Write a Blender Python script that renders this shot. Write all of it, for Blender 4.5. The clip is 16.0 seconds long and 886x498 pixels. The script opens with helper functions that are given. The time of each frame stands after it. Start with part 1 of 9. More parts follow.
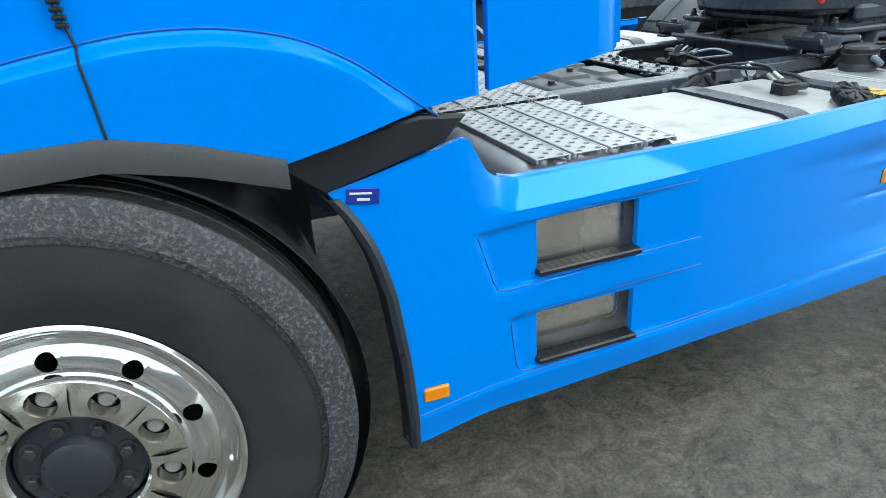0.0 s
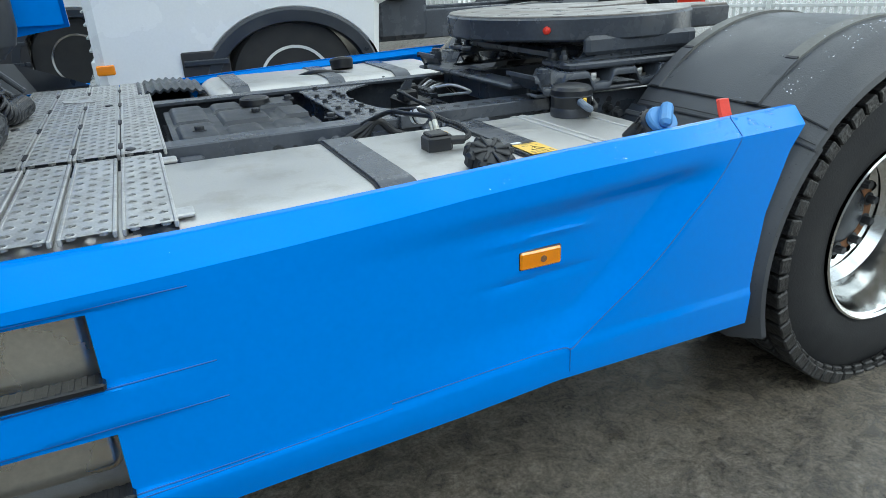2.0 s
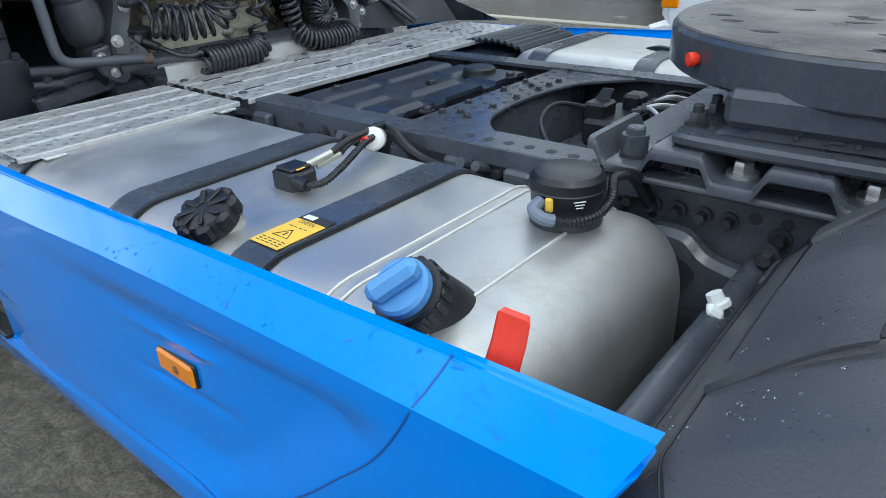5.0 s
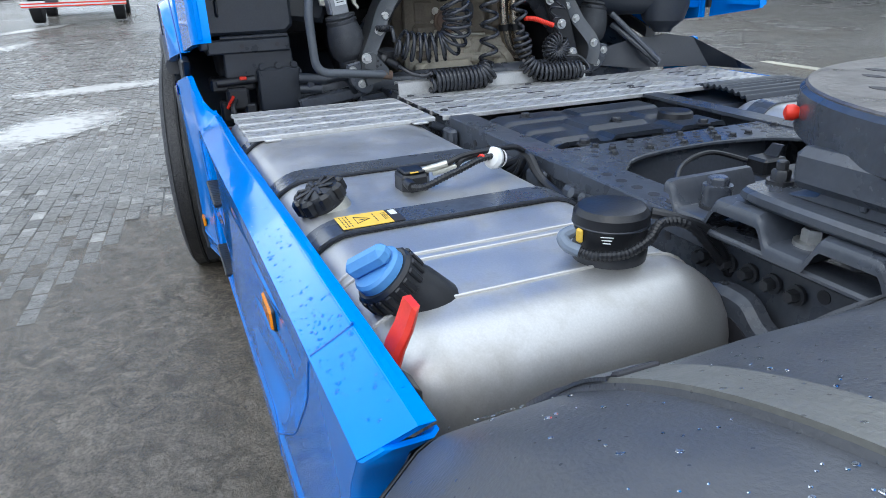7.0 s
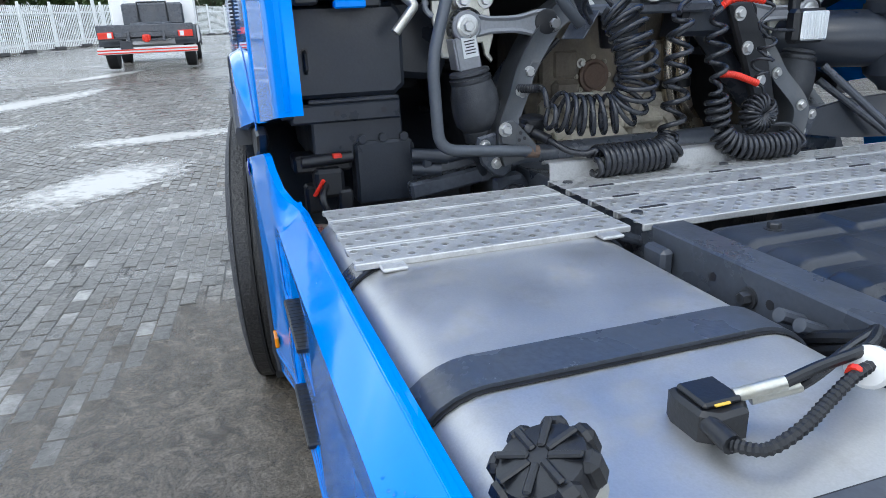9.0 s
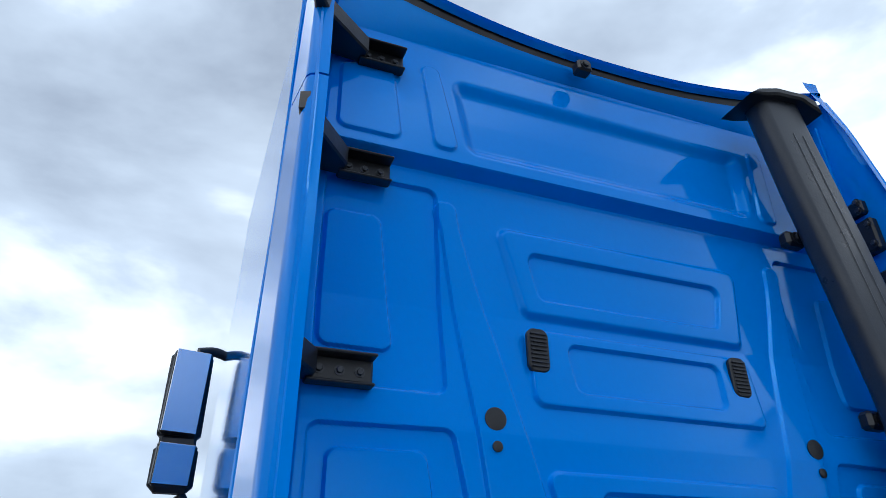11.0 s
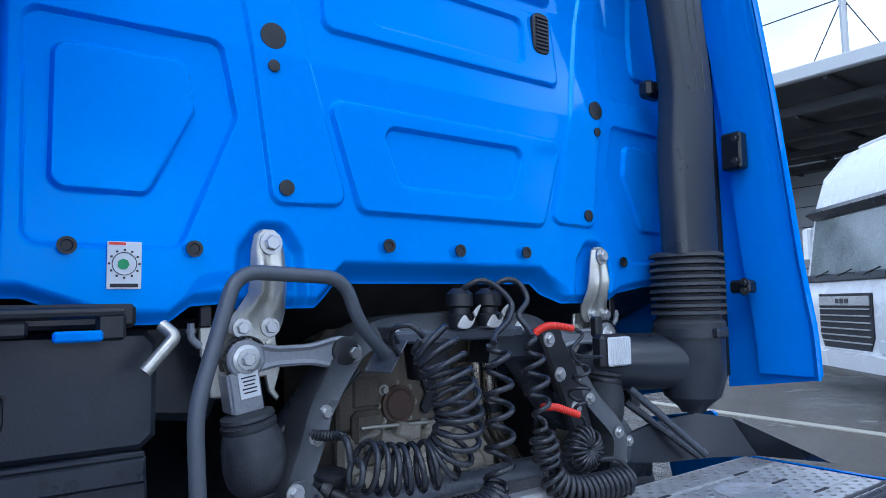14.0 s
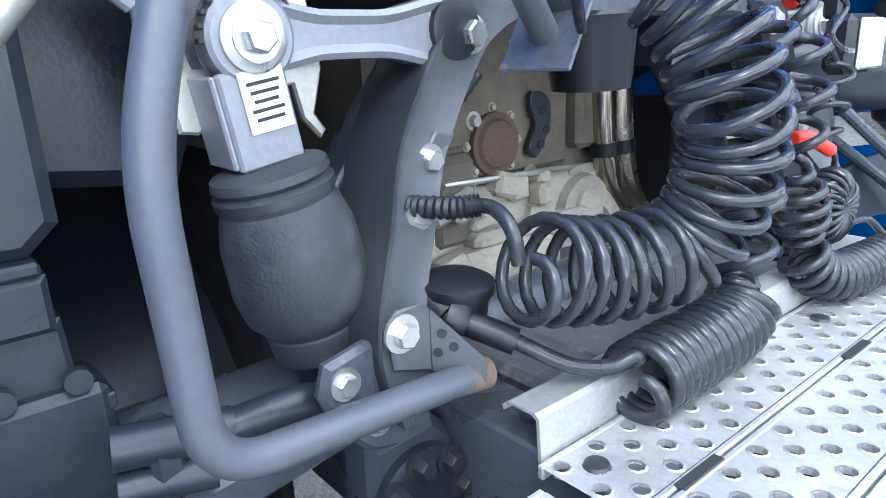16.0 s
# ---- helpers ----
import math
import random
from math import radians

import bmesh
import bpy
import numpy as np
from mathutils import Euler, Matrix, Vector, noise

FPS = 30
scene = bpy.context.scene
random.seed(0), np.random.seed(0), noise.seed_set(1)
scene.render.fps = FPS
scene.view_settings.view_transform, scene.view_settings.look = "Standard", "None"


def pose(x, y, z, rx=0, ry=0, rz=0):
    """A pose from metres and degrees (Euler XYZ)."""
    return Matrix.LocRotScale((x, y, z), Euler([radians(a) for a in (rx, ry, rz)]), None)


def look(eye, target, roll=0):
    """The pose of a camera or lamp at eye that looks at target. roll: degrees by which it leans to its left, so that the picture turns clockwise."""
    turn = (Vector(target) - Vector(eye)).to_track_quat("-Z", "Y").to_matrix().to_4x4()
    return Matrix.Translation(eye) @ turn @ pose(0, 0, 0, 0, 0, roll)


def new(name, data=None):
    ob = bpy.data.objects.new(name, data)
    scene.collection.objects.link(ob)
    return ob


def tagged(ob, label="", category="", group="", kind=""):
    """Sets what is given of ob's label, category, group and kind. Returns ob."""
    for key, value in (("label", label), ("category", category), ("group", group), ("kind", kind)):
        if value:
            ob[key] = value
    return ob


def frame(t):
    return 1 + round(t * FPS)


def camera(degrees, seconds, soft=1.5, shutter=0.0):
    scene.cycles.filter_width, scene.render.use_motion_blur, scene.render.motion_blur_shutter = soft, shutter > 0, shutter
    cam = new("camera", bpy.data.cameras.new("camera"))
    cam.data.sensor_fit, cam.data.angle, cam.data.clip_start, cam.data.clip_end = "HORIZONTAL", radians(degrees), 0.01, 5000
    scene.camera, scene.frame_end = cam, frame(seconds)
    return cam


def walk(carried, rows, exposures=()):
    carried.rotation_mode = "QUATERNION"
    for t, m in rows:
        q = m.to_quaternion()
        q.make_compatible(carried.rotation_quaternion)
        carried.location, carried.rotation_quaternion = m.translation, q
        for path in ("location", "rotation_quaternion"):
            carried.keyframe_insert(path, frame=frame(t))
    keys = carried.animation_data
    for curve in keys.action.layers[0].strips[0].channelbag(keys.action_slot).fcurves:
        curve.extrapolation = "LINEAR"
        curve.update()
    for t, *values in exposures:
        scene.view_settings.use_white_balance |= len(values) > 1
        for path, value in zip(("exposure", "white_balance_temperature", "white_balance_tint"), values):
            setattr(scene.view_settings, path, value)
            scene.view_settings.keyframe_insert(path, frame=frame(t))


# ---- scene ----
cam = camera(67.2, 16.0, soft=0.5)
PATH = [
    (0, (-0.514, -2.397, 1.316), (0.111, -0.677, 0.509), -3.5),
    (0.5, (-0.335, -2.496, 1.319), (0.312, -0.779, 0.523), -3.4),
    (1, (-0.054, -2.406, 1.309), (0.625, -0.703, 0.511), -3.3),
    (1.5, (0.252, -2.339, 1.275), (0.963, -0.646, 0.482), -2.7),
    (2, (0.611, -2.297, 1.256), (1.347, -0.601, 0.493), -2.5),
    (2.5, (0.913, -2.154, 1.199), (1.643, -0.455, 0.438), -2.3),
    (3, (1.175, -2.017, 1.164), (1.899, -0.328, 0.374), -1.7),
    (3.5, (1.457, -1.936, 1.189), (1.982, -0.203, 0.339), -1.3),
    (4, (1.735, -1.809, 1.246), (1.784, -0.023, 0.348), -1.8),
    (4.5, (1.998, -1.659, 1.3), (1.401, 0.012, 0.379), -2.8),
    (5, (2.281, -1.526, 1.311), (1.114, -0.172, 0.414), -2.6),
    (5.2, (2.371, -1.478, 1.316), (1.047, -0.265, 0.435), -2.7),
    (7.3, (2.61, -1.251, 1.281), (0.89, -0.567, 0.525), -2.1),
    (7.5, (2.59, -1.249, 1.277), (0.863, -0.574, 0.527), -2.3),
    (8, (2.39, -1.273, 1.284), (0.658, -0.602, 0.543), -1.9),
    (8.5, (2.096, -1.277, 1.285), (0.339, -0.612, 0.599), -2.1),
    (9, (1.787, -1.243, 1.285), (-0.017, -0.673, 0.635), -2.2),
    (9.5, (1.548, -1.208, 1.333), (-0.351, -0.799, 0.855), -2.1),
    (10, (1.526, -1.222, 1.487), (-0.436, -0.836, 1.46), -2.2),
    (10.2, (1.516, -1.255, 1.512), (-0.425, -0.827, 1.73), -1.9),
    (11.5, (1.59, -1.275, 1.54), (0.10, -0.615, 2.66), -0.9),
    (12.3, (1.607, -1.273, 1.549), (0.071, -0.482, 2.557), -0.5),
    (12.5, (1.606, -1.264, 1.528), (0.065, -0.413, 2.477), -0.8),
    (13, (1.612, -1.237, 1.478), (0.024, -0.267, 2.211), -0.8),
    (13.5, (1.561, -1.207, 1.417), (-0.053, -0.123, 1.89), -1.1),
    (14, (1.41, -1.097, 1.375), (-0.195, 0.085, 1.54), -1.1),
    (14.5, (1.148, -0.955, 1.389), (-0.42, 0.285, 1.328), -1.2),
    (15, (0.919, -0.921, 1.345), (-0.634, 0.313, 1.093), -1.7),
    (15.5, (0.689, -0.911, 1.29), (-0.847, 0.305, 0.887), -2.0),
    (16, (0.576, -0.851, 1.249), (-0.908, 0.36, 0.675), -2.5),
]
walk(cam, [(t, look(eye, target, roll)) for t, eye, target, roll in PATH],
     exposures=[(0.0, 0.3, 6600, 1), (1.0, 0.2, 6600, 1), (2.5, -0.15, 6600, 1), (4.0, 0.05, 6600, 1), (4.6, -0.08, 6500, 3), (5.2, 0.02, 6400, 6), (7.3, 0.15, 6300, 10), (9.4, 0.1, 6300, 10), (10.0, -0.2, 6100, 10), (10.2, -0.3, 6100, 10),
                (12.3, -1.6, 5700, 14), (13.0, -1.35, 5300, 18), (13.6, -0.8, 5300, 16), (14.2, 0.05, 5400, 12), (14.6, 0.35, 5400, 10), (15.4, 1.0, 5600, 9), (16.0, 1.55, 6000, 10)])

# ---- light ----
world = bpy.data.worlds.new("sky")
scene.world = world
world.use_nodes = True
wn, wl = world.node_tree.nodes, world.node_tree.links
wn.clear()
w_out = wn.new("ShaderNodeOutputWorld")
w_bg = wn.new("ShaderNodeBackground")
w_sky = wn.new("ShaderNodeTexSky")
w_sky.sky_type = "NISHITA"
w_sky.sun_disc = False
w_sky.sun_elevation = radians(48)
w_sky.sun_rotation = radians(60)
w_co = wn.new("ShaderNodeTexCoord")
w_map = wn.new("ShaderNodeMapping")
w_map.inputs["Scale"].default_value = (1.0, 1.0, 2.2)
w_no = wn.new("ShaderNodeTexNoise")
w_no.inputs["Scale"].default_value = 1.7
w_no.inputs["Detail"].default_value = 7.0
w_no.inputs["Roughness"].default_value = 0.5
w_no.inputs["Distortion"].default_value = 0.15
w_ramp = wn.new("ShaderNodeValToRGB")
w_ramp.color_ramp.elements[0].position = 0.36
w_ramp.color_ramp.elements[0].color = (5.2, 6.1, 7.4, 1)
w_ramp.color_ramp.elements[1].position = 0.70
w_ramp.color_ramp.elements[1].color = (26.0, 27.0, 28.0, 1)
w_half = w_ramp.color_ramp.elements.new(0.52)
w_half.color = (9.5, 11.0, 12.6, 1)
w_mix = wn.new("ShaderNodeMixRGB")
w_mix.inputs["Fac"].default_value = 0.88
w_bg.inputs["Strength"].default_value = 0.15
wl.new(w_co.outputs["Generated"], w_map.inputs["Vector"])
wl.new(w_map.outputs["Vector"], w_no.inputs["Vector"])
wl.new(w_no.outputs["Fac"], w_ramp.inputs["Fac"])
wl.new(w_sky.outputs["Color"], w_mix.inputs["Color1"])
wl.new(w_ramp.outputs["Color"], w_mix.inputs["Color2"])
wl.new(w_mix.outputs["Color"], w_bg.inputs["Color"])
wl.new(w_bg.outputs["Background"], w_out.inputs["Surface"])

sun = new("sun", bpy.data.lights.new("sun", "SUN"))
sun.data.energy = 0.65
sun.data.angle = radians(20)
sun.data.color = (1.0, 0.96, 0.9)
sun.matrix_world = look((6.0, -5.5, 9.0), (0, 0, 0))


# ---- materials ----
def material(name, color, rough=0.5, metal=0.0, vary=0.15, scale=8.0, fine=120.0, bump=0.0, coat=0.0, dirt=None, dirt_at=(0.55, 0.75), dirt_scale=5.0, rough_vary=0.1, spec=0.5, spots=0.0):
    """A procedural surface: base colour varied at two scales, optional dirt in patches, grain relief."""
    m = bpy.data.materials.new(name)
    m.use_nodes = True
    n, l = m.node_tree.nodes, m.node_tree.links
    b = n["Principled BSDF"]
    b.inputs["Metallic"].default_value = metal
    b.inputs["Coat Weight"].default_value = coat
    b.inputs["Coat Roughness"].default_value = 0.04
    b.inputs["Specular IOR Level"].default_value = spec
    co = n.new("ShaderNodeTexCoord")
    big = n.new("ShaderNodeTexNoise")
    big.inputs["Scale"].default_value = scale
    big.inputs["Detail"].default_value = 5.0
    small = n.new("ShaderNodeTexNoise")
    small.inputs["Scale"].default_value = fine
    small.inputs["Detail"].default_value = 3.0
    l.new(co.outputs["Object"], big.inputs["Vector"])
    l.new(co.outputs["Object"], small.inputs["Vector"])
    info = n.new("ShaderNodeObjectInfo")
    add = n.new("ShaderNodeMath")
    add.operation = "ADD"
    l.new(big.outputs["Fac"], add.inputs[0])
    l.new(small.outputs["Fac"], add.inputs[1])
    add2 = n.new("ShaderNodeMath")
    add2.operation = "MULTIPLY_ADD"
    add2.inputs[1].default_value = 0.3
    l.new(info.outputs["Random"], add2.inputs[0])
    l.new(add.outputs[0], add2.inputs[2])
    rng = n.new("ShaderNodeMapRange")
    rng.inputs["From Min"].default_value = 0.65
    rng.inputs["From Max"].default_value = 1.65
    rng.inputs["To Min"].default_value = 1.0 - vary
    rng.inputs["To Max"].default_value = 1.0 + vary
    l.new(add2.outputs[0], rng.inputs["Value"])
    mul = n.new("ShaderNodeVectorMath")
    mul.operation = "SCALE"
    mul.inputs[0].default_value = color
    l.new(rng.outputs[0], mul.inputs["Scale"])
    out = mul.outputs[0]
    rr = n.new("ShaderNodeMapRange")
    rr.inputs["From Min"].default_value = 0.3
    rr.inputs["From Max"].default_value = 0.7
    rr.inputs["To Min"].default_value = max(rough - rough_vary, 0.02)
    rr.inputs["To Max"].default_value = min(rough + rough_vary, 1.0)
    l.new(big.outputs["Fac"], rr.inputs["Value"])
    rough_out = rr.outputs[0]
    if dirt:
        dn = n.new("ShaderNodeTexNoise")
        dn.inputs["Scale"].default_value = dirt_scale
        dn.inputs["Detail"].default_value = 8.0
        dn.inputs["Roughness"].default_value = 0.65
        l.new(co.outputs["Object"], dn.inputs["Vector"])
        dr = n.new("ShaderNodeMapRange")
        dr.inputs["From Min"].default_value, dr.inputs["From Max"].default_value = dirt_at
        l.new(dn.outputs["Fac"], dr.inputs["Value"])
        mx = n.new("ShaderNodeMixRGB")
        l.new(dr.outputs[0], mx.inputs["Fac"])
        l.new(out, mx.inputs["Color1"])
        mx.inputs["Color2"].default_value = (*dirt, 1)
        out = mx.outputs[0]
        ra = n.new("ShaderNodeMath")
        ra.operation = "MULTIPLY_ADD"
        ra.use_clamp = True
        ra.inputs[1].default_value = 0.3
        l.new(dr.outputs[0], ra.inputs[0])
        l.new(rough_out, ra.inputs[2])
        rough_out = ra.outputs[0]
    if spots:
        vo = n.new("ShaderNodeTexVoronoi")
        vo.inputs["Scale"].default_value = spots
        l.new(co.outputs["Object"], vo.inputs["Vector"])
        sr = n.new("ShaderNodeMapRange")
        sr.inputs["From Min"].default_value, sr.inputs["From Max"].default_value = 0.07, 0.12
        sr.inputs["To Min"].default_value, sr.inputs["To Max"].default_value = 0.06, 1.0
        l.new(vo.outputs["Distance"], sr.inputs["Value"])
        mn = n.new("ShaderNodeMath")
        mn.operation = "MULTIPLY"
        l.new(rough_out, mn.inputs[0])
        l.new(sr.outputs[0], mn.inputs[1])
        rough_out = mn.outputs[0]
    l.new(out, b.inputs["Base Color"])
    l.new(rough_out, b.inputs["Roughness"])
    if bump:
        bp = n.new("ShaderNodeBump")
        bp.inputs["Strength"].default_value = bump
        bp.inputs["Distance"].default_value = 0.004
        l.new(add.outputs[0], bp.inputs["Height"])
        l.new(bp.outputs[0], b.inputs["Normal"])
    return m


BLUE = material("blue_paint", (0.0, 0.22, 0.80), 0.06, 0.0, 0.03, 2.0, 60, 0.0, 0.15, rough_vary=0.03, spec=0.5)
BLUE.node_tree.nodes["Principled BSDF"].inputs["Specular Tint"].default_value = (0.04, 0.55, 1.0, 1)
DARK = material("dark_plastic", (0.022, 0.027, 0.037), 0.34, 0.0, 0.25, 6, 150, 0.12, dirt=(0.05, 0.054, 0.062), dirt_at=(0.52, 0.9), dirt_scale=4)
FRAME = material("frame_paint", (0.058, 0.066, 0.082), 0.26, 0.0, 0.3, 5, 90, 0.12, dirt=(0.05, 0.053, 0.06), dirt_at=(0.53, 0.85), dirt_scale=9)
BLACK = material("black_rubber", (0.010, 0.011, 0.014), 0.42, 0.0, 0.3, 10, 200, 0.1)
TYRE = material("tyre_rubber", (0.015, 0.016, 0.019), 0.75, 0.0, 0.3, 8, 160, 0.25, dirt=(0.038, 0.037, 0.037), dirt_at=(0.45, 0.8), dirt_scale=6)
TREAD = material("worn_tread", (0.012, 0.012, 0.014), 0.38, 0.0, 0.5, 20, 90, 1.0, dirt=(0.065, 0.063, 0.06), dirt_at=(0.46, 0.68), dirt_scale=190)
SCUFF = material("scuffed_shoulder", (0.04, 0.042, 0.05), 0.6, 0.0, 0.4, 20, 120, 1.0, dirt=(0.17, 0.17, 0.178), dirt_at=(0.5, 0.72), dirt_scale=120)
FENDER = material("fender_plastic", (0.058, 0.062, 0.071), 0.38, 0.0, 0.15, 5, 260, 0.2, dirt=(0.10, 0.103, 0.11), dirt_at=(0.45, 0.8), dirt_scale=3, spots=70)
HOSE = material("coiled_hose", (0.026, 0.028, 0.034), 0.24, 0.0, 0.2, 20, 200, 0.04)
ALU = material("tank_aluminium", (0.53, 0.525, 0.515), 0.44, 0.8, 0.12, 5, 320, 0.05, dirt=(0.38, 0.355, 0.32), dirt_at=(0.50, 0.85), dirt_scale=9, rough_vary=0.10)
WELD = material("weld_metal", (0.6, 0.585, 0.56), 0.42, 0.4, 0.1, 30, 200, 0.3)
PLATE = material("galvanised_plate", (0.52, 0.52, 0.515), 0.5, 0.6, 0.2, 12, 180, 0.1, dirt=(0.34, 0.33, 0.32), dirt_at=(0.5, 0.75), dirt_scale=16)
ZINC = material("zinc_steel", (0.56, 0.55, 0.49), 0.38, 0.75, 0.15, 20, 160, 0.08, dirt=(0.42, 0.38, 0.28), dirt_at=(0.55, 0.8), dirt_scale=25)
CHROME = material("polished_rim", (0.82, 0.82, 0.81), 0.12, 1.0, 0.04, 6, 60, 0.0, dirt=(0.5, 0.48, 0.44), dirt_at=(0.6, 0.95), dirt_scale=12, rough_vary=0.05)
STEEL = material("brushed_steel", (0.62, 0.585, 0.52), 0.26, 0.9, 0.15, 5, 90, 0.03)
CASTING = material("grey_casting", (0.27, 0.28, 0.30), 0.5, 0.35, 0.15, 10, 140, 0.15)
ENGINE = material("dusty_engine", (0.40, 0.365, 0.30), 0.8, 0.1, 0.3, 12, 120, 0.4, dirt=(0.56, 0.51, 0.41), dirt_at=(0.4, 0.7), dirt_scale=10)
BOLT = material("bolt_steel", (0.55, 0.55, 0.54), 0.35, 0.85, 0.15, 30, 200, 0.05)
DARKBOLT = material("dark_bolt", (0.05, 0.053, 0.06), 0.4, 0.4, 0.2, 30, 200, 0.1)
RED = material("red_plastic", (0.75, 0.035, 0.015), 0.4, 0.0, 0.1, 20, 150, 0.05)
ORANGE = material("amber_lens", (0.85, 0.25, 0.0), 0.2, 0.0, 0.06, 30, 200, 0.0, 0.6)
YELLOW = material("yellow_label", (0.82, 0.52, 0.07), 0.5, 0.0, 0.08, 15, 100, 0.0)
WHITE = material("white_plastic", (0.75, 0.75, 0.74), 0.45, 0.0, 0.08, 15, 100, 0.0)
LABELWHITE = material("paper_label", (0.68, 0.7, 0.7), 0.6, 0.0, 0.06, 20, 100, 0.0)
# print on labels; also the black painted in for shade in holes and hollows
INK_AND_SHADE = material("ink_and_shade_black", (0.02, 0.02, 0.025), 0.6, 0.0, 0.1, 20, 100, 0.0)
GREEN = material("green_mark", (0.02, 0.3, 0.1), 0.5, 0.0, 0.1, 20, 100, 0.0)
NAVY = material("navy_label", (0.01, 0.03, 0.3), 0.4, 0.0, 0.1, 20, 100, 0.0)
CAPBLUE = material("blue_cap_plastic", (0.09, 0.28, 0.58), 0.5, 0.0, 0.1, 30, 180, 0.1)
RUST = material("rusty_steel", (0.22, 0.1, 0.045), 0.85, 0.1, 0.4, 40, 200, 0.4)
WHITEPAINT = material("white_truck_paint", (0.78, 0.79, 0.8), 0.25, 0.0, 0.04, 3, 60, 0.0, 0.8)
GLASSDARK = material("dark_window", (0.02, 0.026, 0.03), 0.06, 0.0, 0.1, 3, 60, 0.0, 0.5)
MIRROR = material("mirror_glass", (0.85, 0.87, 0.9), 0.02, 1.0, 0.01, 3, 60, 0.0, rough_vary=0.0)
LENS = material("clear_lens", (0.7, 0.73, 0.75), 0.12, 0.3, 0.08, 60, 300, 0.3)
# darker blue that paints the shadow along seams, creases and pressed edges
NAVYLINE = material("shadow_blue_line", (0.0, 0.10, 0.40), 0.4)
TRIM = material("grey_trim_plastic", (0.06, 0.062, 0.068), 0.55, 0.0, 0.15, 6, 200, 0.2)
SILVER = material("silver_line", (0.55, 0.56, 0.58), 0.35, 0.3, 0.1, 20, 200, 0.05)
PIPE = material("heat_tinted_pipe", (0.5, 0.44, 0.36), 0.25, 0.95, 0.25, 14, 120, 0.04)
RUBBER = material("dusty_rubber", (0.03, 0.033, 0.039), 0.6, 0.0, 0.25, 12, 260, 0.25, dirt=(0.075, 0.08, 0.088), dirt_at=(0.5, 0.75), dirt_scale=22)
RUSTCAST = material("rusty_casting", (0.15, 0.10, 0.075), 0.8, 0.1, 0.3, 30, 200, 0.4)


# ---- building tools ----
class Geo:
    """Collects vertices and faces of one mesh."""

    def __init__(self):
        self.v, self.f = [], []

    def add(self, verts, faces, closed=True):
        verts = [Vector(p) for p in verts]
        if closed and faces:
            c = sum(verts, Vector()) / len(verts)
            vol = 0.0
            for f in faces:
                a = verts[f[0]] - c
                for i in range(1, len(f) - 1):
                    vol += a.dot((verts[f[i]] - c).cross(verts[f[i + 1]] - c))
            if vol < 0:
                faces = [tuple(reversed(f)) for f in faces]
        o = len(self.v)
        self.v += verts
        self.f += [tuple(i + o for i in f) for f in faces]
        return self

    def box(self, c, s, bev=0.004, m=None):
        """A box of size s round c with chamfered edges, turned by m."""
        h = Vector(s) / 2
        b = min(bev, min(h) * 0.9)
        idx, vs = {}, []
        for sx in (-1, 1):
            for sy in (-1, 1):
                for sz in (-1, 1):
                    sg = (sx, sy, sz)
                    for k in range(3):
                        idx[sg, k] = len(vs)
                        vs.append([sg[j] * (h[j] if j == k else h[j] - b) for j in range(3)])
        fs = []
        for k in range(3):
            i, j = (k + 1) % 3, (k + 2) % 3
            for s0 in (-1, 1):
                ring = []
                for a, d in ((-1, -1), (1, -1), (1, 1), (-1, 1)):
                    sg = [0, 0, 0]
                    sg[k], sg[i], sg[j] = s0, a, d
                    ring.append(idx[tuple(sg), k])
                fs.append(tuple(ring))
            for a in (-1, 1):
                for d in (-1, 1):
                    sg0, sg1 = [0, 0, 0], [0, 0, 0]
                    sg0[k], sg1[k] = -1, 1
                    for sg in (sg0, sg1):
                        sg[i], sg[j] = a, d
                    fs.append((idx[tuple(sg0), i], idx[tuple(sg1), i], idx[tuple(sg1), j], idx[tuple(sg0), j]))
        for sx in (-1, 1):
            for sy in (-1, 1):
                for sz in (-1, 1):
                    fs.append(tuple(idx[(sx, sy, sz), k] for k in range(3)))
        out = []
        for f in fs:
            p = [Vector(vs[i]) for i in f]
            nrm = (p[1] - p[0]).cross(p[2] - p[0])
            out.append(f if nrm.dot(sum(p, Vector())) > 0 else tuple(reversed(f)))
        r = (m or Matrix()).to_3x3() if m else Matrix.Identity(3)
        o = len(self.v)
        self.v += [r @ Vector(p) + Vector(c) for p in vs]
        self.f += [tuple(i + o for i in f) for f in out]
        return self

    def prism(self, poly, axis, lo, hi, bev=0.0):
        """A polygon in the two other axes, extruded along axis from lo to hi, its rims chamfered."""
        def place(p, h):
            if axis == "x":
                return (h, p[0], p[1])
            if axis == "y":
                return (p[0], h, p[1])
            return (p[0], p[1], h)
        n = len(poly)
        area = sum(poly[i][0] * poly[(i + 1) % n][1] - poly[(i + 1) % n][0] * poly[i][1] for i in range(n))
        sg = 1 if area > 0 else -1

        def inset(d):
            out = []
            for i in range(n):
                a, p, c = Vector(poly[i - 1]), Vector(poly[i]), Vector(poly[(i + 1) % n])
                e0, e1 = (p - a).normalized(), (c - p).normalized()
                n0, n1 = Vector((-e0.y, e0.x)) * sg, Vector((-e1.y, e1.x)) * sg
                k = n0 + n1
                k = k / max(k.dot(n0), 0.35)
                out.append(p + k * d)
            return out
        rings = [(inset(bev), lo), (poly, lo + bev), (poly, hi - bev), (inset(bev), hi)] if bev else [(poly, lo), (poly, hi)]
        vs, fs = [], []
        for ps, h in rings:
            vs += [place(p, h) for p in ps]
        for k in range(len(rings) - 1):
            for i in range(n):
                j = (i + 1) % n
                fs.append((k * n + i, k * n + j, (k + 1) * n + j, (k + 1) * n + i))
        fs.append(tuple(reversed(range(n))))
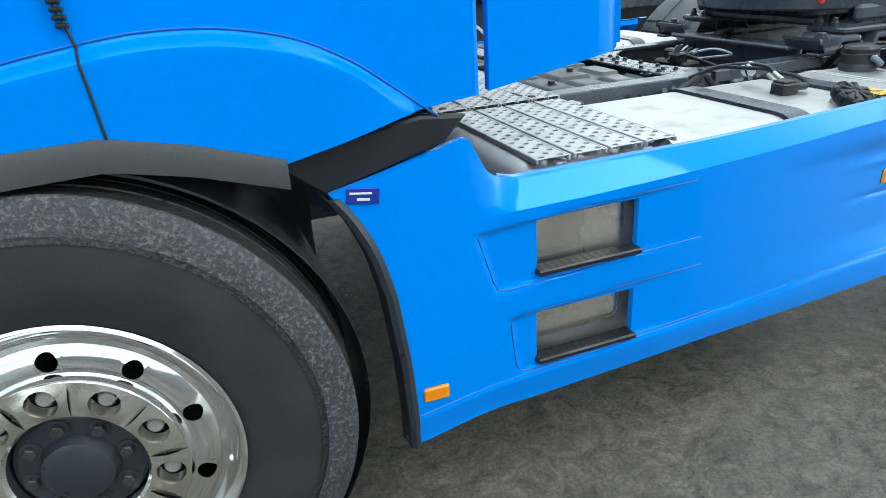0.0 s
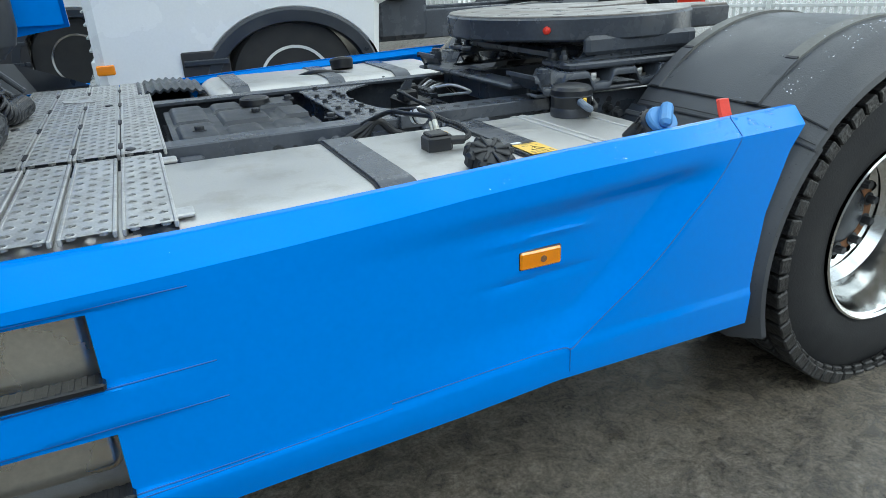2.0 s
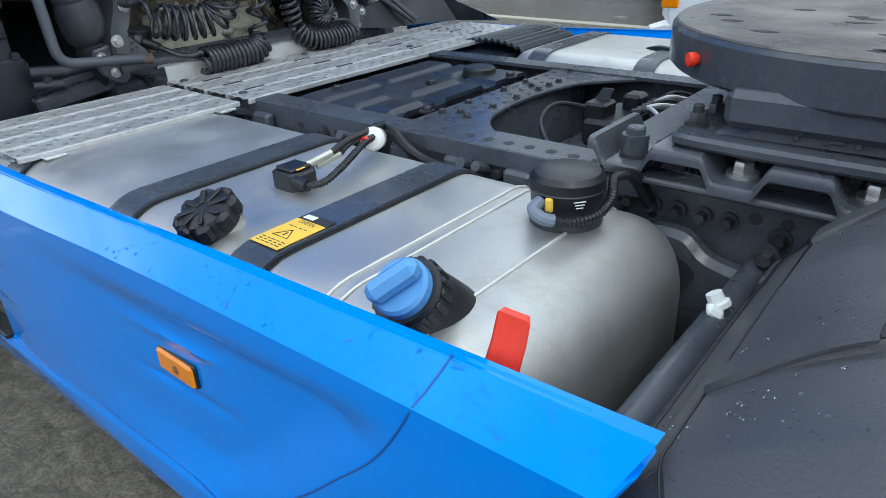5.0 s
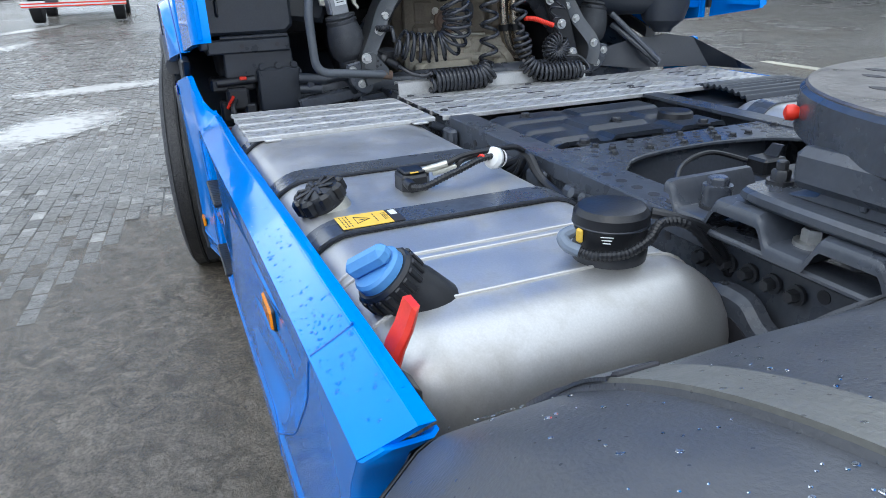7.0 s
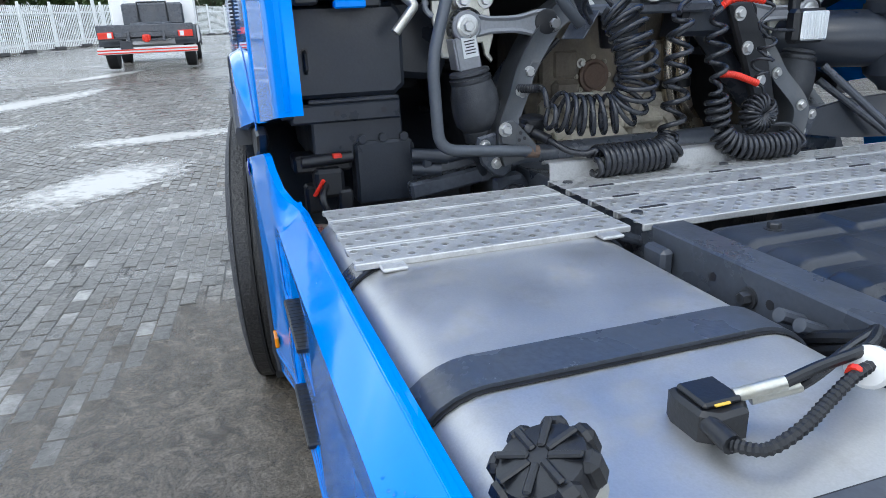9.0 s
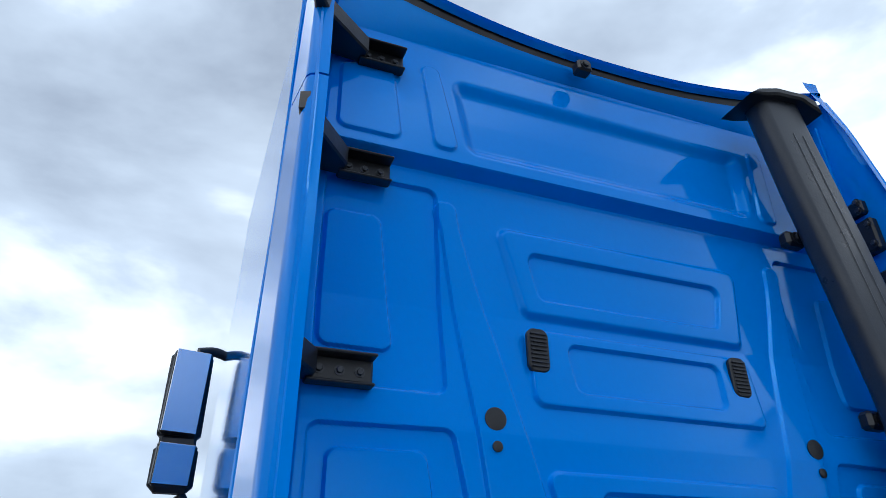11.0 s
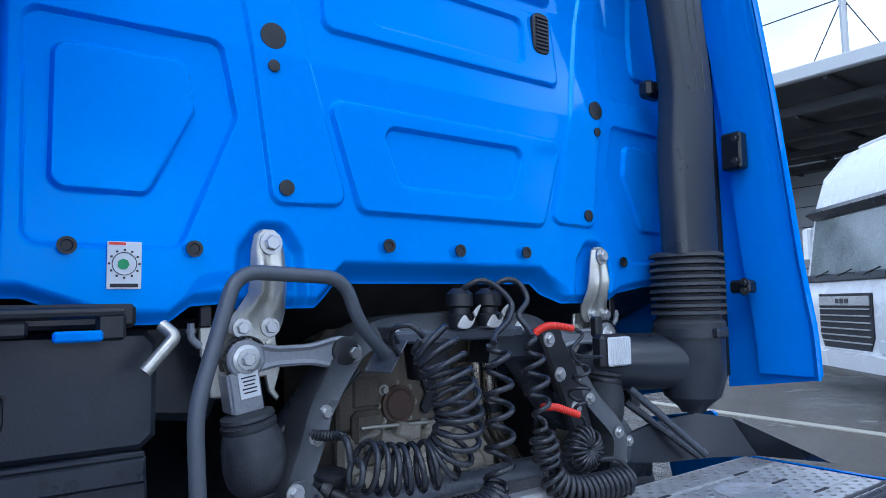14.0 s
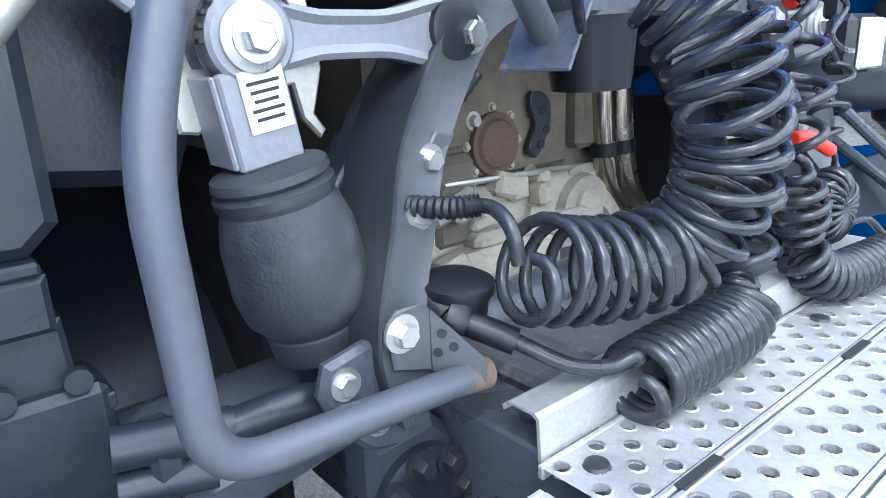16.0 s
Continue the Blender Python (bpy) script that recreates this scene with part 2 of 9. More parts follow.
        fs.append(tuple(range((len(rings) - 1) * n, len(rings) * n)))
        return self.add(vs, fs)

    def lathe(self, profile, c, axis, seg=24, capped=True):
        """A profile of (along, radius) turned round the axis through c."""
        ax = Vector(axis).normalized()
        u = ax.orthogonal().normalized()
        w = ax.cross(u)
        vs, fs = [], []
        for a, r in profile:
            for i in range(seg):
                t = 2 * math.pi * i / seg
                vs.append(Vector(c) + ax * a + (u * math.cos(t) + w * math.sin(t)) * r)
        for k in range(len(profile) - 1):
            for i in range(seg):
                j = (i + 1) % seg
                fs.append((k * seg + i, k * seg + j, (k + 1) * seg + j, (k + 1) * seg + i))
        if capped:
            fs.append(tuple(reversed(range(seg))))
            fs.append(tuple(range((len(profile) - 1) * seg, len(profile) * seg)))
        return self.add(vs, fs)

    def tube(self, pts, r, seg=10, loop=False):
        """A round bar of radius r (a number, or one for each point) along the points."""
        pts = [Vector(p) for p in pts]
        n = len(pts)
        rs = r if isinstance(r, (list, tuple)) else [r] * n
        vs, fs, u = [], [], None
        for i, p in enumerate(pts):
            a = pts[i - 1] if i or loop else p
            b = pts[(i + 1) % n] if i < n - 1 or loop else p
            d = (b - a).normalized()
            if u is None:
                u = d.orthogonal().normalized()
            u = (u - d * u.dot(d)).normalized()
            w = d.cross(u)
            for k in range(seg):
                t = 2 * math.pi * k / seg
                vs.append(p + (u * math.cos(t) + w * math.sin(t)) * rs[i])
        for i in range(n if loop else n - 1):
            j = (i + 1) % n
            for k in range(seg):
                m = (k + 1) % seg
                fs.append((i * seg + k, i * seg + m, j * seg + m, j * seg + k))
        if not loop:
            fs.append(tuple(reversed(range(seg))))
            fs.append(tuple(range((n - 1) * seg, n * seg)))
        return self.add(vs, fs)

    def sheet(self, grid, thick, keep=None):
        """A plate from a grid of points (rows of rows), thickened along the vector thick; keep(i, j) leaves cells out."""
        nu, nv = len(grid), len(grid[0])
        vs = [Vector(p) for row in grid for p in row]
        n = len(vs)
        vs += [p + Vector(thick) for p in vs]
        fs, edge = [], {}
        for i in range(nu - 1):
            for j in range(nv - 1):
                if keep and not keep(i, j):
                    continue
                q = (i * nv + j, (i + 1) * nv + j, (i + 1) * nv + j + 1, i * nv + j + 1)
                fs.append(q)
                fs.append(tuple(k + n for k in reversed(q)))
                for a, b in zip(q, q[1:] + q[:1]):
                    if (b, a) in edge:
                        del edge[b, a]
                    else:
                        edge[a, b] = 1
        for a, b in edge:
            fs.append((b, a, a + n, b + n))
        nrm = (vs[fs[0][1]] - vs[fs[0][0]]).cross(vs[fs[0][2]] - vs[fs[0][0]])
        if nrm.dot(Vector(thick)) > 0:
            fs = [tuple(reversed(f)) for f in fs]
        o = len(self.v)
        self.v += vs
        self.f += [tuple(i + o for i in f) for f in fs]
        return self

    def bolt(self, c, axis, r, h, washer=1.5):
        """A hexagon head on a washer."""
        self.lathe([(0, r * washer), (h * 0.25, r * washer)], c, axis, 16)
        self.lathe([(h * 0.25, r), (h * 0.85, r), (h, r * 0.85)], c, axis, 6)
        return self

    def mesh(self, name):
        me = bpy.data.meshes.new(name)
        me.from_pydata([tuple(p) for p in self.v], [], self.f)
        me.polygons.foreach_set("use_smooth", [True] * len(me.polygons))
        me.set_sharp_from_angle(angle=radians(32))
        return me


def weld(ob):
    """Join the touching corners of a part built in sectors."""
    bm = bmesh.new()
    bm.from_mesh(ob.data)
    bmesh.ops.remove_doubles(bm, verts=bm.verts, dist=0.0002)
    bm.to_mesh(ob.data)
    bm.free()
    return ob


def part(name, geo, mat, parent, label=""):
    """One mesh object under a thing or a part."""
    me = geo.mesh(name) if isinstance(geo, Geo) else geo
    if not me.materials:
        me.materials.append(mat)
    ob = new(name, me)
    ob.parent = parent
    if label:
        tagged(ob, label)
    return ob


def thing(name, label, category, at=(0, 0, 0), turn=0.0, group="", kind=""):
    ob = new(name)
    ob.matrix_basis = pose(*at, 0, 0, turn)
    return tagged(ob, label, category, group, kind)


def lerp(x, pts):
    """Straight lines between the (x, value) points."""
    return float(np.interp(x, [p[0] for p in pts], [p[1] for p in pts]))


def smooth(a, b, x):
    t = min(max((x - a) / (b - a), 0.0), 1.0)
    return t * t * (3 - 2 * t)


def spline(pts, n=8, loop=False):
    """A smooth line through the points."""
    p = [Vector(q) for q in pts]
    m = len(p)
    out = []
    for i in range(m if loop else m - 1):
        a, b, c, d = (p[(i + k) % m] if loop else p[min(max(i + k, 0), m - 1)] for k in (-1, 0, 1, 2))
        for k in range(n):
            t = k / n
            out.append(0.5 * ((2 * b) + (c - a) * t + (2 * a - 5 * b + 4 * c - d) * t * t + (3 * b - a - 3 * c + d) * t ** 3))
    if not loop:
        out.append(p[-1])
    return out


def bends(pts, r, n=6):
    """Straight runs between the points with rounded bends of radius r."""
    p = [Vector(q) for q in pts]
    out = [p[0]]
    for i in range(1, len(p) - 1):
        a, b = (p[i - 1] - p[i]), (p[i + 1] - p[i])
        d = min(r, a.length * 0.48, b.length * 0.48)
        s, e = p[i] + a.normalized() * d, p[i] + b.normalized() * d
        for k in range(n + 1):
            t = k / n
            out.append(s * (1 - t) ** 2 + p[i] * 2 * t * (1 - t) + e * t * t)
    out.append(p[-1])
    return out


def rounded(x0, y0, x1, y1, r, n=5):
    """A rectangle's outline with round corners."""
    out = []
    for cx, cy, a0 in ((x1 - r, y1 - r, 0), (x0 + r, y1 - r, 90), (x0 + r, y0 + r, 180), (x1 - r, y0 + r, 270)):
        for k in range(n + 1):
            a = radians(a0 + 90 * k / n)
            out.append((cx + r * math.cos(a), cy + r * math.sin(a)))
    return out


def circle(cx, cy, r, n=24):
    return [(cx + r * math.cos(2 * math.pi * k / n), cy + r * math.sin(2 * math.pi * k / n)) for k in range(n)]


def poly_distance(px, pz, poly):
    """Signed distance (inside minus) from arrays of places to a polygon."""
    d = np.full(px.shape, 1e9)
    s = np.ones(px.shape)
    n = len(poly)
    for i in range(n):
        ax, az = poly[i]
        bx, bz = poly[i - 1]
        ex, ez = bx - ax, bz - az
        wx, wz = px - ax, pz - az
        k = np.clip((wx * ex + wz * ez) / (ex * ex + ez * ez), 0, 1)
        d = np.minimum(d, (wx - ex * k) ** 2 + (wz - ez * k) ** 2)
        c1, c2, c3 = pz >= az, pz < bz, ex * wz > ez * wx
        flip = (c1 & c2 & c3) | (~c1 & ~c2 & ~c3)
        s = np.where(flip, -s, s)
    return s * np.sqrt(d)


def step(a, b, x):
    t = np.clip((x - a) / (b - a), 0, 1)
    return t * t * (3 - 2 * t)


# ---- the yard ----
def yard_z(x, y=0.0):
    """The yard's height: flat round the truck, rising gently ahead of it."""
    return 0.021 * max(0.0, min(-4.0 - x, 40.0))


def paving_material():
    m = bpy.data.materials.new("wet_paving")
    m.use_nodes = True
    n, l = m.node_tree.nodes, m.node_tree.links
    b = n["Principled BSDF"]
    co = n.new("ShaderNodeTexCoord")
    mp = n.new("ShaderNodeMapping")
    mp.inputs["Rotation"].default_value = (0, 0, radians(4))
    l.new(co.outputs["Object"], mp.inputs["Vector"])
    br = n.new("ShaderNodeTexBrick")
    br.inputs["Scale"].default_value = 1.0
    br.inputs["Brick Width"].default_value = 0.154
    br.inputs["Row Height"].default_value = 0.078
    br.inputs["Mortar Size"].default_value = 0.007
    br.inputs["Mortar Smooth"].default_value = 0.6
    br.inputs["Color1"].default_value = (0.11, 0.104, 0.096, 1)
    br.inputs["Color2"].default_value = (0.23, 0.22, 0.203, 1)
    br.inputs["Mortar"].default_value = (0.05, 0.048, 0.045, 1)
    l.new(mp.outputs[0], br.inputs["Vector"])
    big = n.new("ShaderNodeTexNoise")
    big.inputs["Scale"].default_value = 0.5
    big.inputs["Detail"].default_value = 9.0
    big.inputs["Roughness"].default_value = 0.62
    big.inputs["Distortion"].default_value = 0.4
    l.new(co.outputs["Object"], big.inputs["Vector"])
    small = n.new("ShaderNodeTexNoise")
    small.inputs["Scale"].default_value = 85.0
    small.inputs["Detail"].default_value = 6.0
    small.inputs["Roughness"].default_value = 0.7
    l.new(co.outputs["Object"], small.inputs["Vector"])
    grit = n.new("ShaderNodeMapRange")
    grit.inputs["From Min"].default_value, grit.inputs["From Max"].default_value = 0.3, 0.75
    grit.inputs["To Min"].default_value, grit.inputs["To Max"].default_value = 0.55, 1.6
    l.new(small.outputs["Fac"], grit.inputs["Value"])
    cover = n.new("ShaderNodeMapRange")
    cover.inputs["From Min"].default_value, cover.inputs["From Max"].default_value = 0.40, 0.56
    sep = n.new("ShaderNodeSeparateXYZ")
    l.new(co.outputs["Object"], sep.inputs[0])
    mud = n.new("ShaderNodeMapRange")  # silt lies over the stones beside the truck
    mud.inputs["From Min"].default_value, mud.inputs["From Max"].default_value = -1.8, 0.2
    mud.inputs["To Min"].default_value, mud.inputs["To Max"].default_value = -0.03, 0.4
    l.new(sep.outputs["X"], mud.inputs["Value"])
    over = n.new("ShaderNodeMath")
    l.new(big.outputs["Fac"], over.inputs[0])
    l.new(mud.outputs[0], over.inputs[1])
    l.new(over.outputs[0], cover.inputs["Value"])
    dirt = n.new("ShaderNodeMixRGB")
    dirt.inputs["Color2"].default_value = (0.115, 0.098, 0.078, 1)
    l.new(cover.outputs[0], dirt.inputs["Fac"])
    l.new(br.outputs["Color"], dirt.inputs["Color1"])
    mul = n.new("ShaderNodeVectorMath")
    mul.operation = "SCALE"
    l.new(dirt.outputs[0], mul.inputs[0])
    crust = n.new("ShaderNodeTexNoise")  # trodden silt, darker where it is wet through
    crust.inputs["Scale"].default_value = 11.0
    crust.inputs["Detail"].default_value = 8.0
    crust.inputs["Roughness"].default_value = 0.7
    crust.inputs["Distortion"].default_value = 1.2
    l.new(co.outputs["Object"], crust.inputs["Vector"])
    shade = n.new("ShaderNodeMapRange")
    shade.inputs["From Min"].default_value, shade.inputs["From Max"].default_value = 0.36, 0.66
    shade.inputs["To Min"].default_value, shade.inputs["To Max"].default_value = 0.55, 1.6
    l.new(crust.outputs["Fac"], shade.inputs["Value"])
    both = n.new("ShaderNodeMath")
    both.operation = "MULTIPLY"
    l.new(grit.outputs[0], both.inputs[0])
    l.new(shade.outputs[0], both.inputs[1])
    l.new(both.outputs[0], mul.inputs["Scale"])
    l.new(mul.outputs[0], b.inputs["Base Color"])
    wet = n.new("ShaderNodeTexNoise")
    wet.inputs["Scale"].default_value = 0.33
    wet.inputs["Detail"].default_value = 7.0
    wet.inputs["Distortion"].default_value = 0.8
    l.new(co.outputs["Object"], wet.inputs["Vector"])
    rg = n.new("ShaderNodeMapRange")
    rg.inputs["From Min"].default_value, rg.inputs["From Max"].default_value = 0.4, 0.66
    rg.inputs["To Min"].default_value, rg.inputs["To Max"].default_value = 0.34, 0.10
    l.new(wet.outputs["Fac"], rg.inputs["Value"])
    film = n.new("ShaderNodeMixRGB")
    film.inputs["Color2"].default_value = (0.13, 0.13, 0.13, 1)
    l.new(cover.outputs[0], film.inputs["Fac"])
    l.new(rg.outputs[0], film.inputs["Color1"])
    l.new(film.outputs[0], b.inputs["Roughness"])
    lump = n.new("ShaderNodeTexNoise")  # trodden mud
    lump.inputs["Scale"].default_value = 14.0
    lump.inputs["Detail"].default_value = 9.0
    lump.inputs["Roughness"].default_value = 0.74
    lump.inputs["Distortion"].default_value = 0.6
    l.new(co.outputs["Object"], lump.inputs["Vector"])
    hs = n.new("ShaderNodeMath")
    hs.operation = "MULTIPLY_ADD"
    hs.inputs[1].default_value = 2.2
    l.new(lump.outputs["Fac"], hs.inputs[0])
    inv = n.new("ShaderNodeMath")
    inv.operation = "SUBTRACT"
    inv.inputs[0].default_value = 1.0
    l.new(br.outputs["Fac"], inv.inputs[1])
    keep = n.new("ShaderNodeMath")
    keep.operation = "MULTIPLY"
    l.new(inv.outputs[0], keep.inputs[0])
    cov2 = n.new("ShaderNodeMath")
    cov2.operation = "SUBTRACT"
    cov2.inputs[0].default_value = 1.0
    l.new(cover.outputs[0], cov2.inputs[1])
    l.new(cov2.outputs[0], keep.inputs[1])
    l.new(keep.outputs[0], hs.inputs[2])
    bp = n.new("ShaderNodeBump")
    bp.inputs["Strength"].default_value = 0.8
    bp.inputs["Distance"].default_value = 0.011
    l.new(hs.outputs[0], bp.inputs["Height"])
    l.new(bp.outputs[0], b.inputs["Normal"])
    return m


PAVING = paving_material()
xs = [-300, -120, -60, -44, -30, -20, -14, -9, -6, -4, -2, 0, 2, 4, 8, 20, 60, 300]
ys = [-300, -100, -40, -20, -10, -5, 0, 5, 10, 20, 40, 100, 300]
g = Geo().sheet([[(x, y, yard_z(x)) for y in ys] for x in xs], (0, 0, -0.3))
ground = part("ground", g, PAVING, None)
# unseen wall added to block low skylight and darken reflections on the truck's side
wall_s = part("wall_south", Geo().box((2.0, -11.0, 1.5), (16.0, 0.3, 3.2), 0.02), material("dark_light_block", (0.2, 0.205, 0.21), 0.6, 0.0, 0.2, 1.5, 30, 0.1), None)

tagged(wall_s, "added dark grey wall, out of view, that cuts light on the truck's side", "wall", kind="structure")
tagged(ground, "wet grey brick paving of a truck yard with muddy patches", "ground", kind="structure")


def silt_sheen_material(name="silt_and_sky_sheen", color=(0.47, 0.455, 0.43, 1), rough=0.3):
    """Silt and shallow water that thin out towards an uneven edge; the pale colour includes painted sky reflection."""
    m = bpy.data.materials.new(name)
    m.use_nodes = True
    n, l = m.node_tree.nodes, m.node_tree.links
    b = n["Principled BSDF"]
    b.inputs["Base Color"].default_value = color
    b.inputs["Roughness"].default_value = rough
    co = n.new("ShaderNodeTexCoord")
    gr = n.new("ShaderNodeVectorMath")
    gr.operation = "LENGTH"
    mid = n.new("ShaderNodeMapping")
    mid.inputs["Location"].default_value = (-1, -1, 0)
    mid.inputs["Scale"].default_value = (2, 2, 0)
    l.new(co.outputs["Generated"], mid.inputs["Vector"])
    l.new(mid.outputs[0], gr.inputs[0])
    no = n.new("ShaderNodeTexNoise")
    no.inputs["Scale"].default_value = 7.0
    no.inputs["Detail"].default_value = 8.0
    no.inputs["Roughness"].default_value = 0.7
    l.new(co.outputs["Object"], no.inputs["Vector"])
    su = n.new("ShaderNodeMath")
    su.operation = "MULTIPLY_ADD"
    su.inputs[1].default_value = 2.4
    l.new(no.outputs["Fac"], su.inputs[0])
    l.new(gr.outputs["Value"], su.inputs[2])
    al = n.new("ShaderNodeMapRange")
    al.inputs["From Min"].default_value, al.inputs["From Max"].default_value = 1.6, 2.25
    al.inputs["To Min"].default_value, al.inputs["To Max"].default_value = 0.85, 0.0
    l.new(su.outputs[0], al.inputs["Value"])
    l.new(al.outputs[0], b.inputs["Alpha"])
    return m


WATER = silt_sheen_material()
for cx, cy, rx, ry, turn, sd in ((-4.7, -2.3, 1.0, 0.55, 140, 1), (-11.4, -4.65, 2.8, 0.5, 149, 2), (-8.1, -4.4, 1.1, 0.35, 143, 3), (-16.8, -3.9, 1.6, 0.4, 150, 4), (-14.5, -7.4, 1.9, 0.4, 150, 5), (-6.9, -1.9, 1.2, 0.3, 100, 6)):
    rnd = random.Random(sd)
    ph = [rnd.uniform(0, 6.28) for _ in range(9)]
    out = []
    for k in range(90):
        a = 2 * math.pi * k / 90
        q = 1 + sum(0.10 / (1 + 0.35 * i) * math.sin((i + 2) * a + ph[i]) for i in range(9))
        out.append((rx * q * math.cos(a), ry * q * math.sin(a)))
    g = Geo().prism(out, "z", 0.004, 0.007)
    ob = part("puddle", g, WATER, None)
    ob.matrix_basis = pose(cx, cy, yard_z(cx) + 0.002, 0, 0.021 / math.pi * 180 if -44 < cx < -4 else 0, 0) @ pose(0, 0, 0, 0, 0, turn)
    tagged(ob, "silty puddle on paving, sky reflection put into its pale colour", "puddle", "puddles", "stuff")



# ---- the blue tractor truck: x runs rearwards from the cab's rear wall, y from its left side to its right ----
truck = thing("tractor_truck", "bright blue tractor truck with bare chassis, parked on wet paving", "truck")


def holed(geo, u0, u1, v0, v1, r, place, deep, n=8, ru=None):
    """One cell of a plate with a round hole; place(u, v, d) sets a point d deep."""
    cu, cv, hu, hv = (u0 + u1) / 2, (v0 + v1) / 2, (u1 - u0) / 2, (v1 - v0) / 2
    vs = []
    for k in range(n):
        a = 2 * math.pi * k / n
        c, s = math.cos(a), math.sin(a)
        e = 1 / max(abs(c), abs(s))
        vs.append(place(cu + hu * c * e, cv + hv * s * e, 0))
    for k in range(n):
        a = 2 * math.pi * k / n
        vs.append(place(cu + (ru or r) * math.cos(a), cv + r * math.sin(a), 0))
    for k in range(n):
        a = 2 * math.pi * k / n
        vs.append(place(cu + (ru or r) * math.cos(a), cv + r * math.sin(a), deep))
    fs = []
    for k in range(n):
        j = (k + 1) % n
        fs.append((k, j, n + j, n + k))
        fs.append((n + k, n + j, 2 * n + j, 2 * n + k))
    geo.add(vs, fs, closed=False)
    return geo


# -- cab: rear wall --
BOTTOM = [(-1.09, 1.40), (-1.0, 1.40), (-0.96, 1.385), (-0.85, 1.345), (-0.745, 1.345), (-0.70, 1.38), (-0.63, 1.385), (-0.59, 1.372), (-0.42, 1.372), (-0.385, 1.40), (-0.35, 1.43),
          (0.30, 1.43), (0.34, 1.40), (0.40, 1.37), (0.60, 1.37), (0.66, 1.40), (0.80, 1.42), (1.09, 1.42)]


def mirrored(poly):
    return [(-a, b) for a, b in poly]


def shrunk(poly, d):
    """The polygon drawn in by d, so that its offset gets round corners."""
    n = len(poly)
    area = sum(poly[i][0] * poly[(i + 1) % n][1] - poly[(i + 1) % n][0] * poly[i][1] for i in range(n))
    sg, out = (1 if area > 0 else -1), []
    for i in range(n):
        a, p, c = Vector(poly[i - 1]), Vector(poly[i]), Vector(poly[(i + 1) % n])
        e0, e1 = (p - a).normalized(), (c - p).normalized()
        n0, n1 = Vector((-e0.y, e0.x)) * sg, Vector((-e1.y, e1.x)) * sg
        k = n0 + n1
        out.append(tuple(p + k / max(k.dot(n0), 0.4) * d))
    return out


def pressed(outlines, y, z):
    """Relief of the wall's stamped panels: outline, height, width of the step."""
    h = np.zeros_like(y)
    for poly, up, w in outlines:
        h += up * (1 - step(-w, w, poly_distance(y, z, shrunk(poly, 0.03)) - 0.03))
    return h


L_OUT = [(-1.01, 1.945), (-0.645, 1.953), (-0.61, 1.79), (-0.725, 1.50), (-1.0, 1.50)]
L_IN = [(-0.96, 1.89), (-0.715, 1.895), (-0.698, 1.79), (-0.787, 1.606), (-0.96, 1.606)]
U_OUT = [(-1.01, 2.05), (-0.656, 2.045), (-0.67, 2.70), (-1.01, 2.70)]
U_IN = [(-1.0, 2.15), (-0.80, 2.15), (-0.842, 2.57), (-1.0, 2.57)]
PILLAR = [(-0.53, 1.605), (-0.343, 1.612), (-0.44, 1.95), (-0.50, 2.2), (-0.57, 2.45), (-0.62, 2.66), (-0.67, 2.66), (-0.60, 2.1)]
STAMPS = [(p, u, w) for q, u, w in ((L_OUT, -0.015, 0.0045), (L_IN, 0.013, 0.0045), (U_OUT, -0.015, 0.0045), (U_IN, 0.013, 0.0045), (PILLAR, 0.010, 0.0045)) for p in (q, mirrored(q))]
STAMPS += [([(-0.31, 1.60), (0.31, 1.60), (0.395, 1.865), (-0.395, 1.865)], 0.014, 0.006), ([(-0.19, 1.672), (0.18, 1.672), (0.235, 1.82), (-0.25, 1.82)], -0.015, 0.006),
           ([(-0.40, 2.04), (0.40, 2.04), (0.40, 2.27), (-0.40, 2.27)], 0.014, 0.006), ([(-0.26, 2.087), (0.26, 2.087), (0.275, 2.234), (-0.275, 2.234)], -0.014, 0.006),
           ([(-0.47, 2.60), (0.45, 2.60), (0.40, 2.315), (-0.40, 2.315)], 0.018, 0.012), ([(-0.38, 2.525), (0.36, 2.525), (0.32, 2.37), (-0.345, 2.37)], -0.016, 0.007),
           ([(-0.60, 3.14), (0.60, 3.14), (0.56, 2.86), (-0.56, 2.86)], -0.03, 0.03), ([(-0.73, 3.19), (-0.67, 3.19), (-0.63, 2.83), (-0.67, 2.83)], 0.010, 0.006),
           ([(0.73, 3.19), (0.67, 3.19), (0.63, 2.83), (0.67, 2.83)], 0.010, 0.006), ([(-1.0, 3.1), (-0.83, 3.15), (-0.80, 2.83), (-1.0, 2.83)], 0.010, 0.006)]
STAMPS += [([(s * 0.53 - 0.085, 1.30), (s * 0.53 - 0.07, 1.50), (s * 0.53 - 0.03, 1.555), (s * 0.53 + 0.03, 1.555), (s * 0.53 + 0.07, 1.50), (s * 0.53 + 0.085, 1.30)], -0.022, 0.014) for s in (-1, 1)]

NU, NV = 620, 580
yy = np.linspace(-1.09, 1.09, NU)[:, None] * np.ones((1, NV))
bot = np.interp(yy[:, 0], [p[0] for p in BOTTOM], [p[1] for p in BOTTOM])
zz = bot[:, None] + np.linspace(0, 1, NV)[None, :] * (3.32 - bot[:, None])
wall = np.interp(zz, [1.3, 1.95, 2.3, 2.765, 2.79, 3.0, 3.32], [0.0, 0.0, -0.045, -0.055, -0.005, -0.02, -0.05])
wall += pressed(STAMPS, yy, zz)
wall -= 0.07 * step(1.03, 1.09, np.abs(yy))
wall -= 0.035 * (1 - step(0.02, 0.055, zz - bot[:, None])) * (1 - step(0.33, 0.42, np.abs(yy)))
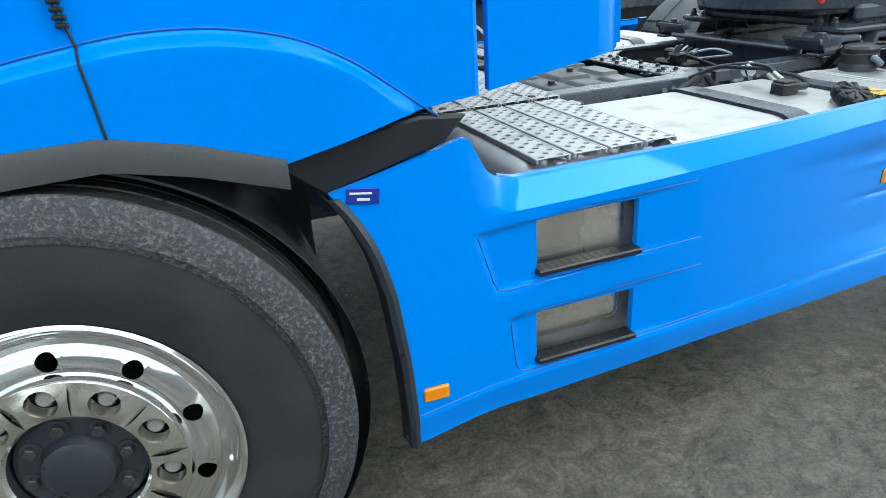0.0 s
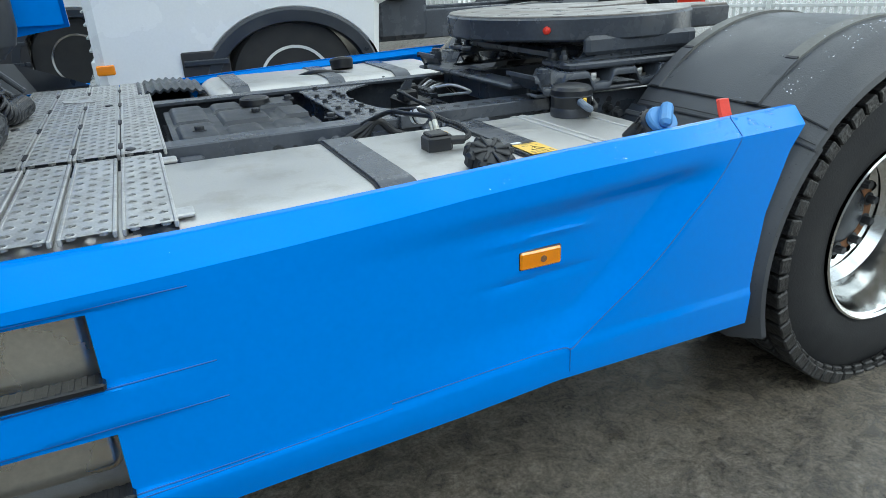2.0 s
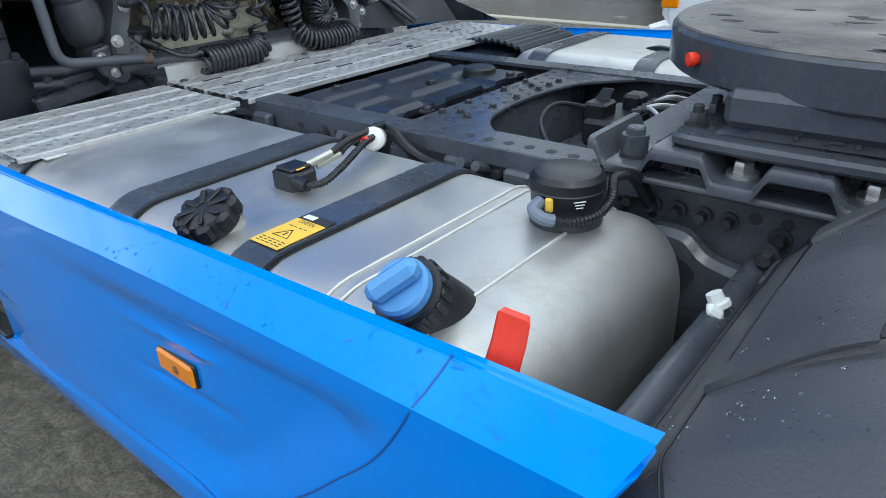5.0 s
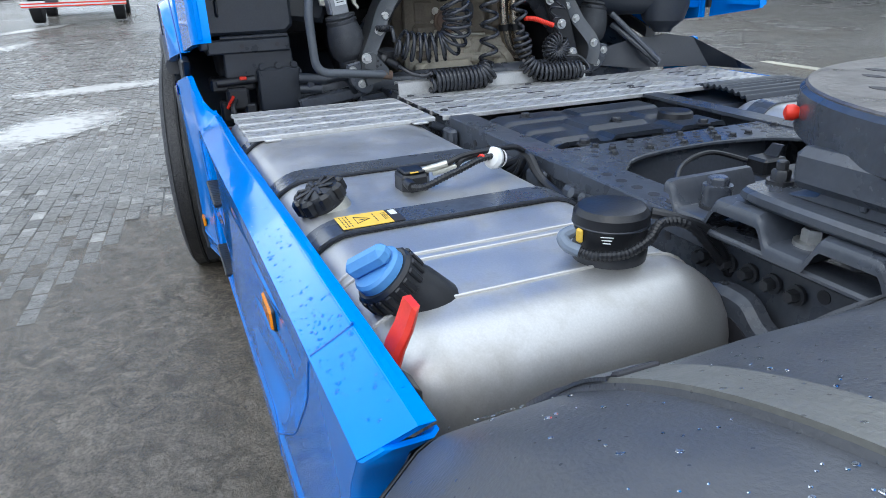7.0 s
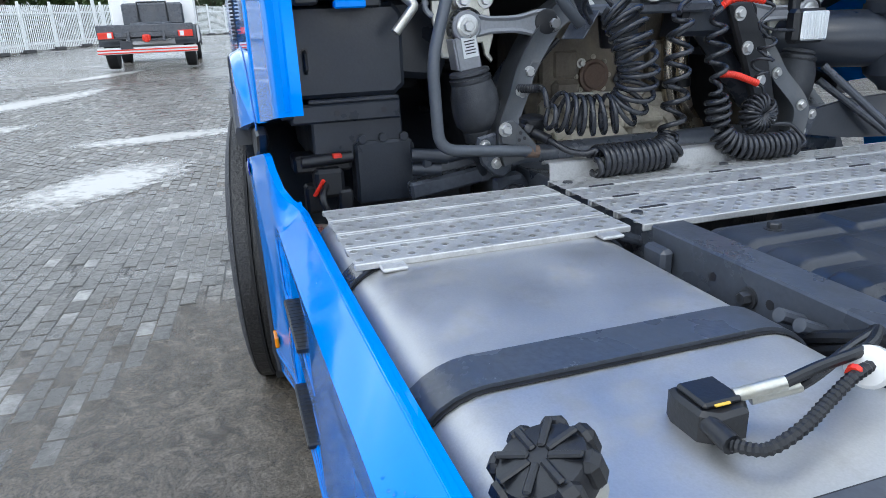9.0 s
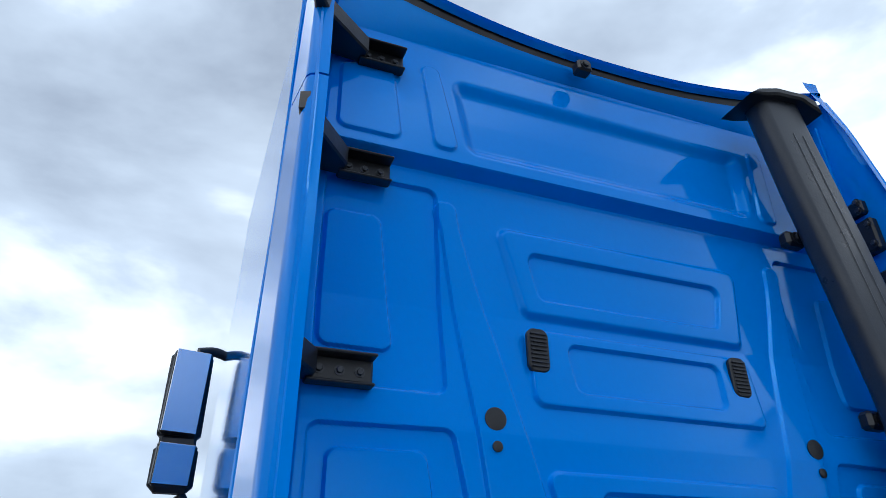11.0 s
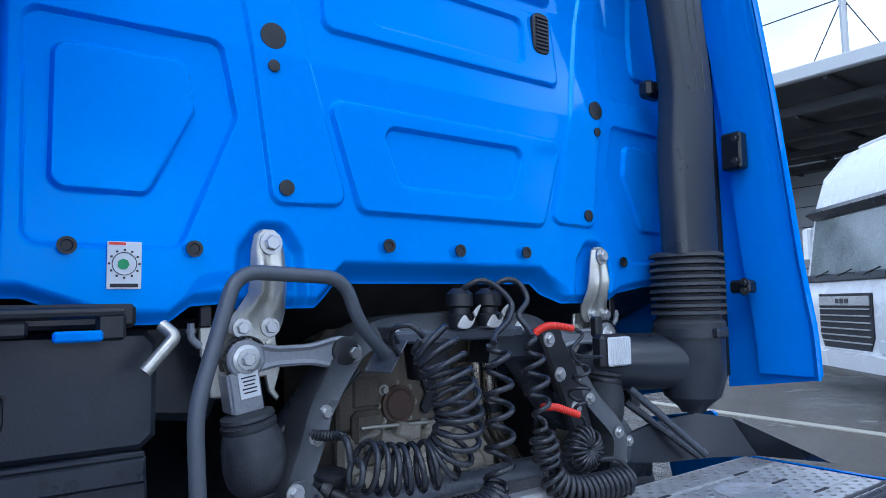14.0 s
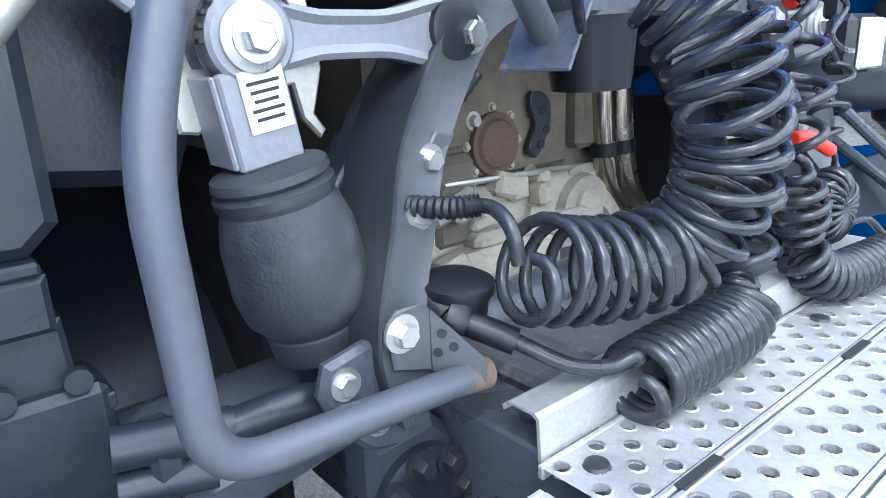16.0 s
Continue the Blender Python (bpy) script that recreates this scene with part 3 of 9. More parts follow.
wall -= 0.02 * (1 - step(0.0, 0.03, zz - bot[:, None]))
g = Geo()
g.v = [(wall[i, j], yy[i, j], zz[i, j]) for i in range(NU) for j in range(NV)]
g.f = [(i * NV + j, (i + 1) * NV + j, (i + 1) * NV + j + 1, i * NV + j + 1) for i in range(NU - 1) for j in range(NV - 1)]
cab = part("cab", g, BLUE, truck, "glossy blue pressed-steel cab rear wall with stamped panels")


# -- cab: sides, with the front wheel arch --
SIDE_LOW = [(-1.75, 0.55), (-1.45, 0.60), (-1.36, 0.80), (-1.22, 0.95), (-1.02, 1.04), (-0.81, 1.06), (-0.66, 1.065), (-0.525, 1.035), (-0.37, 0.985), (-0.30, 1.0), (-0.10, 1.042), (0.02, 1.055)]
CREASE_AT = spline([(-1.75, 0, 1.0), (-0.95, 0, 1.155), (-0.779, 0, 1.192), (-0.659, 0, 1.212), (-0.569, 0, 1.222), (-0.464, 0, 1.220), (-0.365, 0, 1.203), (-0.29, 0, 1.178), (-0.212, 0, 1.135), (-0.151, 0, 1.089), (-0.076, 0, 1.031), (0.03, 0, 0.95)], 8)
CREASE = [(p.x, p.z) for p in CREASE_AT]


def side_y(x, z):
    y = 1.165 - 0.03 * smooth(1.4, 3.5, z)
    c = lerp(x, CREASE)
    return y + 0.038 * (1 - smooth(c - 0.022, c + 0.006, z)) * smooth(-0.05, -0.28, x)


cols = np.linspace(-1.75, 0.02, 120)
for s in (-1, 1):
    grid = []
    for x in cols:
        lo = lerp(x, SIDE_LOW)
        c = max(lerp(x, CREASE), lo + 0.06)
        zs = np.concatenate([np.linspace(lo, c - 0.03, 14), np.linspace(c - 0.03, c + 0.012, 9)[1:], np.linspace(c + 0.012, 1.40, 8)[1:], np.linspace(1.40, 3.45, 12)[1:]])
        grid.append([(x, s * side_y(x, z), z) for z in zs])
    part("side_panel", Geo().sheet(grid, (0, -s * 0.03, 0)), BLUE, cab)
# roof, front and floor close the cab
g = Geo().prism([(-1.75, 0.75), (-0.1, 1.45), (-0.12, 3.25), (-0.5, 3.62), (-1.3, 3.55), (-1.75, 2.6)], "y", -1.12, 1.12, 0.05)
part("body_shell", g, BLUE, cab)
part("cab_underside", Geo().prism([(-1.74, 0.72), (-0.06, 1.43), (-0.06, 1.455), (-0.12, 1.47), (-1.74, 0.76)], "y", -1.11, 1.11, 0.004), BLACK, cab, "black underside of the cab")
for s, zs in ((-1, 1.0), (1, 1.0)):
    arch = [(x, s * (side_y(x, lerp(x, SIDE_LOW)) + 0.006), lerp(x, SIDE_LOW) - 0.012) for x in np.linspace(-1.34, -0.37, 40)]
    g = Geo().sheet([[(p[0], p[1] + s * 0.002, p[2] + 0.022), (p[0], p[1] + s * 0.008, p[2] + 0.002), (p[0], p[1] + s * 0.002, p[2] - 0.034)] for p in arch], (0, -s * 0.06, 0))
    part("arch_trim", g, TRIM, cab, "dark grey plastic wheel arch trim")
seam = [(x, -side_y(x, z) - 0.001, z) for z in np.linspace(1.42, 1.06, 50) for x in (lerp(z, [(1.06, -0.648), (1.14, -0.655), (1.215, -0.662), (1.3, -0.683), (1.40, -0.70), (1.45, -0.71)]),)]
part("panel_seam", Geo().tube(seam, 0.0028, 6), BLACK, cab)
# shadow along the arch crease, laid on as a darker blue line
seam = [(x, -side_y(x, lerp(x, CREASE) + 0.006) - 0.0005, lerp(x, CREASE) + 0.006) for x in np.linspace(-1.7, -0.06, 60)]
part("panel_seam", Geo().tube(seam, 0.0026, 6), NAVYLINE, cab)
g = Geo()
for k in range(16):
    g.box((-0.672 - 0.0014 * k, -1.172, 1.248 + 0.012 * k), (0.02, 0.016, 0.007), 0.002)
part("rubber_grommet", g, BLACK, cab, "ribbed black rubber grommet")
# rounded rear edge of the cab side with a dark gap before the fairing
for s in (-1, 1):
    part("rear_edge", Geo().tube([(0.022, s * (1.155 - 0.03 * smooth(1.4, 3.5, z)), z) for z in np.linspace(1.055, 3.4, 12)], 0.012, 8), BLUE, cab)
    part("edge_gap", Geo().box((0.0, s * 1.11, 2.25), (0.03, 0.08, 2.3), 0.004), BLUE, cab)

part("edge_seal", Geo().tube([(0.046, 1.168 - 0.035 * smooth(1.4, 3.5, z), z) for z in np.linspace(1.10, 3.45, 12)], 0.017, 8), BLACK, cab)

# -- side fairings --
REAR = [(1.05, 0.39), (1.25, 0.385), (1.5, 0.35), (2.06, 0.30), (2.85, 0.21), (3.3, 0.13), (3.6, 0.05)]
for s in (-1, 1):
    for lo, hi, in ((1.06, 2.80), (2.808, 3.62)):
        rows = []
        for z in np.linspace(lo, hi, 26):
            x1 = lerp(z, REAR)
            base = (1.16 - 0.02 * smooth(1.4, 3.5, z) if s < 0 else 1.19 - 0.05 * smooth(1.4, 3.5, z)) - 0.03 * smooth(3.2, 3.6, z)
            drop = 0.05 * (1 - smooth(1.06, 1.1, z)) if lo < 2 else 0
            row = []
            for u in np.linspace(0, 1, 14):
                row.append((0.056 + (x1 - 0.056) * u, s * (base - 0.02 * u - 0.03 * smooth(0.85, 1.0, u) ** 2), z + (0.05 * u if lo < 2 and z < 1.3 else 0) * (1 - smooth(1.06, 1.3, z))))
            rows.append(row)
        fair = part("side_fairing", Geo().sheet(rows, (0, -s * 0.022, 0)), BLUE, truck, "blue side air deflector behind the cab")
    # inner return of the fairing's rear edge
    rows = []
    for z in np.linspace(1.12, 3.5, 30):
        x1, base = lerp(z, REAR), (1.164 - 0.02 * smooth(1.4, 3.5, z) if s < 0 else 1.195 - 0.05 * smooth(1.4, 3.5, z))
        rows.append([(x1 - 0.004, s * (base - 0.052), z), (x1 - 0.05, s * (base - 0.066), z), (x1 - 0.2, s * (base - 0.06), z)])
    part("edge_return", Geo().sheet(rows, (0.004, s * 0.012, 0)), BLUE, fair)

# -- roof deflector: its rear edge bows forwards in the middle --
rows = []
for y in np.linspace(-1.09, 1.09, 41):
    bow = 1 - (abs(y) / 1.12) ** 2.2
    xe, ze = 0.075 - 0.05 * bow, 3.565 - 0.16 * bow
    rows.append([(xe - 0.02, y, ze - 0.012), (xe, y, ze), (xe - 0.10, y, ze + 0.05 + 0.03 * bow), (xe - 0.5, y, ze + 0.16 + 0.05 * bow), (xe - 1.1, y, ze + 0.1)])
roof = part("roof_deflector", Geo().sheet(rows, (0, 0, -0.02)), BLUE, truck, "blue roof air deflector with a bowed rear edge")
rows = []
for y in np.linspace(-1.03, 1.03, 41):
    bow = 1 - (abs(y) / 1.12) ** 2.2
    rows.append([(-0.05, y, 3.30), (0.015 - 0.03 * bow, y, 3.46 - 0.125 * bow), (0.03 - 0.04 * bow, y, 3.50 - 0.145 * bow)])
part("inner_lip", Geo().sheet(rows, (-0.02, 0, 0)), BLUE, roof)
# black strip that paints the shade in the gap below the deflector's edge
rows = [[a[2], (a[2][0] + 0.02, a[2][1], a[2][2] + 0.05)] for a in rows]
part("inner_gap", Geo().sheet(rows, (-0.02, 0, 0)), BLACK, roof)


# -- side skirt, left: a pressed plastic panel with two steps --
TOP = [(-0.345, 0.897), (-0.308, 0.907), (-0.012, 0.970), (0.0, 0.972), (0.02, 0.955), (0.055, 0.885), (0.085, 0.862), (0.14, 0.847), (0.62, 0.851), (0.82, 0.857), (1.17, 0.872), (1.42, 0.884), (1.75, 0.895), (1.93, 0.902), (2.16, 0.908)]
LOW = [(-0.2, 0.255), (0.0, 0.262), (0.2, 0.266), (0.42, 0.277), (0.75, 0.297), (1.14, 0.318), (1.4, 0.340), (2.0, 0.337)]
BEVEL = [(0.04, 0.784), (0.3, 0.787), (0.54, 0.795), (0.8, 0.808), (1.0, 0.821), (1.17, 0.835), (1.42, 0.849), (1.79, 0.862), (2.1, 0.871)]
RECESS = [(0.8, 0.775), (1.16, 0.787), (1.41, 0.794), (1.8, 0.816)]
LIP = [(-0.2, 0.339), (0.0, 0.342), (0.2, 0.350), (0.414, 0.362), (0.783, 0.384), (1.124, 0.410), (1.407, 0.432), (2.0, 0.44)]
FRONT = [(0.255, -0.167), (0.37, -0.169), (0.49, -0.175), (0.662, -0.194), (0.75, -0.215), (0.80, -0.233), (0.86, -0.263), (0.906, -0.297), (0.94, -0.32)]
BACK = [(0.30, 2.0), (0.36, 2.0), (0.50, 2.005), (0.65, 2.02), (0.81, 2.074), (0.88, 2.120), (0.95, 2.16)]
DIAG = [(0.335, 1.30), (0.421, 1.435), (0.483, 1.527), (0.576, 1.655), (0.681, 1.763), (0.764, 1.842), (0.856, 1.900), (0.905, 1.915), (1.0, 1.93)]
STEP1 = [(0.02, 0.746), (0.62, 0.772), (0.645, 0.615), (0.07, 0.590)]
STEP2 = [(0.10, 0.512), (0.655, 0.535), (0.70, 0.385), (0.125, 0.352)]
HOLES = ((0.175, 0.455, 0.622, 0.752), (0.175, 0.455, 0.378, 0.508))


def skirt_y(x, z):
    """How far the skirt's face stands out from the middle, for arrays of places."""
    y = 1.150 + 0.042 * (1 - step(-0.25, 0.10, x))
    top = np.interp(x, [p[0] for p in TOP], [p[1] for p in TOP])
    flat = step(0.0, 0.16, x)
    bev = np.interp(x, [p[0] for p in BEVEL], [p[1] for p in BEVEL])
    y = y - flat * 0.055 * np.clip((z - bev) / np.maximum(top - bev, 0.02), 0, 1)
    lip = np.interp(x, [p[0] for p in LIP], [p[1] for p in LIP])
    y = y - 0.014 * (1 - step(0.26, 0.36, z)) + 0.006 * (1 - step(lip - 0.012, lip + 0.002, z))
    diag = np.interp(z, [p[0] for p in DIAG], [p[1] for p in DIAG])
    inside = (1 - step(-0.14, 0.02, x - diag)) * (1 - step(-0.05, 0.012, z - np.interp(x, [p[0] for p in RECESS], [p[1] for p in RECESS]))) * step(0.75, 1.75, x) * step(0.40, 0.52, z)
    y = y - 0.032 * inside
    for poly in (STEP1, STEP2):
        y = y - 0.010 * (1 - step(-0.008, 0.006, poly_distance(x, z, poly))) * (1 - step(0.42, 0.66, x))
    # the two flutes at the reflector
    for zc, sl in ((0.715, 0.0), (0.615, 0.0)):
        y = y + (0.006 if zc > 0.65 else -0.005) * np.exp(-((z - zc - 0.02 * (x - 1.35)) / 0.008) ** 2) * step(1.12, 1.3, x) * (1 - step(1.42, 1.55, x))
    return y


def skirt(s, parent, name):
    us = sorted(set([round(v, 4) for v in np.linspace(-0.2, 2.0, 190)] + [0.175, 0.455]))
    zs = sorted(set([round(v, 4) for v in np.linspace(0.235, 0.776, 57)] + [0.378, 0.508, 0.622, 0.752]))
    rows = 15
    grid = []
    for u in us:
        col = []
        for k in range(len(zs) + rows):
            if k < len(zs):
                z, w = zs[k] + (lerp(u, LOW) - 0.235) * max(0.0, 1 - (zs[k] - 0.235) / 0.14), 0
            else:
                w = (k - len(zs) + 1) / rows
                z = 0.776
            x = u
            for _ in range(3):
                zt = lerp(x, TOP)
                zb = max(lerp(x, BEVEL), 0.78)
                zq = z if not w else (z + w / 0.4 * (zb - z) if w <= 0.4 else zb + (w - 0.4) / 0.6 * (zt - zb))
                x = u + (lerp(zq, FRONT) + 0.2) * (1 - smooth(-0.2, 0.25, u)) + (lerp(zq, BACK) - 2.0) * smooth(1.5, 2.0, u)
            col.append((x, zq))
        grid.append(col)
    a = np.array(grid)
    y = skirt_y(a[:, :, 0], a[:, :, 1])
    pts = [[(a[i, j, 0], s * y[i, j], a[i, j, 1]) for j in range(a.shape[1])] for i in range(a.shape[0])]

    def keep(i, j):
        cx = (a[i, j, 0] + a[i + 1, j, 0]) / 2
        cz = (a[i, j, 1] + a[i, j + 1, 1]) / 2
        return not any(x0 < cx < x1 and z0 < cz < z1 for x0, x1, z0, z1 in HOLES)
    ob = part(name, Geo().sheet(pts, (0, -s * 0.018, 0), keep), BLUE, parent, "glossy blue side skirt panel with two step openings")
    # top lip folds inwards
    xs2 = np.linspace(0.1, 2.07, 60)
    rows2 = [[(x, s * 1.097, lerp(x, TOP) - 0.001), (x, s * 1.085, lerp(x, TOP) + 0.001), (x, s * 1.075, lerp(x, TOP) - 0.03)] for x in xs2]
    part("top_lip", Geo().sheet(rows2, (0, s * 0.004, -0.006)), BLUE, ob)
    return ob




def on_skirt(x, z, out=0.0):
    return (x, -float(skirt_y(np.array(x), np.array(z))) - out, z)


skirt_left = skirt(-1, truck, "side_skirt")
line = spline([(x, 0, z) for z, x in reversed(DIAG[1:-1])] + [(1.407, 0, 0.425), (1.3, 0, 0.423), (0.975, 0, 0.408)], 6)
part("panel_seam", Geo().tube([on_skirt(p.x, p.z, -0.0003) for p in line], 0.0019, 6), NAVYLINE, skirt_left)
part("panel_seam", Geo().tube([on_skirt(x, lerp(x, LIP) - 0.002, -0.0003) for x in np.linspace(-0.17, 0.975, 50)], 0.0015, 6), NAVYLINE, skirt_left)
part("panel_seam", Geo().tube([on_skirt(1.425, z, -0.0003) for z in np.linspace(0.357, 0.421, 6)], 0.0015, 6), NAVYLINE, skirt_left)
edge = [(lerp(z, FRONT), z) for z in np.linspace(0.252, 0.900, 28)]
rows = []
for x, z in edge:
    yo = float(skirt_y(np.array(x), np.array(z)))
    rows.append([(x + 0.010, -yo - 0.003, z), (x - 0.002, -yo - 0.010, z), (x - 0.014, -yo - 0.004, z), (x - 0.018, -yo + 0.05, z)])
part("edge_trim", Geo().sheet(rows, (0.004, 0.008, 0)), DARK, skirt_left, "scuffed dark rubber edging of the wheel arch")
for x0, x1, z0, z1 in HOLES:
    g = Geo().box(((x0 + x1) / 2, -1.14, z0 - 0.002), (x1 - x0 + 0.01, 0.045, 0.016), 0.004)
    for k in range(14):
        g.box((x0 + 0.012 + k * (x1 - x0 - 0.02) / 13, -1.14, z0 + 0.006), (0.010, 0.040, 0.0025), 0.001)
    part("step_tread", g, BLACK, skirt_left, "ribbed black rubber step tread")
g = Geo().box(on_skirt(1.352, 0.662, 0.003), (0.106, 0.012, 0.042), 0.004)
refl = part("side_reflector", g, ORANGE, truck, "amber side marker lens")
part("marker_emblem", Geo().lathe([(0, 0.008), (0.002, 0.008)], on_skirt(1.357, 0.661, 0.0085), (0, -1, 0), 12), RUST, refl)
part("lens_frame", Geo().box(on_skirt(1.352, 0.662, 0.0), (0.112, 0.010, 0.047), 0.004), BLACK, refl)
g = Geo().box(on_skirt(-0.110, 0.390, 0.006), (0.062, 0.012, 0.034), 0.003)
part("side_reflector", g, ORANGE, skirt_left, "small orange reflector")
st = part("sticker", Geo().box(on_skirt(-0.235, 0.897, 0.002), (0.066, 0.004, 0.032), 0.001, pose(0, 0, 0, 0, 8, -2)), NAVY, truck, "small navy sticker with white marks")
part("white_bar", Geo().box(on_skirt(-0.239, 0.904, 0.0045), (0.044, 0.002, 0.004), 0.0005, pose(0, 0, 0, 0, 8, -2)), LABELWHITE, st)
part("white_bar", Geo().box(on_skirt(-0.235, 0.891, 0.0045), (0.026, 0.002, 0.005), 0.0005, pose(0, 0, 0, 0, 8, -2)), LABELWHITE, st)
# thin shadow of the pressed edges round the two steps, drawn as darker blue lines
for poly in (STEP1, STEP2):
    (xa, za), (xb, zb), (xc, zc), (xd, zd) = poly
    for pts in ([(xa, za), (xb, zb)], [(xa, za), (xd - 0.012, zd + 0.03), (xd, zd + 0.006), (xd + 0.025, zd), (xc, zc)]):
        pq = []
        for (x0, z0), (x1, z1) in zip(pts, pts[1:]):
            n = max(2, int(math.hypot(x1 - x0, z1 - z0) / 0.02))
            pq += [(x0 + (x1 - x0) * k / n, z0 + (z1 - z0) * k / n) for k in range(n)]
        pq.append(pts[-1])
        pq = [p for p in pq]
        part("pressed_line", Geo().tube([on_skirt(x, z, -0.0006) for x, z in pq], 0.0019, 6), NAVYLINE, skirt_left)
rows = []
for z in np.linspace(0.342, 0.885, 34):
    x = lerp(z, BACK)
    yo = float(skirt_y(np.array(x), np.array(z)))
    rows.append([(x + 0.0006, -yo + 0.0006, z), (x + 0.005, -yo + 0.004, z), (x + 0.008, -yo + 0.010, z), (x + 0.008, -yo + 0.050, z), (x - 0.002, -yo + 0.060, z)])
part("end_return", Geo().sheet(rows, (-0.008, 0.0, 0)), BLUE, skirt_left)
skirt_right = skirt(1, truck, "side_skirt")
# clear water drops left by the rain on the skirt's upper face
CLEAR = bpy.data.materials.new("clear_water")
CLEAR.use_nodes = True
for key, val in (("Base Color", (0.9, 0.95, 1, 1)), ("Roughness", 0.05), ("IOR", 1.28), ("Transmission Weight", 1.0)):
    CLEAR.node_tree.nodes["Principled BSDF"].inputs[key].default_value = val


def drop(g, at, up, r):
    g.lathe([(-0.0005, r), (r * 0.16, r * 0.78), (r * 0.24, r * 0.35)], at, up, 7)


rnd = random.Random(11)
g = Geo()
for k in range(210):
    x = rnd.choice((rnd.uniform(1.60, 2.0), rnd.uniform(1.78, 2.10), rnd.uniform(1.5, 2.08), rnd.uniform(1.2, 1.6)))
    f = rnd.uniform(0.02, 0.98)
    zb = lerp(x, BEVEL)
    z = zb + f * (lerp(x, TOP) - zb)
    drop(g, on_skirt(x, z, -0.0005), (0, -0.72, 0.69), rnd.choice((0.0012, 0.0017, 0.0024, 0.0032, 0.0042)) * rnd.uniform(0.8, 1.2))
for k in range(160):
    x, z = rnd.uniform(0.6, 1.98), rnd.uniform(0.5, 0.84)
    drop(g, on_skirt(x, z, -0.0005), (0, -1, 0.05), rnd.choice((0.001, 0.0014, 0.002)))
ob = part("water_drops", g, CLEAR, skirt_left)
tagged(ob, "clear rain drops on blue paint", kind="stuff")


# -- fuel tanks --
def rounded_tank(x0, x1, y0, y1, z0, z1, r, re):
    """A tank with round long edges and dished round ends."""
    sec = []
    steps = [(x0 + re * (1 - math.cos(a)), re * (1 - math.sin(a))) for a in np.linspace(0, math.pi / 2, 9)]
    steps += [(x, 0.0) for x in np.linspace(x0 + re, x1 - re, 8)[1:-1]]
    steps += [(x1 - re * (1 - math.cos(a)), re * (1 - math.sin(a))) for a in np.linspace(math.pi / 2, 0, 9)]
    vs, n = [], 0
    for x, d in steps:
        ring = rounded(y0 + d, z0 + d, y1 - d, z1 - d, max(r - d * 0.55, 0.02), 8)
        n = len(ring)
        vs += [(x, a, b) for a, b in ring]
    fs = []
    for k in range(len(steps) - 1):
        for i in range(n):
            j = (i + 1) % n
            fs.append((k * n + i, k * n + j, (k + 1) * n + j, (k + 1) * n + i))
    fs.append(tuple(reversed(range(n))))
    fs.append(tuple(range((len(steps) - 1) * n, len(steps) * n)))
    return Geo().add(vs, fs)


TANK = (-1.085, -0.455, 0.30, 0.848)


def band(x0, x1, y0, y1, z0, z1, r, off, th):
    """A flat strap laid round a tank."""
    ring = rounded(y0 - off, z0 - off, y1 + off, z1 + off, r + off, 8)
    inner = rounded(y0 - off + th, z0 - off + th, y1 + off - th, z1 + off - th, r + off - th, 8)
    n = len(ring)
    vs = [(x0, a, b) for a, b in ring] + [(x1, a, b) for a, b in ring] + [(x0, a, b) for a, b in inner] + [(x1, a, b) for a, b in inner]
    fs = []
    for i in range(n):
        j = (i + 1) % n
        fs += [(i, j, n + j, n + i), (2 * n + j, 2 * n + i, 3 * n + i, 3 * n + j), (j, i, 2 * n + i, 2 * n + j), (n + i, n + j, 3 * n + j, 3 * n + i)]
    return Geo().add(vs, fs)


part("steel_box", rounded_tank(0.09, 0.456, -1.105, -1.0, 0.392, 0.80, 0.045, 0.035), STEEL, truck, "brushed steel box behind the step openings")
tank = part("fuel_tank", rounded_tank(0.13, 1.955, *TANK, 0.11, 0.11), ALU, truck, "dull aluminium fuel tank with weld seams and water spots")
for x in (1.628, 1.655, 1.805):
    loop = [(x, a, b) for a, b in rounded(TANK[0] - 0.001, TANK[2] - 0.001, TANK[1] + 0.001, TANK[3] + 0.001, 0.11, 8)]
    part("weld_seam", Geo().tube(loop, 0.0032, 6, True), WELD, tank)
for x0, x1 in ((0.55, 0.622), (1.03, 1.11), (1.41, 1.49)):
    st = part("tank_strap", band(x0, x1, *TANK, 0.11, 0.009, 0.007), FRAME, truck, "dark painted steel strap over the tank")
    part("strap_liner", band(x0 - 0.007, x1 + 0.007, *TANK, 0.11, 0.003, 0.002), BLACK, st)
    g = Geo()
    g.tube([((x0 + x1) / 2 - 0.02, -0.47, 0.835), ((x0 + x1) / 2 - 0.02, -0.41, 0.81)], 0.012, 10)
    g.tube([((x0 + x1) / 2 + 0.02, -0.47, 0.835), ((x0 + x1) / 2 + 0.02, -0.41, 0.81)], 0.012, 10)
    part("strap_bolt", g, FRAME, st)


def tilted(c, deg):
    """Axis of a filler neck that leans out to the truck's left."""
    return (0, -math.sin(radians(deg)), math.cos(radians(deg)))


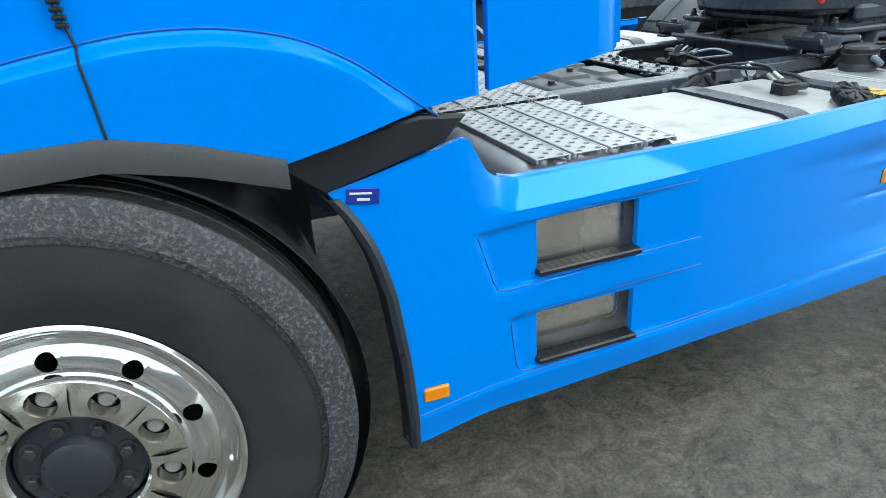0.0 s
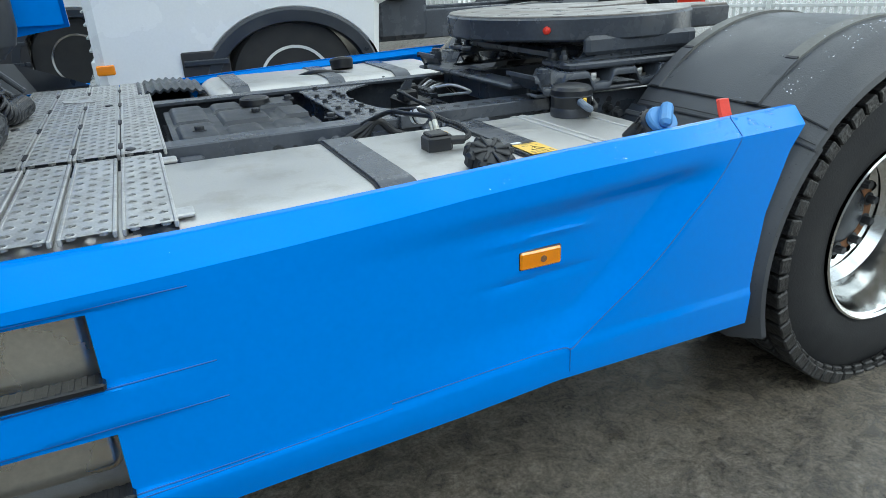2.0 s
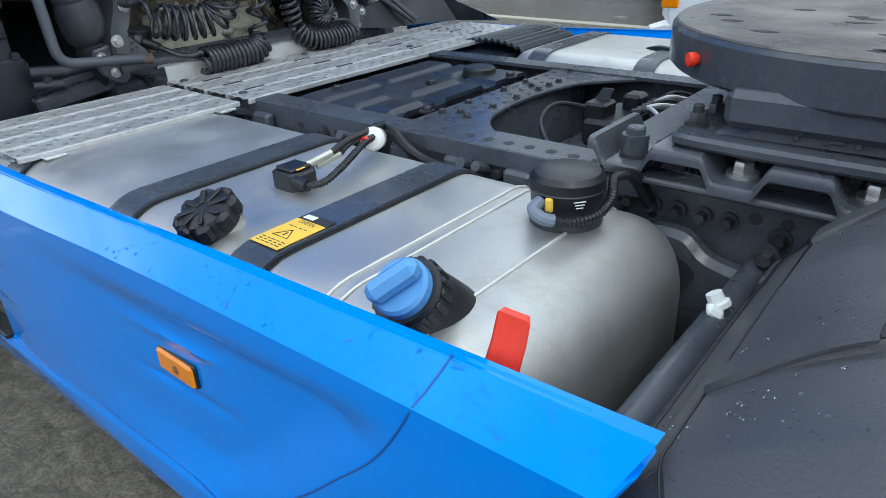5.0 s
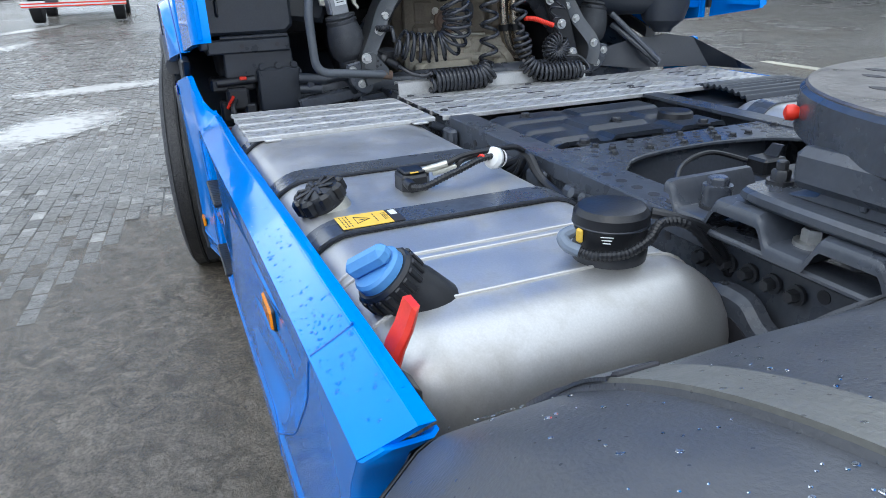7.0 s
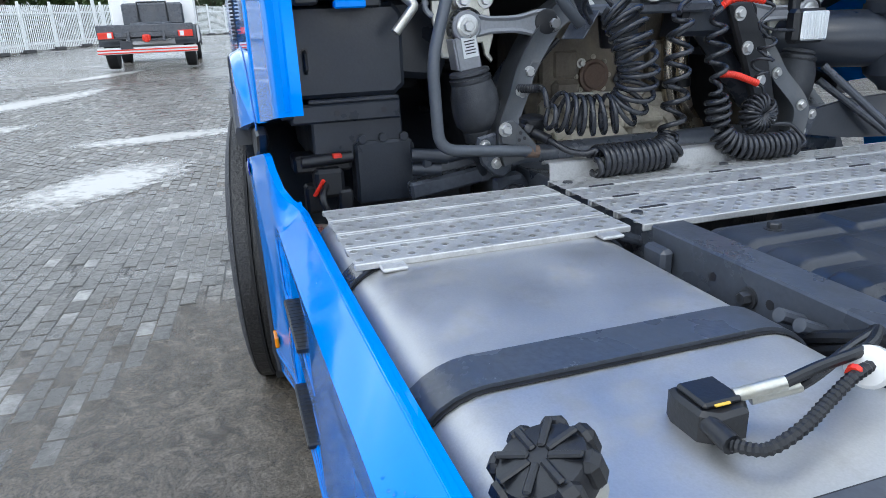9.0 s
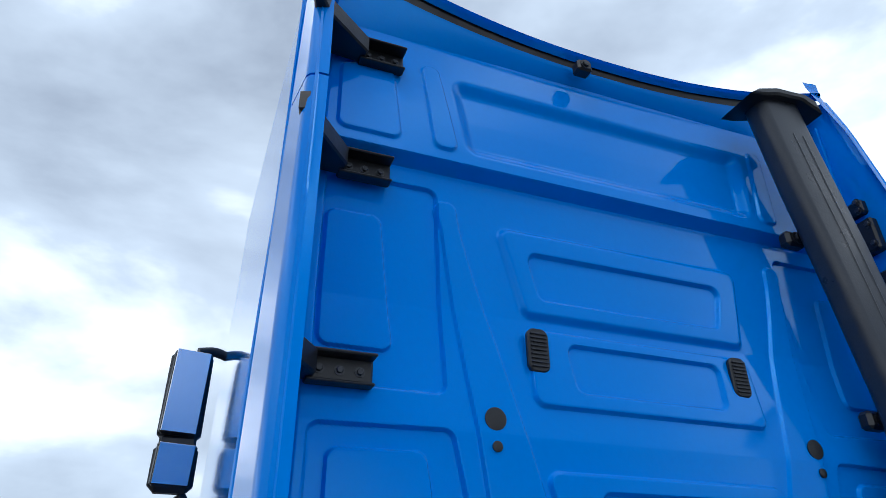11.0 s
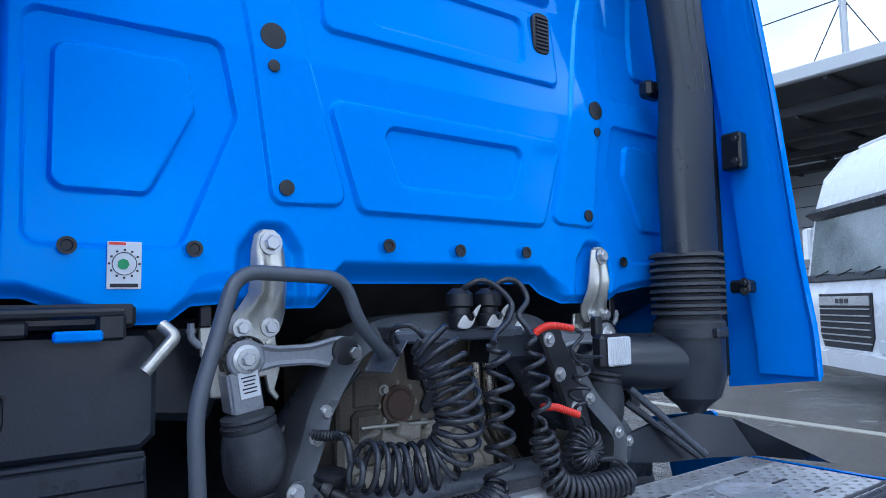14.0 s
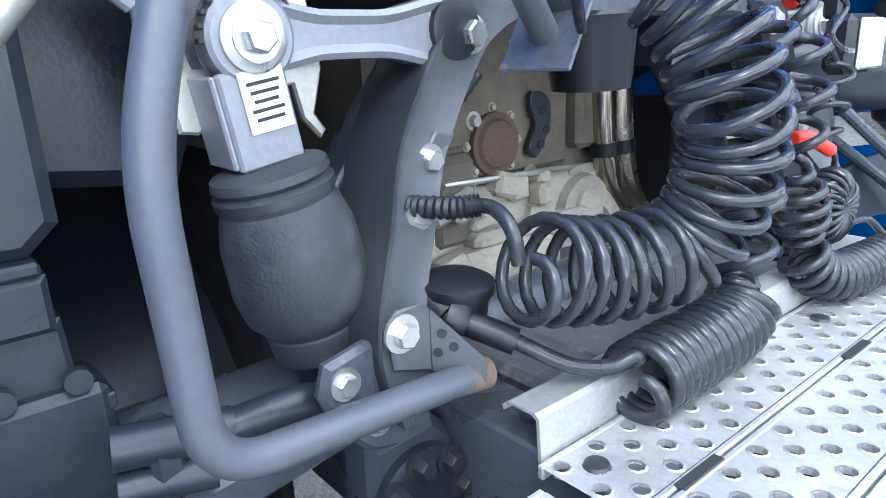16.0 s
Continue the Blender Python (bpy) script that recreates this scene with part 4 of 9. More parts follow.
# black fuel cap with finger grips
ax = Vector(tilted(0, 24))
c0 = Vector((1.300, -0.972, 0.822))
neck = part("filler_neck", Geo().lathe([(-0.01, 0.05), (0.03, 0.048), (0.04, 0.046)], c0, ax, 28), ZINC, tank)
cap = part("fuel_cap", Geo().lathe([(0.03, 0.047), (0.034, 0.05), (0.06, 0.05), (0.068, 0.046), (0.073, 0.024), (0.073, 0.001)], c0, ax, 32), BLACK, truck, "black plastic fuel cap with finger grips")
u0 = ax.orthogonal().normalized()
w0 = ax.cross(u0)
for k in range(8):
    a = 2 * math.pi * k / 8
    d = u0 * math.cos(a) + w0 * math.sin(a)
    rot = Matrix((d, ax.cross(d), ax)).transposed()
    part("grip", Geo().box(c0 + ax * 0.053 + d * 0.049, (0.020, 0.028, 0.036), 0.007, rot.to_4x4()), BLACK, cap)
    part("cap_rib", Geo().box(c0 + ax * 0.074 + d * 0.028, (0.036, 0.009, 0.005), 0.002, rot.to_4x4()), BLACK, cap)


# blue cap on a black collar
ax = Vector(tilted(0, 40))
c0 = Vector((1.771, -0.945, 0.814))
u0 = Vector((1, 0, 0))
w0 = ax.cross(u0)
collar = part("filler_collar", Geo().lathe([(0.0, 0.060), (0.05, 0.054), (0.065, 0.049), (0.098, 0.049), (0.104, 0.045), (0.104, 0.035)], c0, ax, 32), BLACK, truck, "black ribbed filler collar")
for k in range(18):
    a = 2 * math.pi * k / 18
    d = u0 * math.cos(a) + w0 * math.sin(a)
    rot = Matrix((d, ax.cross(d), ax)).transposed()
    part("collar_rib", Geo().box(c0 + ax * 0.083 + d * 0.049, (0.007, 0.010, 0.028), 0.002, rot.to_4x4()), BLACK, collar)
g = Geo().lathe([(0.098, 0.04), (0.116, 0.04), (0.121, 0.036), (0.121, 0.001)], c0, ax, 32)
rot = Matrix((u0, w0, ax)).transposed().to_4x4()
g.box(c0 + ax * 0.133, (0.03, 0.074, 0.03), 0.009, rot @ pose(0, 0, 0, 0, 0, -35))
part("blue_cap", g, CAPBLUE, tank, "blue plastic filler cap with a grip bar")

# red latch at the tank's rear end
prof = [(-1.078, 0.822), (-1.070, 0.855), (-1.060, 0.885), (-1.048, 0.905), (-1.036, 0.935), (-1.026, 0.935), (-1.035, 0.905), (-1.047, 0.880), (-1.057, 0.850), (-1.064, 0.822)]
g = Geo().prism(prof, "x", 1.928, 1.970, 0.005)
latch = part("red_latch", g, RED, truck, "red plastic latch lever of the skirt")
part("latch_base", Geo().box((1.955, -1.052, 0.80), (0.06, 0.04, 0.07), 0.01).box((1.985, -1.055, 0.755), (0.045, 0.05, 0.07), 0.012).tube([(1.915, -1.064, 0.838), (1.985, -1.064, 0.838)], 0.009, 12), BLACK, latch)
part("latch_hook", Geo().prism([(-1.085, 0.80), (-1.05, 0.79), (-1.04, 0.73), (-1.06, 0.70), (-1.07, 0.74), (-1.09, 0.765)], "x", 1.992, 2.006, 0.003), DARK, latch)

# level sender with its plug and cables
sx, sy, sz = 1.268, -0.776, 0.874
g = Geo().prism([(sx - 0.036, sy - 0.03), (sx - 0.02, sy - 0.036), (sx + 0.022, sy - 0.034), (sx + 0.036, sy - 0.016), (sx + 0.034, sy + 0.02), (sx + 0.012, sy + 0.034), (sx - 0.02, sy + 0.034), (sx - 0.036, sy + 0.02)], "z", 0.842, 0.884, 0.005)
sender = part("level_sender", g, BLACK, truck, "black fuel level sender with cables")
part("sender_lid", Geo().box((sx - 0.004, sy - 0.002, 0.887), (0.05, 0.05, 0.008), 0.003), BLACK, sender)
part("sender_plug", Geo().tube([(sx + 0.02, sy - 0.022, sz - 0.004), (sx + 0.062, sy - 0.024, sz - 0.006)], 0.0115, 12), BLACK, sender)
for k, (dy, dz) in enumerate(((0.0, 0.012), (0.022, 0.004))):
    a, b = Vector((sx + 0.01, sy + 0.02 + dy, sz + dz)), Vector((sx + 0.026, sy + 0.072 + dy, sz + 0.014 + dz))
    part("metal_nipple", Geo().tube([a, b], 0.008, 12), ZINC, sender)
    part("cable", Geo().tube(spline([b, (sx + 0.032, sy + 0.11, 0.902 + dz), (sx + 0.02 - 0.02 * k, sy + 0.19, 0.915 - 0.01 * k), (sx - 0.03, sy + 0.27, 0.90), (sx - 0.09, sy + 0.34, 0.86)], 8), 0.0068, 10), BLACK, sender)
loom = spline([(sx + 0.06, sy - 0.024, sz - 0.006), (sx + 0.086, sy - 0.005, sz + 0.0), (sx + 0.085, sy + 0.04, sz + 0.014), (sx + 0.066, sy + 0.09, 0.895), (sx + 0.05, sy + 0.14, 0.905), (sx + 0.035, sy + 0.19, 0.905)], 12)
part("cable_loom", Geo().tube(loom, [0.0078 if i % 2 else 0.0062 for i in range(len(loom))], 8), BLACK, sender)
part("red_tag", Geo().tube([(sx + 0.047, sy + 0.142, 0.906), (sx + 0.043, sy + 0.150, 0.907)], 0.0085, 10), RED, sender)
part("yellow_clip", Geo().box((sx + 0.022, sy - 0.005, 0.888), (0.004, 0.02, 0.003), 0.001), YELLOW, sender)
fl = part("white_filter", Geo().lathe([(-0.024, 0.010), (-0.016, 0.022), (0.010, 0.025), (0.018, 0.020), (0.022, 0.008)], (1.298, -0.588, 0.898), (0.45, -0.85, 0.25), 24), WHITE, sender, "round white breather filter")
part("filter_band", Geo().lathe([(-0.004, 0.0252), (0.002, 0.0258)], (1.298, -0.588, 0.898), (0.45, -0.85, 0.25), 24, False), BLACK, sender)

# dosing pump under its soft black cover
px, py = 1.775, -0.622
g = Geo().lathe([(-0.008, 0.058), (0.036, 0.059), (0.041, 0.062), (0.058, 0.061), (0.067, 0.054), (0.071, 0.040), (0.072, 0.001)], (px, py, 0.868), (0, 0, 1), 36)
part("pump_base", Geo().lathe([(0, 0.060), (0.02, 0.062), (0.030, 0.058), (0.034, 0.05)], (px, py, 0.846), (0, 0, 1), 32), DARKBOLT, truck)
can = part("pump_cover", g, BLACK, truck, "soft black cover over the dosing pump")
part("cover_seam", Geo().tube([(px + 0.0605 * math.cos(a), py + 0.0605 * math.sin(a), 0.909) for a in np.linspace(0, 6.28, 33)[:-1]], 0.0025, 6, True), DARK, can)
GREYPLUG = material("grey_plastic", (0.16, 0.2, 0.26), 0.5)
part("grey_connector", Geo().tube(spline([(px - 0.012, py - 0.062, 0.898), (px - 0.012, py - 0.082, 0.891), (px + 0.004, py - 0.082, 0.880), (px + 0.018, py - 0.07, 0.875)], 6), 0.0105, 10), GREYPLUG, can)
part("yellow_clip", Geo().box((px + 0.004, py - 0.0615, 0.895), (0.014, 0.008, 0.024), 0.003, pose(0, 0, 0, 0, 0, 5)), YELLOW, can)
loop = spline([(px + 0.015, py - 0.072, 0.875), (px + 0.045, py - 0.058, 0.874), (px + 0.068, py - 0.02, 0.879), (px + 0.07, py + 0.02, 0.895), (px + 0.055, py + 0.06, 0.913), (px + 0.06, py + 0.12, 0.893), (px + 0.07, py + 0.20, 0.80)], 14)
part("cable", Geo().tube(loop, [0.0085 if i % 2 else 0.0068 for i in range(len(loop))], 10), BLACK, can)
part("cable", Geo().tube(spline([(px + 0.03, py + 0.055, 0.923), (px + 0.05, py + 0.09, 0.913), (px + 0.06, py + 0.15, 0.883), (px + 0.07, py + 0.21, 0.80)], 8), 0.009, 10), BLACK, can)
for k in range(3):
    part("printed_bar", Geo().box((px + 0.0465, py - 0.040, 0.902 - 0.005 * k), (0.02 - 0.004 * k, 0.002, 0.0015), 0.0003, pose(0, 0, 0, 0, 0, 52)), LABELWHITE, can)

# yellow warning label on the rear strap
lz = 0.859
lab = part("warning_label", Geo().box((1.45, -0.9446, lz), (0.07, 0.099, 0.002), 0.0005), YELLOW, truck, "yellow warning label on the tank strap")
part("label_head", Geo().box((1.45, -0.8828, lz), (0.07, 0.0214, 0.002), 0.0005), INK_AND_SHADE, lab)
part("label_mark", Geo().box((1.434, -0.8828, lz + 0.0006), (0.026, 0.014, 0.002), 0.0005), LABELWHITE, lab)
tube_pts = [(a, b, lz + 0.001) for a, b in ((1.432, -0.9610), (1.468, -0.9610), (1.45, -0.9338))]
part("warning_triangle", Geo().tube(tube_pts, 0.0013, 6, True), INK_AND_SHADE, lab)
part("warning_bar", Geo().box((1.45, -0.9495, lz + 0.001), (0.0025, 0.012, 0.001), 0.0002), INK_AND_SHADE, lab)
for k in range(5):
    for y in (-0.9734, -0.9800, -0.9866):
        part("text_bar", Geo().box((1.426 + 0.012 * k, y, lz + 0.001), (0.009 - 0.002 * (k % 2), 0.0022, 0.0006), 0.0001), INK_AND_SHADE, lab)
for k in range(4):
    part("text_bar", Geo().box((1.431 + 0.012 * k, -0.9223, lz + 0.001), (0.009 - 0.002 * (k % 2), 0.002, 0.0006), 0.0001), INK_AND_SHADE, lab)
fc = bpy.data.curves.new("label_word", "FONT")
fc.body, fc.size, fc.align_x, fc.align_y = "DIESEL", 0.014, "CENTER", "CENTER"
word = new("label_word", fc)
word.data.materials.append(INK_AND_SHADE)
word.parent = lab
word.matrix_basis = pose(1.45, -0.9034, lz + 0.0013, 0, 0, 0)


# -- catwalk plates: punched planks side by side --
def plank(x0, x1, y0, y1, z, parent, rib=0.012, name="plank"):
    """One galvanised plank: rows of punched holes, edges turned down."""
    g = Geo()
    nx = max(2, round((x1 - x0 - 0.016) / 0.026))
    ny = max(2, round((y1 - y0) / 0.026))
    dx, dy = (x1 - x0 - 0.016) / nx, (y1 - y0) / ny
    for i in range(nx):
        for j in range(ny):
            u0, v0 = x0 + 0.008 + i * dx, y0 + j * dy
            if (i + j) % 2 == 0:
                holed(g, u0, u0 + dx, v0, v0 + dy, 0.0088, lambda u, v, d: (u, v, z - d), 0.007)
                vs = []
                for k in range(8):  # raised collar
                    a = 2 * math.pi * k / 8
                    vs.append((u0 + dx / 2 + 0.0115 * math.cos(a), v0 + dy / 2 + 0.0115 * math.sin(a), z + 0.0005))
                for k in range(8):
                    a = 2 * math.pi * k / 8
                    vs.append((u0 + dx / 2 + 0.0090 * math.cos(a), v0 + dy / 2 + 0.0090 * math.sin(a), z + 0.0018))
                g.add(vs, [(k, (k + 1) % 8, 8 + (k + 1) % 8, 8 + k) for k in range(8)], closed=False)
            else:
                g.add([(u0, v0, z), (u0 + dx, v0, z), (u0 + dx, v0 + dy, z), (u0, v0 + dy, z)], [(0, 1, 2, 3)], closed=False)
    for xa, xb in ((x0, x0 + 0.008), (x1 - 0.008, x1)):
        g.box(((xa + xb) / 2, (y0 + y1) / 2, z - rib / 2 + 0.001), (xb - xa, y1 - y0, rib), 0.002)
    return part(name, g, PLATE, parent)


walkway = part("catwalk_small", Geo().box((0.30, -0.75, 0.835), (0.03, 0.58, 0.012), 0.003).box((0.55, -0.75, 0.835), (0.03, 0.58, 0.012), 0.003), PLATE, truck, "punched galvanised step plate on the tank")
for k in range(4):
    plank(0.222 + 0.104 * k, 0.318 + 0.104 * k, -1.05, -0.46, 0.860, walkway, 0.014)
for y in (-0.98, -0.52):
    part("plate_hook", Geo().box((0.643, y, 0.852), (0.04, 0.05, 0.008), 0.003), PLATE, walkway)

g = Geo().box((0.42, 0.275, 0.850), (0.43, 1.39, 0.006), 0.003)
walkway2 = part("catwalk_large", g, FRAME, truck, "punched galvanised catwalk plate behind the cab")
for k in range(4):
    plank(0.20 + 0.112 * k, 0.309 + 0.112 * k, -0.44, 1.0, 0.864, walkway2, 0.016)
for k in range(3):
    for y in (-0.42, -0.05, 0.32, 0.7):
        part("slot", Geo().box((0.311 + 0.112 * k, y + 0.08, 0.8645), (0.012, 0.07, 0.004), 0.001), INK_AND_SHADE, walkway2)
rows = [[(0.150, y, 0.900), (0.148, y, 0.906), (0.154, y, 0.910), (0.188, y, 0.910), (0.194, y, 0.906), (0.197, y, 0.860)] for y in (-0.43, -0.2, 0.1, 0.40)]
part("front_upstand", Geo().sheet(rows, (-0.004, 0, -0.003)), PLATE, walkway2)
for y, x in ((-0.40, 0.24), (-0.40, 0.56), (0.1, 0.24), (0.4, 0.5)):
    part("plate_rivet", Geo().lathe([(0, 0.014), (0.004, 0.012), (0.006, 0.004)], (x, y, 0.864), (0, 0, 1), 14), DARKBOLT, walkway2)
part("round_stamp", Geo().lathe([(0, 0.085), (0.004, 0.085), (0.004, 0.075), (0.002, 0.07)], (0.42, 0.62, 0.863), (0, 0, 1), 32), PLATE, walkway2)

# -- chassis frame --
chassis = part("chassis_frame", Geo().box((1.35, 0, 0.60), (0.10, 0.72, 0.18), 0.01), FRAME, truck, "dark painted steel ladder frame")
for s in (-1, 1):
    prof = [(0, 0.58), (0, 0.858), (-0.004, 0.862), (-0.078, 0.862), (-0.078, 0.852), (-0.012, 0.852), (-0.012, 0.59), (-0.078, 0.59), (-0.078, 0.58)]
    poly = [(s * (0.42 + a), b) for a, b in prof]
    rail = part("frame_rail", Geo().prism(poly, "x", -1.6, 3.3), FRAME, truck)
    k = 0
    for x in np.arange(0.70, 3.2, 0.047):
        k += 1
        if k % 3 == 0:
            for z in (0.81, 0.70):
                if (k // 3 + int(z * 10)) % 2 == 0:
                    part("frame_bolt", Geo().bolt((x, s * 0.42, z), (0, s, 0), 0.013, 0.02), DARKBOLT, rail)
        elif k % 3 == 1:
            part("hole", Geo().lathe([(-0.002, 0.009), (0.001, 0.009)], (x, s * 0.42, 0.815), (0, s, 0), 12), INK_AND_SHADE, rail)
for x, w in ((0.7, 0.08), (1.66, 0.1), (2.6, 0.14)):
    part("crossmember", Geo().box((x, 0, 0.775), (w, 0.70, 0.02), 0.004).box((x, 0, 0.69), (0.02, 0.70, 0.16), 0.004), FRAME, chassis)
# perforated upper crossmember, rounded into the rails
out = [(1.17, -0.352), (1.17, 0.352)] + [(p.x, p.y) for p in spline([(1.46, 0.352, 0), (1.40, 0.30, 0), (1.33, 0.22, 0), (1.30, 0.10, 0), (1.295, 0, 0), (1.30, -0.10, 0), (1.33, -0.22, 0), (1.40, -0.30, 0), (1.46, -0.352, 0)], 4)]
cm = part("crossmember_plate", Geo().prism(out, "z", 0.846, 0.858, 0.003), FRAME, truck)
part("crossmember_web", Geo().prism([(1.19, 0.62), (1.28, 0.62), (1.28, 0.846), (1.19, 0.846)], "y", -0.35, 0.35, 0.004), FRAME, cm)
rnd = random.Random(8)
for x in (1.195, 1.235, 1.275):
    for y in np.arange(-0.3, 0.31, 0.055):
        yy0 = y + (0.025 if x == 1.235 else 0)
        if rnd.random() < 0.55:
            part("plate_hole", Geo().lathe([(0, 0.0085), (0.0006, 0.0085)], (x, yy0, 0.858), (0, 0, 1), 12), INK_AND_SHADE, cm)
        else:
            part("plate_bolt", Geo().bolt((x, yy0, 0.858), (0, 0, 1), 0.0085, 0.010, 1.35), DARKBOLT, cm)
# perforated angle along the rail's top
g = Geo().box((1.56, -0.385, 0.867), (0.52, 0.10, 0.008), 0.002).box((1.56, -0.432, 0.85), (0.52, 0.008, 0.04), 0.002)
ang = part("rail_angle", g, FRAME, truck, "perforated steel angle bolted on the frame rail")
for x in np.arange(1.40, 1.76, 0.052):
    part("slot_hole", Geo().lathe([(0, 0.012), (0.0006, 0.012)], (x, -0.395, 0.871), (0, 0, 1), 14), INK_AND_SHADE, ang)
# battery and valve covers between the rails
rows = []
for x in np.linspace(0.67, 1.10, 50):
    row = []
    for y in np.linspace(-0.33, 0.31, 65):
        z = 0.842
        for (x0, x1, y0, y1), h in (((0.69, 0.80, -0.31, -0.06), 0.012), ((0.69, 0.80, -0.03, 0.29), 0.012), ((0.83, 0.93, -0.31, -0.16), 0.012), ((0.83, 0.98, -0.12, 0.10), 0.014), ((0.83, 0.93, 0.13, 0.29), 0.012),
                                    ((0.97, 1.06, -0.31, -0.16), 0.012), ((1.02, 1.19, -0.12, 0.06), 0.014), ((0.98, 1.19, 0.12, 0.29), 0.012), ((1.09, 1.19, -0.31, -0.16), 0.012)):
            d = max(x0 - x, x - x1, y0 - y, y - y1)
            z += h * (1 - smooth(-0.012, 0.004, d))
        row.append((x, y, z - 0.02 * smooth(0.27, 0.33, abs(y))))
    rows.append(row)
cover = part("frame_cover", Geo().sheet(rows, (0, 0, -0.012)), DARK, truck, "ribbed black plastic cover between the rails")
for x, y in ((0.95, 0.0), (0.75, -0.2), (1.1, 0.2), (1.14, -0.24)):
    part("cover_bolt", Geo().bolt((x, y, 0.852), (0, 0, 1), 0.014, 0.016), DARKBOLT, cover)
part("cover_cap", Geo().lathe([(0, 0.055), (0.02, 0.052), (0.026, 0.045)], (0.98, 0.2, 0.848), (0, 0, 1), 24), BLACK, cover)
# valve block with silvery lines before the fifth wheel
vb = part("valve_block", Geo().box((1.53, 0.06, 0.80), (0.10, 0.20, 0.07), 0.01), BLACK, truck, "black air valve block with lines")
part("valve_head", Geo().box((1.50, 0.02, 0.85), (0.06, 0.07, 0.04), 0.006), BLACK, vb)
part("valve_head", Geo().box((1.55, 0.12, 0.85), (0.05, 0.06, 0.05), 0.008), BLACK, vb)
part("valve_bracket", Geo().prism([(1.46, 0.845), (1.50, 0.90), (1.53, 0.90), (1.51, 0.845)], "y", 0.03, 0.036), FRAME, vb)
part("valve_bracket", Geo().box((1.60, 0.10, 0.845), (0.03, 0.18, 0.006), 0.002), FRAME, vb)
for k in range(5):
    part("valve_nipple", Geo().tube([(1.585, 0.03 + 0.03 * k, 0.85), (1.61, 0.03 + 0.03 * k, 0.855)], 0.008, 10), DARKBOLT, vb)
    part("air_line", Geo().tube(spline([(1.60, 0.03 + 0.03 * k, 0.855), (1.64, 0.04 + 0.03 * k, 0.862 + 0.004 * k), (1.69, 0.08 + 0.035 * k, 0.855), (1.74, 0.14 + 0.03 * k, 0.84), (1.8, 0.22 + 0.02 * k, 0.80)], 7), 0.005, 8), SILVER if k % 2 else BLACK, vb)
part("air_line", Geo().tube(spline([(1.61, 0.06, 0.855), (1.66, -0.02, 0.875), (1.72, -0.06, 0.85), (1.70, 0.04, 0.83), (1.66, 0.10, 0.82)], 8), 0.005, 8), SILVER, vb)
part("air_line", Geo().tube(spline([(1.48, -0.02, 0.86), (1.44, -0.1, 0.88), (1.46, -0.2, 0.86), (1.55, -0.27, 0.82), (1.7, -0.30, 0.78)], 8), 0.006, 8), BLACK, vb)
# cables along the left rail
for k in range(3):
    part("cable", Geo().tube(spline([(0.7, -0.445 - 0.012 * k, 0.77 - 0.03 * k), (0.95, -0.45, 0.76 - 0.03 * k), (1.15, -0.455, 0.84 - 0.02 * k), (1.22, -0.46, 0.87), (1.3, -0.455, 0.82), (1.6, -0.45, 0.78 - 0.02 * k), (2.0, -0.45, 0.74)], 7), 0.010, 8), BLACK, chassis)
for x in (0.70, 1.235, 1.40, 1.56):
    part("rail_bracket", Geo().box((x, -0.44, 0.79), (0.07, 0.03, 0.09), 0.008), FRAME, chassis)
# cast bracket of the suspension with big bolts
out = spline([(1.84, 0, 0.79), (1.92, 0, 0.80), (1.97, 0, 0.765), (2.05, 0, 0.755), (2.14, 0, 0.78), (2.22, 0, 0.74), (2.16, 0, 0.62), (2.02, 0, 0.50), (1.93, 0, 0.52), (1.88, 0, 0.62), (1.85, 0, 0.72)], 5, True)
br = part("suspension_bracket", Geo().prism([(p.x, p.z) for p in out], "y", -0.475, -0.43, 0.012), FRAME, truck)
part("bracket_opening", Geo().prism([(p.x, p.z) for p in spline([(1.90, 0, 0.76), (1.95, 0, 0.735), (1.93, 0, 0.69), (1.89, 0, 0.71)], 4, True)], "y", -0.477, -0.47), INK_AND_SHADE, br)
for x in np.arange(1.80, 2.0, 0.045):
    part("frame_bolt", Geo().bolt((x, -0.424, 0.822), (0, -1, 0), 0.011, 0.022, 1.5), DARKBOLT, br)
for x, z in ((2.06, 0.80), (2.17, 0.815), (2.0, 0.70), (2.12, 0.70), (2.0, 0.60), (2.1, 0.62), (1.90, 0.62)):
    part("frame_bolt", Geo().bolt((x, -0.474, z), (0, -1, 0), 0.014, 0.024, 1.45), DARKBOLT, br)
for x in (2.02, 2.07):
    part("frame_hole", Geo().lathe([(0, 0.011), (0.001, 0.011)], (x, -0.4205, 0.835), (0, -1, 0), 14), INK_AND_SHADE, br)

# -- fifth wheel --
GREASE = material("greasy_steel", (0.11, 0.10, 0.094), 0.34, 0.3, 0.4, 9, 60, 0.5, dirt=(0.24, 0.22, 0.20), dirt_at=(0.45, 0.7), dirt_scale=5)
fifth = part("fifth_wheel", Geo().box((2.12, 0, 0.985), (0.42, 0.60, 0.04), 0.012), FRAME, truck, "black greasy fifth wheel coupling on its mounting plate")
